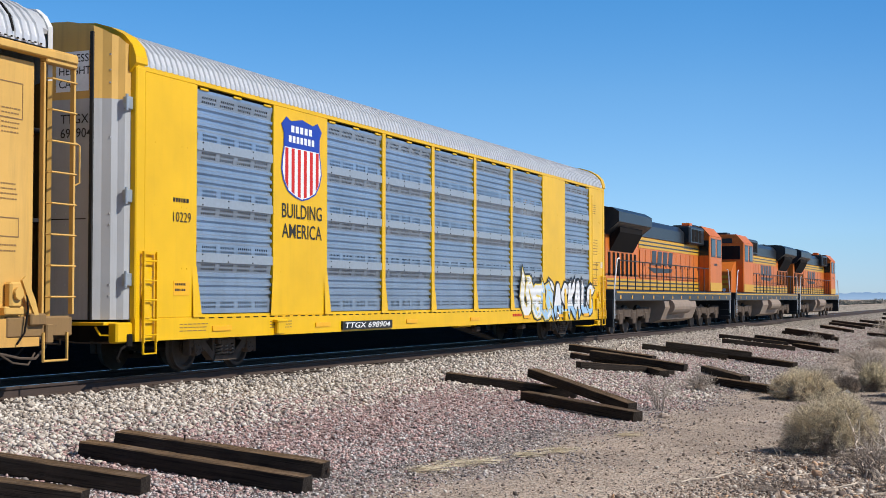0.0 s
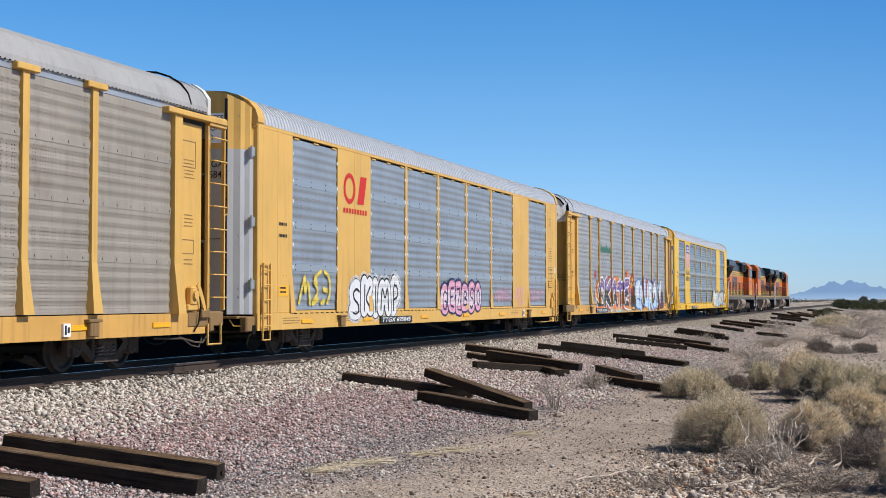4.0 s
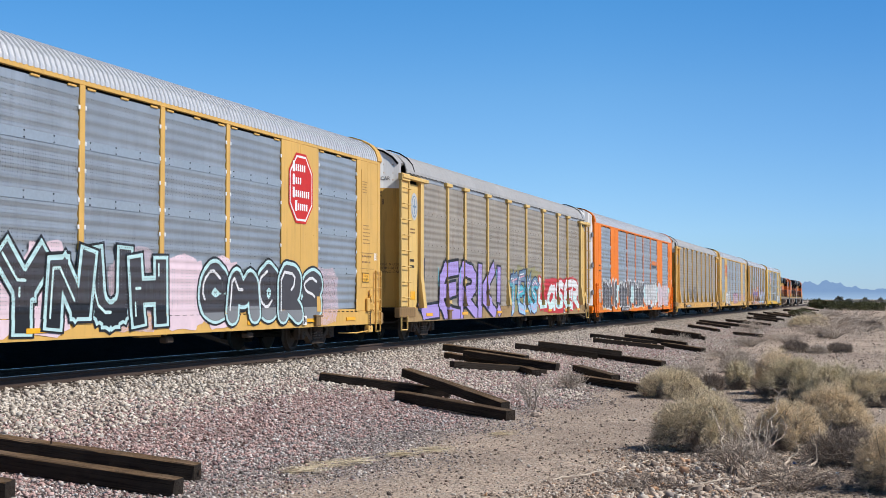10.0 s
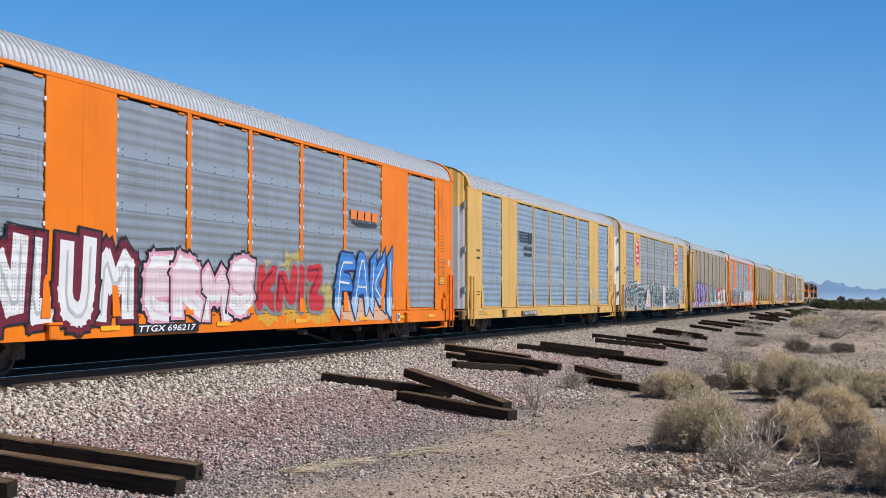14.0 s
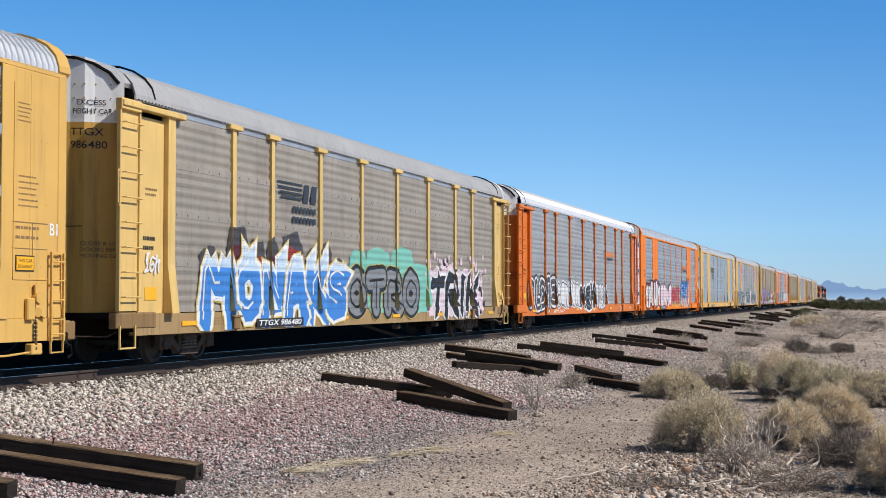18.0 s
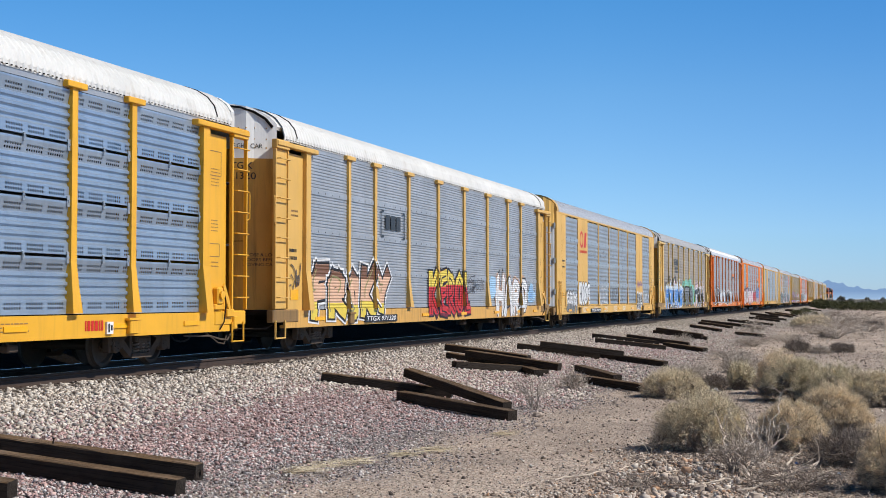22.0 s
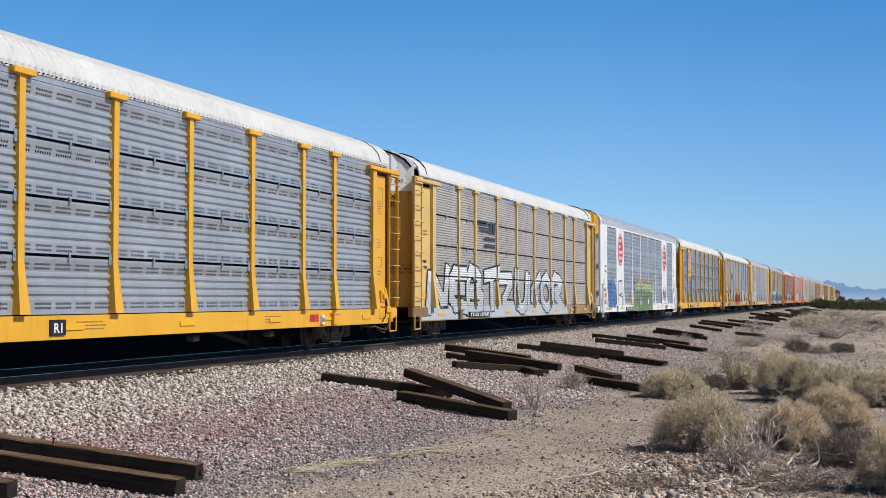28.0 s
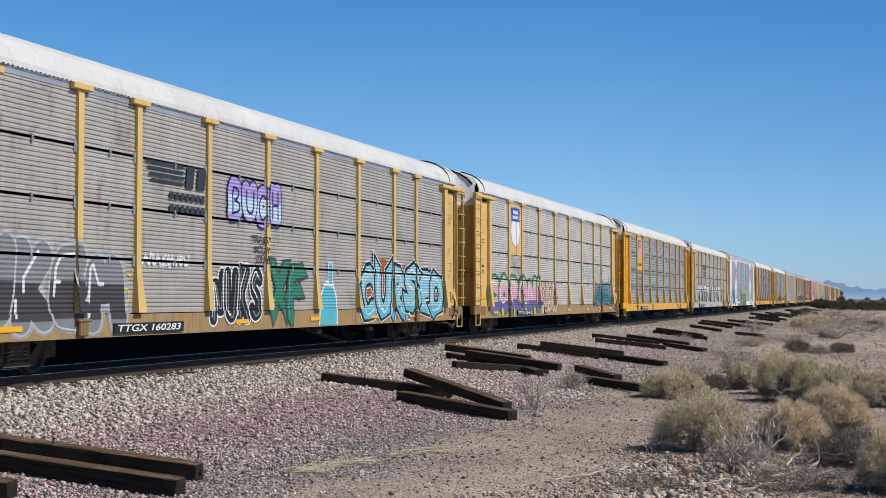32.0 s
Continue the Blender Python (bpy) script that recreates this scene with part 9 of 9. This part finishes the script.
    cab.along_x([(-1.5, 4.22), (-1.1, 4.66), (1.1, 4.66), (1.5, 4.22)], 5.55, 8.35)
    part("cab", cab, LOCO_ORANGE, lo)
    part("nose", Geo().along_y([(8.28, 1.62), (8.28, 3.25), (9.0, 3.1), (9.7, 2.7), (9.75, 1.62)], -1.1, 1.1), LOCO_ORANGE, lo)
    for z in (1.85, 2.1, 2.35):
        part("nose_stripe", Geo().box(9.75, 9.765, -0.95, 0.95, z, z + 0.14), LOCO_YELLOW, lo)
    part("number_board", Geo().box(8.33, 8.38, -0.9, 0.9, 4.2, 4.45), LOCO_BLACK, lo)
    part("horn", Geo().box(5.9, 6.4, -0.5, -0.1, 4.66, 4.85, 0.03), LOCO_ORANGE, lo)
    part("air_conditioner", Geo().box(6.7, 7.6, -0.5, 0.5, 4.64, 4.80, 0.03), LOCO_BLACK, lo)
    part("fuel_tank", Geo().along_x([(-1.45, 1.22), (-1.5, 0.95), (-1.3, 0.45), (-0.9, 0.32), (0.9, 0.32), (1.3, 0.45), (1.5, 0.95), (1.45, 1.22)], -3.2, 2.6), TANK, lo)
    for x in (-10.65, 10.65):
        part("pilot", Geo().box(x - 0.08, x + 0.08, -1.45, 1.45, 0.3, 1.3, 0.02), LOCO_BLACK, lo)
        part("coupler", Geo().box(min(x, x * 1.045), max(x, x * 1.045), -0.14, 0.14, 0.7, 0.98, 0.03), CAST, lo)
    for c in (-6.7, 6.7):
        for s in (-1, 1):
            g = Geo()
            y0, y1 = sorted((s * 0.98, s * 1.14))
            g.along_y([(c - 2.5, 0.75), (c - 2.5, 0.95), (c - 1.2, 0.98), (c, 0.85), (c + 1.2, 0.98), (c + 2.5, 0.95), (c + 2.5, 0.75), (c + 1.0, 0.62), (c - 1.0, 0.62)], y0, y1)
            for x in (-1.9, 0, 1.9):
                g.box(c + x - 0.24, c + x + 0.24, y0 - 0.03, y1 + 0.03, 0.36, 0.78, 0.03)
                g.tube([(c + x - 0.38, s * 1.08, 0.55), (c + x - 0.38, s * 1.08, 0.92)], 0.10, 8)
                g.tube([(c + x + 0.38, s * 1.08, 0.55), (c + x + 0.38, s * 1.08, 0.92)], 0.10, 8)
            part("truck_frame", g, CAST, lo)
        for x in (-1.9, 0, 1.9):
            w = Geo()
            for s in (-1, 1):
                w.disc_y(0, 0, [(0, s * 0.81), (0.42, s * 0.80), (0.53, s * 0.80), (0.53, s * 0.69), (0, s * 0.68)], 26)
            w.tube([(0, -0.95, 0), (0, 0.95, 0)], 0.1, 8)
            ob = part("loco_wheelset", w, WHEEL, lo)
            walk(ob, rolling(c + x, 0.53))
    return lo


# ---- building the train ----
CARS = {}


# how far the train has run, in metres, with 23 s as zero
RUN = [(0, -369.74), (3.5, -312.45), (7.1, -254.07), (12.7, -164.55), (18.0, -79.75), (25.2, 35.25), (32, 143.6)]


def motions():
    """The train runs along the track."""
    for ob, x23 in TRAIN:
        walk(ob, [(t, place(x23 + s, ob in FLIPPED)) for t, s in RUN])


FLIPPED = set()


def place(x, flip=False):
    return pose(x, TRACK_Y, RAIL_TOP, 0, 0, 180 if flip else 0)


TRAIN = []


def centre(n):
    return 57.43 + (13 - n) * CAR_PITCH


def add_car(n, car, label):
    tagged(car, label, "rail car", "autorack cars of the train")
    TRAIN.append((car, centre(n)))
    CARS[n] = car


add_car(1, car_b(1, YELLOW, SCREEN_FLUSH, "holes", TAN, GREY_DOOR, 4.5, number="TTGX 698904"), "bright yellow autorack car with clean galvanised screens")
add_car(2, car_a(2, TAN, SCREEN_MID, "dots", "deep", ROOF_ZINC, number="TTGX 942695"), "tan autorack car with grey screens and two spray paintings")
add_car(3, car_b(3, TAN, SCREEN_DOTS, "dots", TAN, GREY_DOOR, 4.5, number="TTGX 695845"), "tan autorack car with red emblem and tags")
add_car(4, car_a(4, TAN, SCREEN_OLD, "dots", "flat", ROOF_GREY, number="TTGX 979067"), "tan autorack car with weathered grey screens and round seal")
add_car(5, car_b(5, ORANGE, SCREEN_DOTS, "dots", WHITE, WHITE, 4.2, number="TTGX 693690"), "orange autorack car with a row of outlined tags")
add_car(6, car_a(6, PALE, SCREEN_OLD, "dots", "flat", ROOF_GREY, number="TTGX 986731"), "bleached yellow autorack car with big purple letters")
add_car(7, car_b(7, TAN, SCREEN_DOTS, "dots", GREY_DOOR, CREAM_WHITE, 4.6, number="TTGX 691209"), "tan autorack car with red octagon emblems")
add_car(8, car_b(8, TAN, SCREEN_BLUE, "dots", TAN, GREY_DOOR, 4.4, number="TTGX 997450"), "tan autorack car with clean blue-grey screens")
add_car(9, car_b(9, ORANGE, SCREEN_DOTS, "dots", GREY_DOOR, WHITE, 4.4, number="TTGX 696217"), "orange autorack car with white, red and blue tags")
add_car(10, car_a(10, RUSTY_ORANGE, SCREEN_MID, "dots", "soft", ROOF_ZINC, number="301267"), "orange autorack car with black and white tags")
add_car(11, car_a(11, PALE, SCREEN_OLD, "dots", "flat", ROOF_GREY, number="TTGX 986480"), "bleached yellow autorack car with blue flame letters")
add_car(12, car_b(12, TAN, SCREEN_DOTS, "dots", TAN, GREY_DOOR, 4.4, number="TTGX 696694"), "tan autorack car with scribbled tags")
add_car(13, car_a(13, TAN, SCREEN_RIB, "ribs", "soft", ROOF_WHITE, number="TTGX 971320"), "tan autorack car with ribbed grey panels and white roof")
add_car(14, car_a(14, GOLD, SCREEN_NEW, "holes_gap", "soft", ROOF_WHITE, number="TTGX 971266", badge=True), "golden yellow autorack car with shield emblem and white roof")
add_car(15, car_b(15, WHITE, SCREEN_DOTS, "dots", GOLD, GREY_DOOR, 4.4, number="TTGX 697182"), "white autorack car with red octagon emblems")
add_car(16, car_a(16, PALE, SCREEN_WORN, "ribs_gap", "flat", ROOF_WHITE, number="TTGX 159180"), "bleached yellow autorack car with silver letters")
add_car(17, car_a(17, GOLD, SCREEN_DULL, "holes_gap", "soft", ROOF_WHITE, number="TTGX 978489", badge=True), "golden yellow autorack car with white ribbed roof")
add_car(18, car_a(18, PALE, SCREEN_BLEACHED, "ribs_gap", "flat", ROOF_WHITE, number="TTGX 254102", badge=True), "bleached yellow autorack car with pink and green letters")
add_car(19, car_a(19, PALE, SCREEN_WORN, "ribs_gap", "flat", ROOF_WHITE, number="TTGX 160283"), "bleached yellow autorack car with several tags")

finish(CARS)

# drawn height of a car's side and the height at which it hangs over the rails
HANG = {"a": ([0.35, 0.64, 1.06, 1.09, 4.85], [0.35, 0.64, 0.985, 1.04, 4.85]), "b": ([0.35, 0.64, 1.12, 1.16, 4.93], [0.35, 0.615, 0.985, 1.047, 4.93])}
HUNG = set()


def hang(ob, kind):
    """Brings the sill and the foot of the side down to where they hang; the trucks stay on the rails."""
    for k in ob.children:
        if k.name.split(".")[0] == "truck":
            continue
        at, to = HANG[kind]
        if k.location.z:
            k.location.z = float(np.interp(k.location.z, at + [9], to + [9]))
        elif k.data and k.data.name not in HUNG:
            HUNG.add(k.data.name)
            co = np.zeros(len(k.data.vertices) * 3)
            k.data.vertices.foreach_get("co", co)
            co[2::3] = np.interp(co[2::3], [-9] + at + [9], [-9] + to + [9])
            k.data.vertices.foreach_set("co", co)
        hang(k, kind)


for car in CARS.values():
    hang(car, "b" if SURFACE[car.name].startswith("b") else "a")

FIRST = locomotive()
tagged(FIRST, "orange, black and yellow six-axle diesel locomotive", "locomotive", "locomotives of the train")
for i, flip in enumerate((False, True, False)):
    lo = FIRST if i == 0 else copy_thing(FIRST, pose(0, 0, 0))
    TRAIN.append((lo, centre(1) + 14.3 + 11.2 + i * 22.4))
    if flip:
        FLIPPED.add(lo)
        tagged(lo, "orange and black diesel locomotive coupled cab rearwards")

for o in (*TRUCK.children_recursive, TRUCK):
    bpy.data.objects.remove(o)

motions()
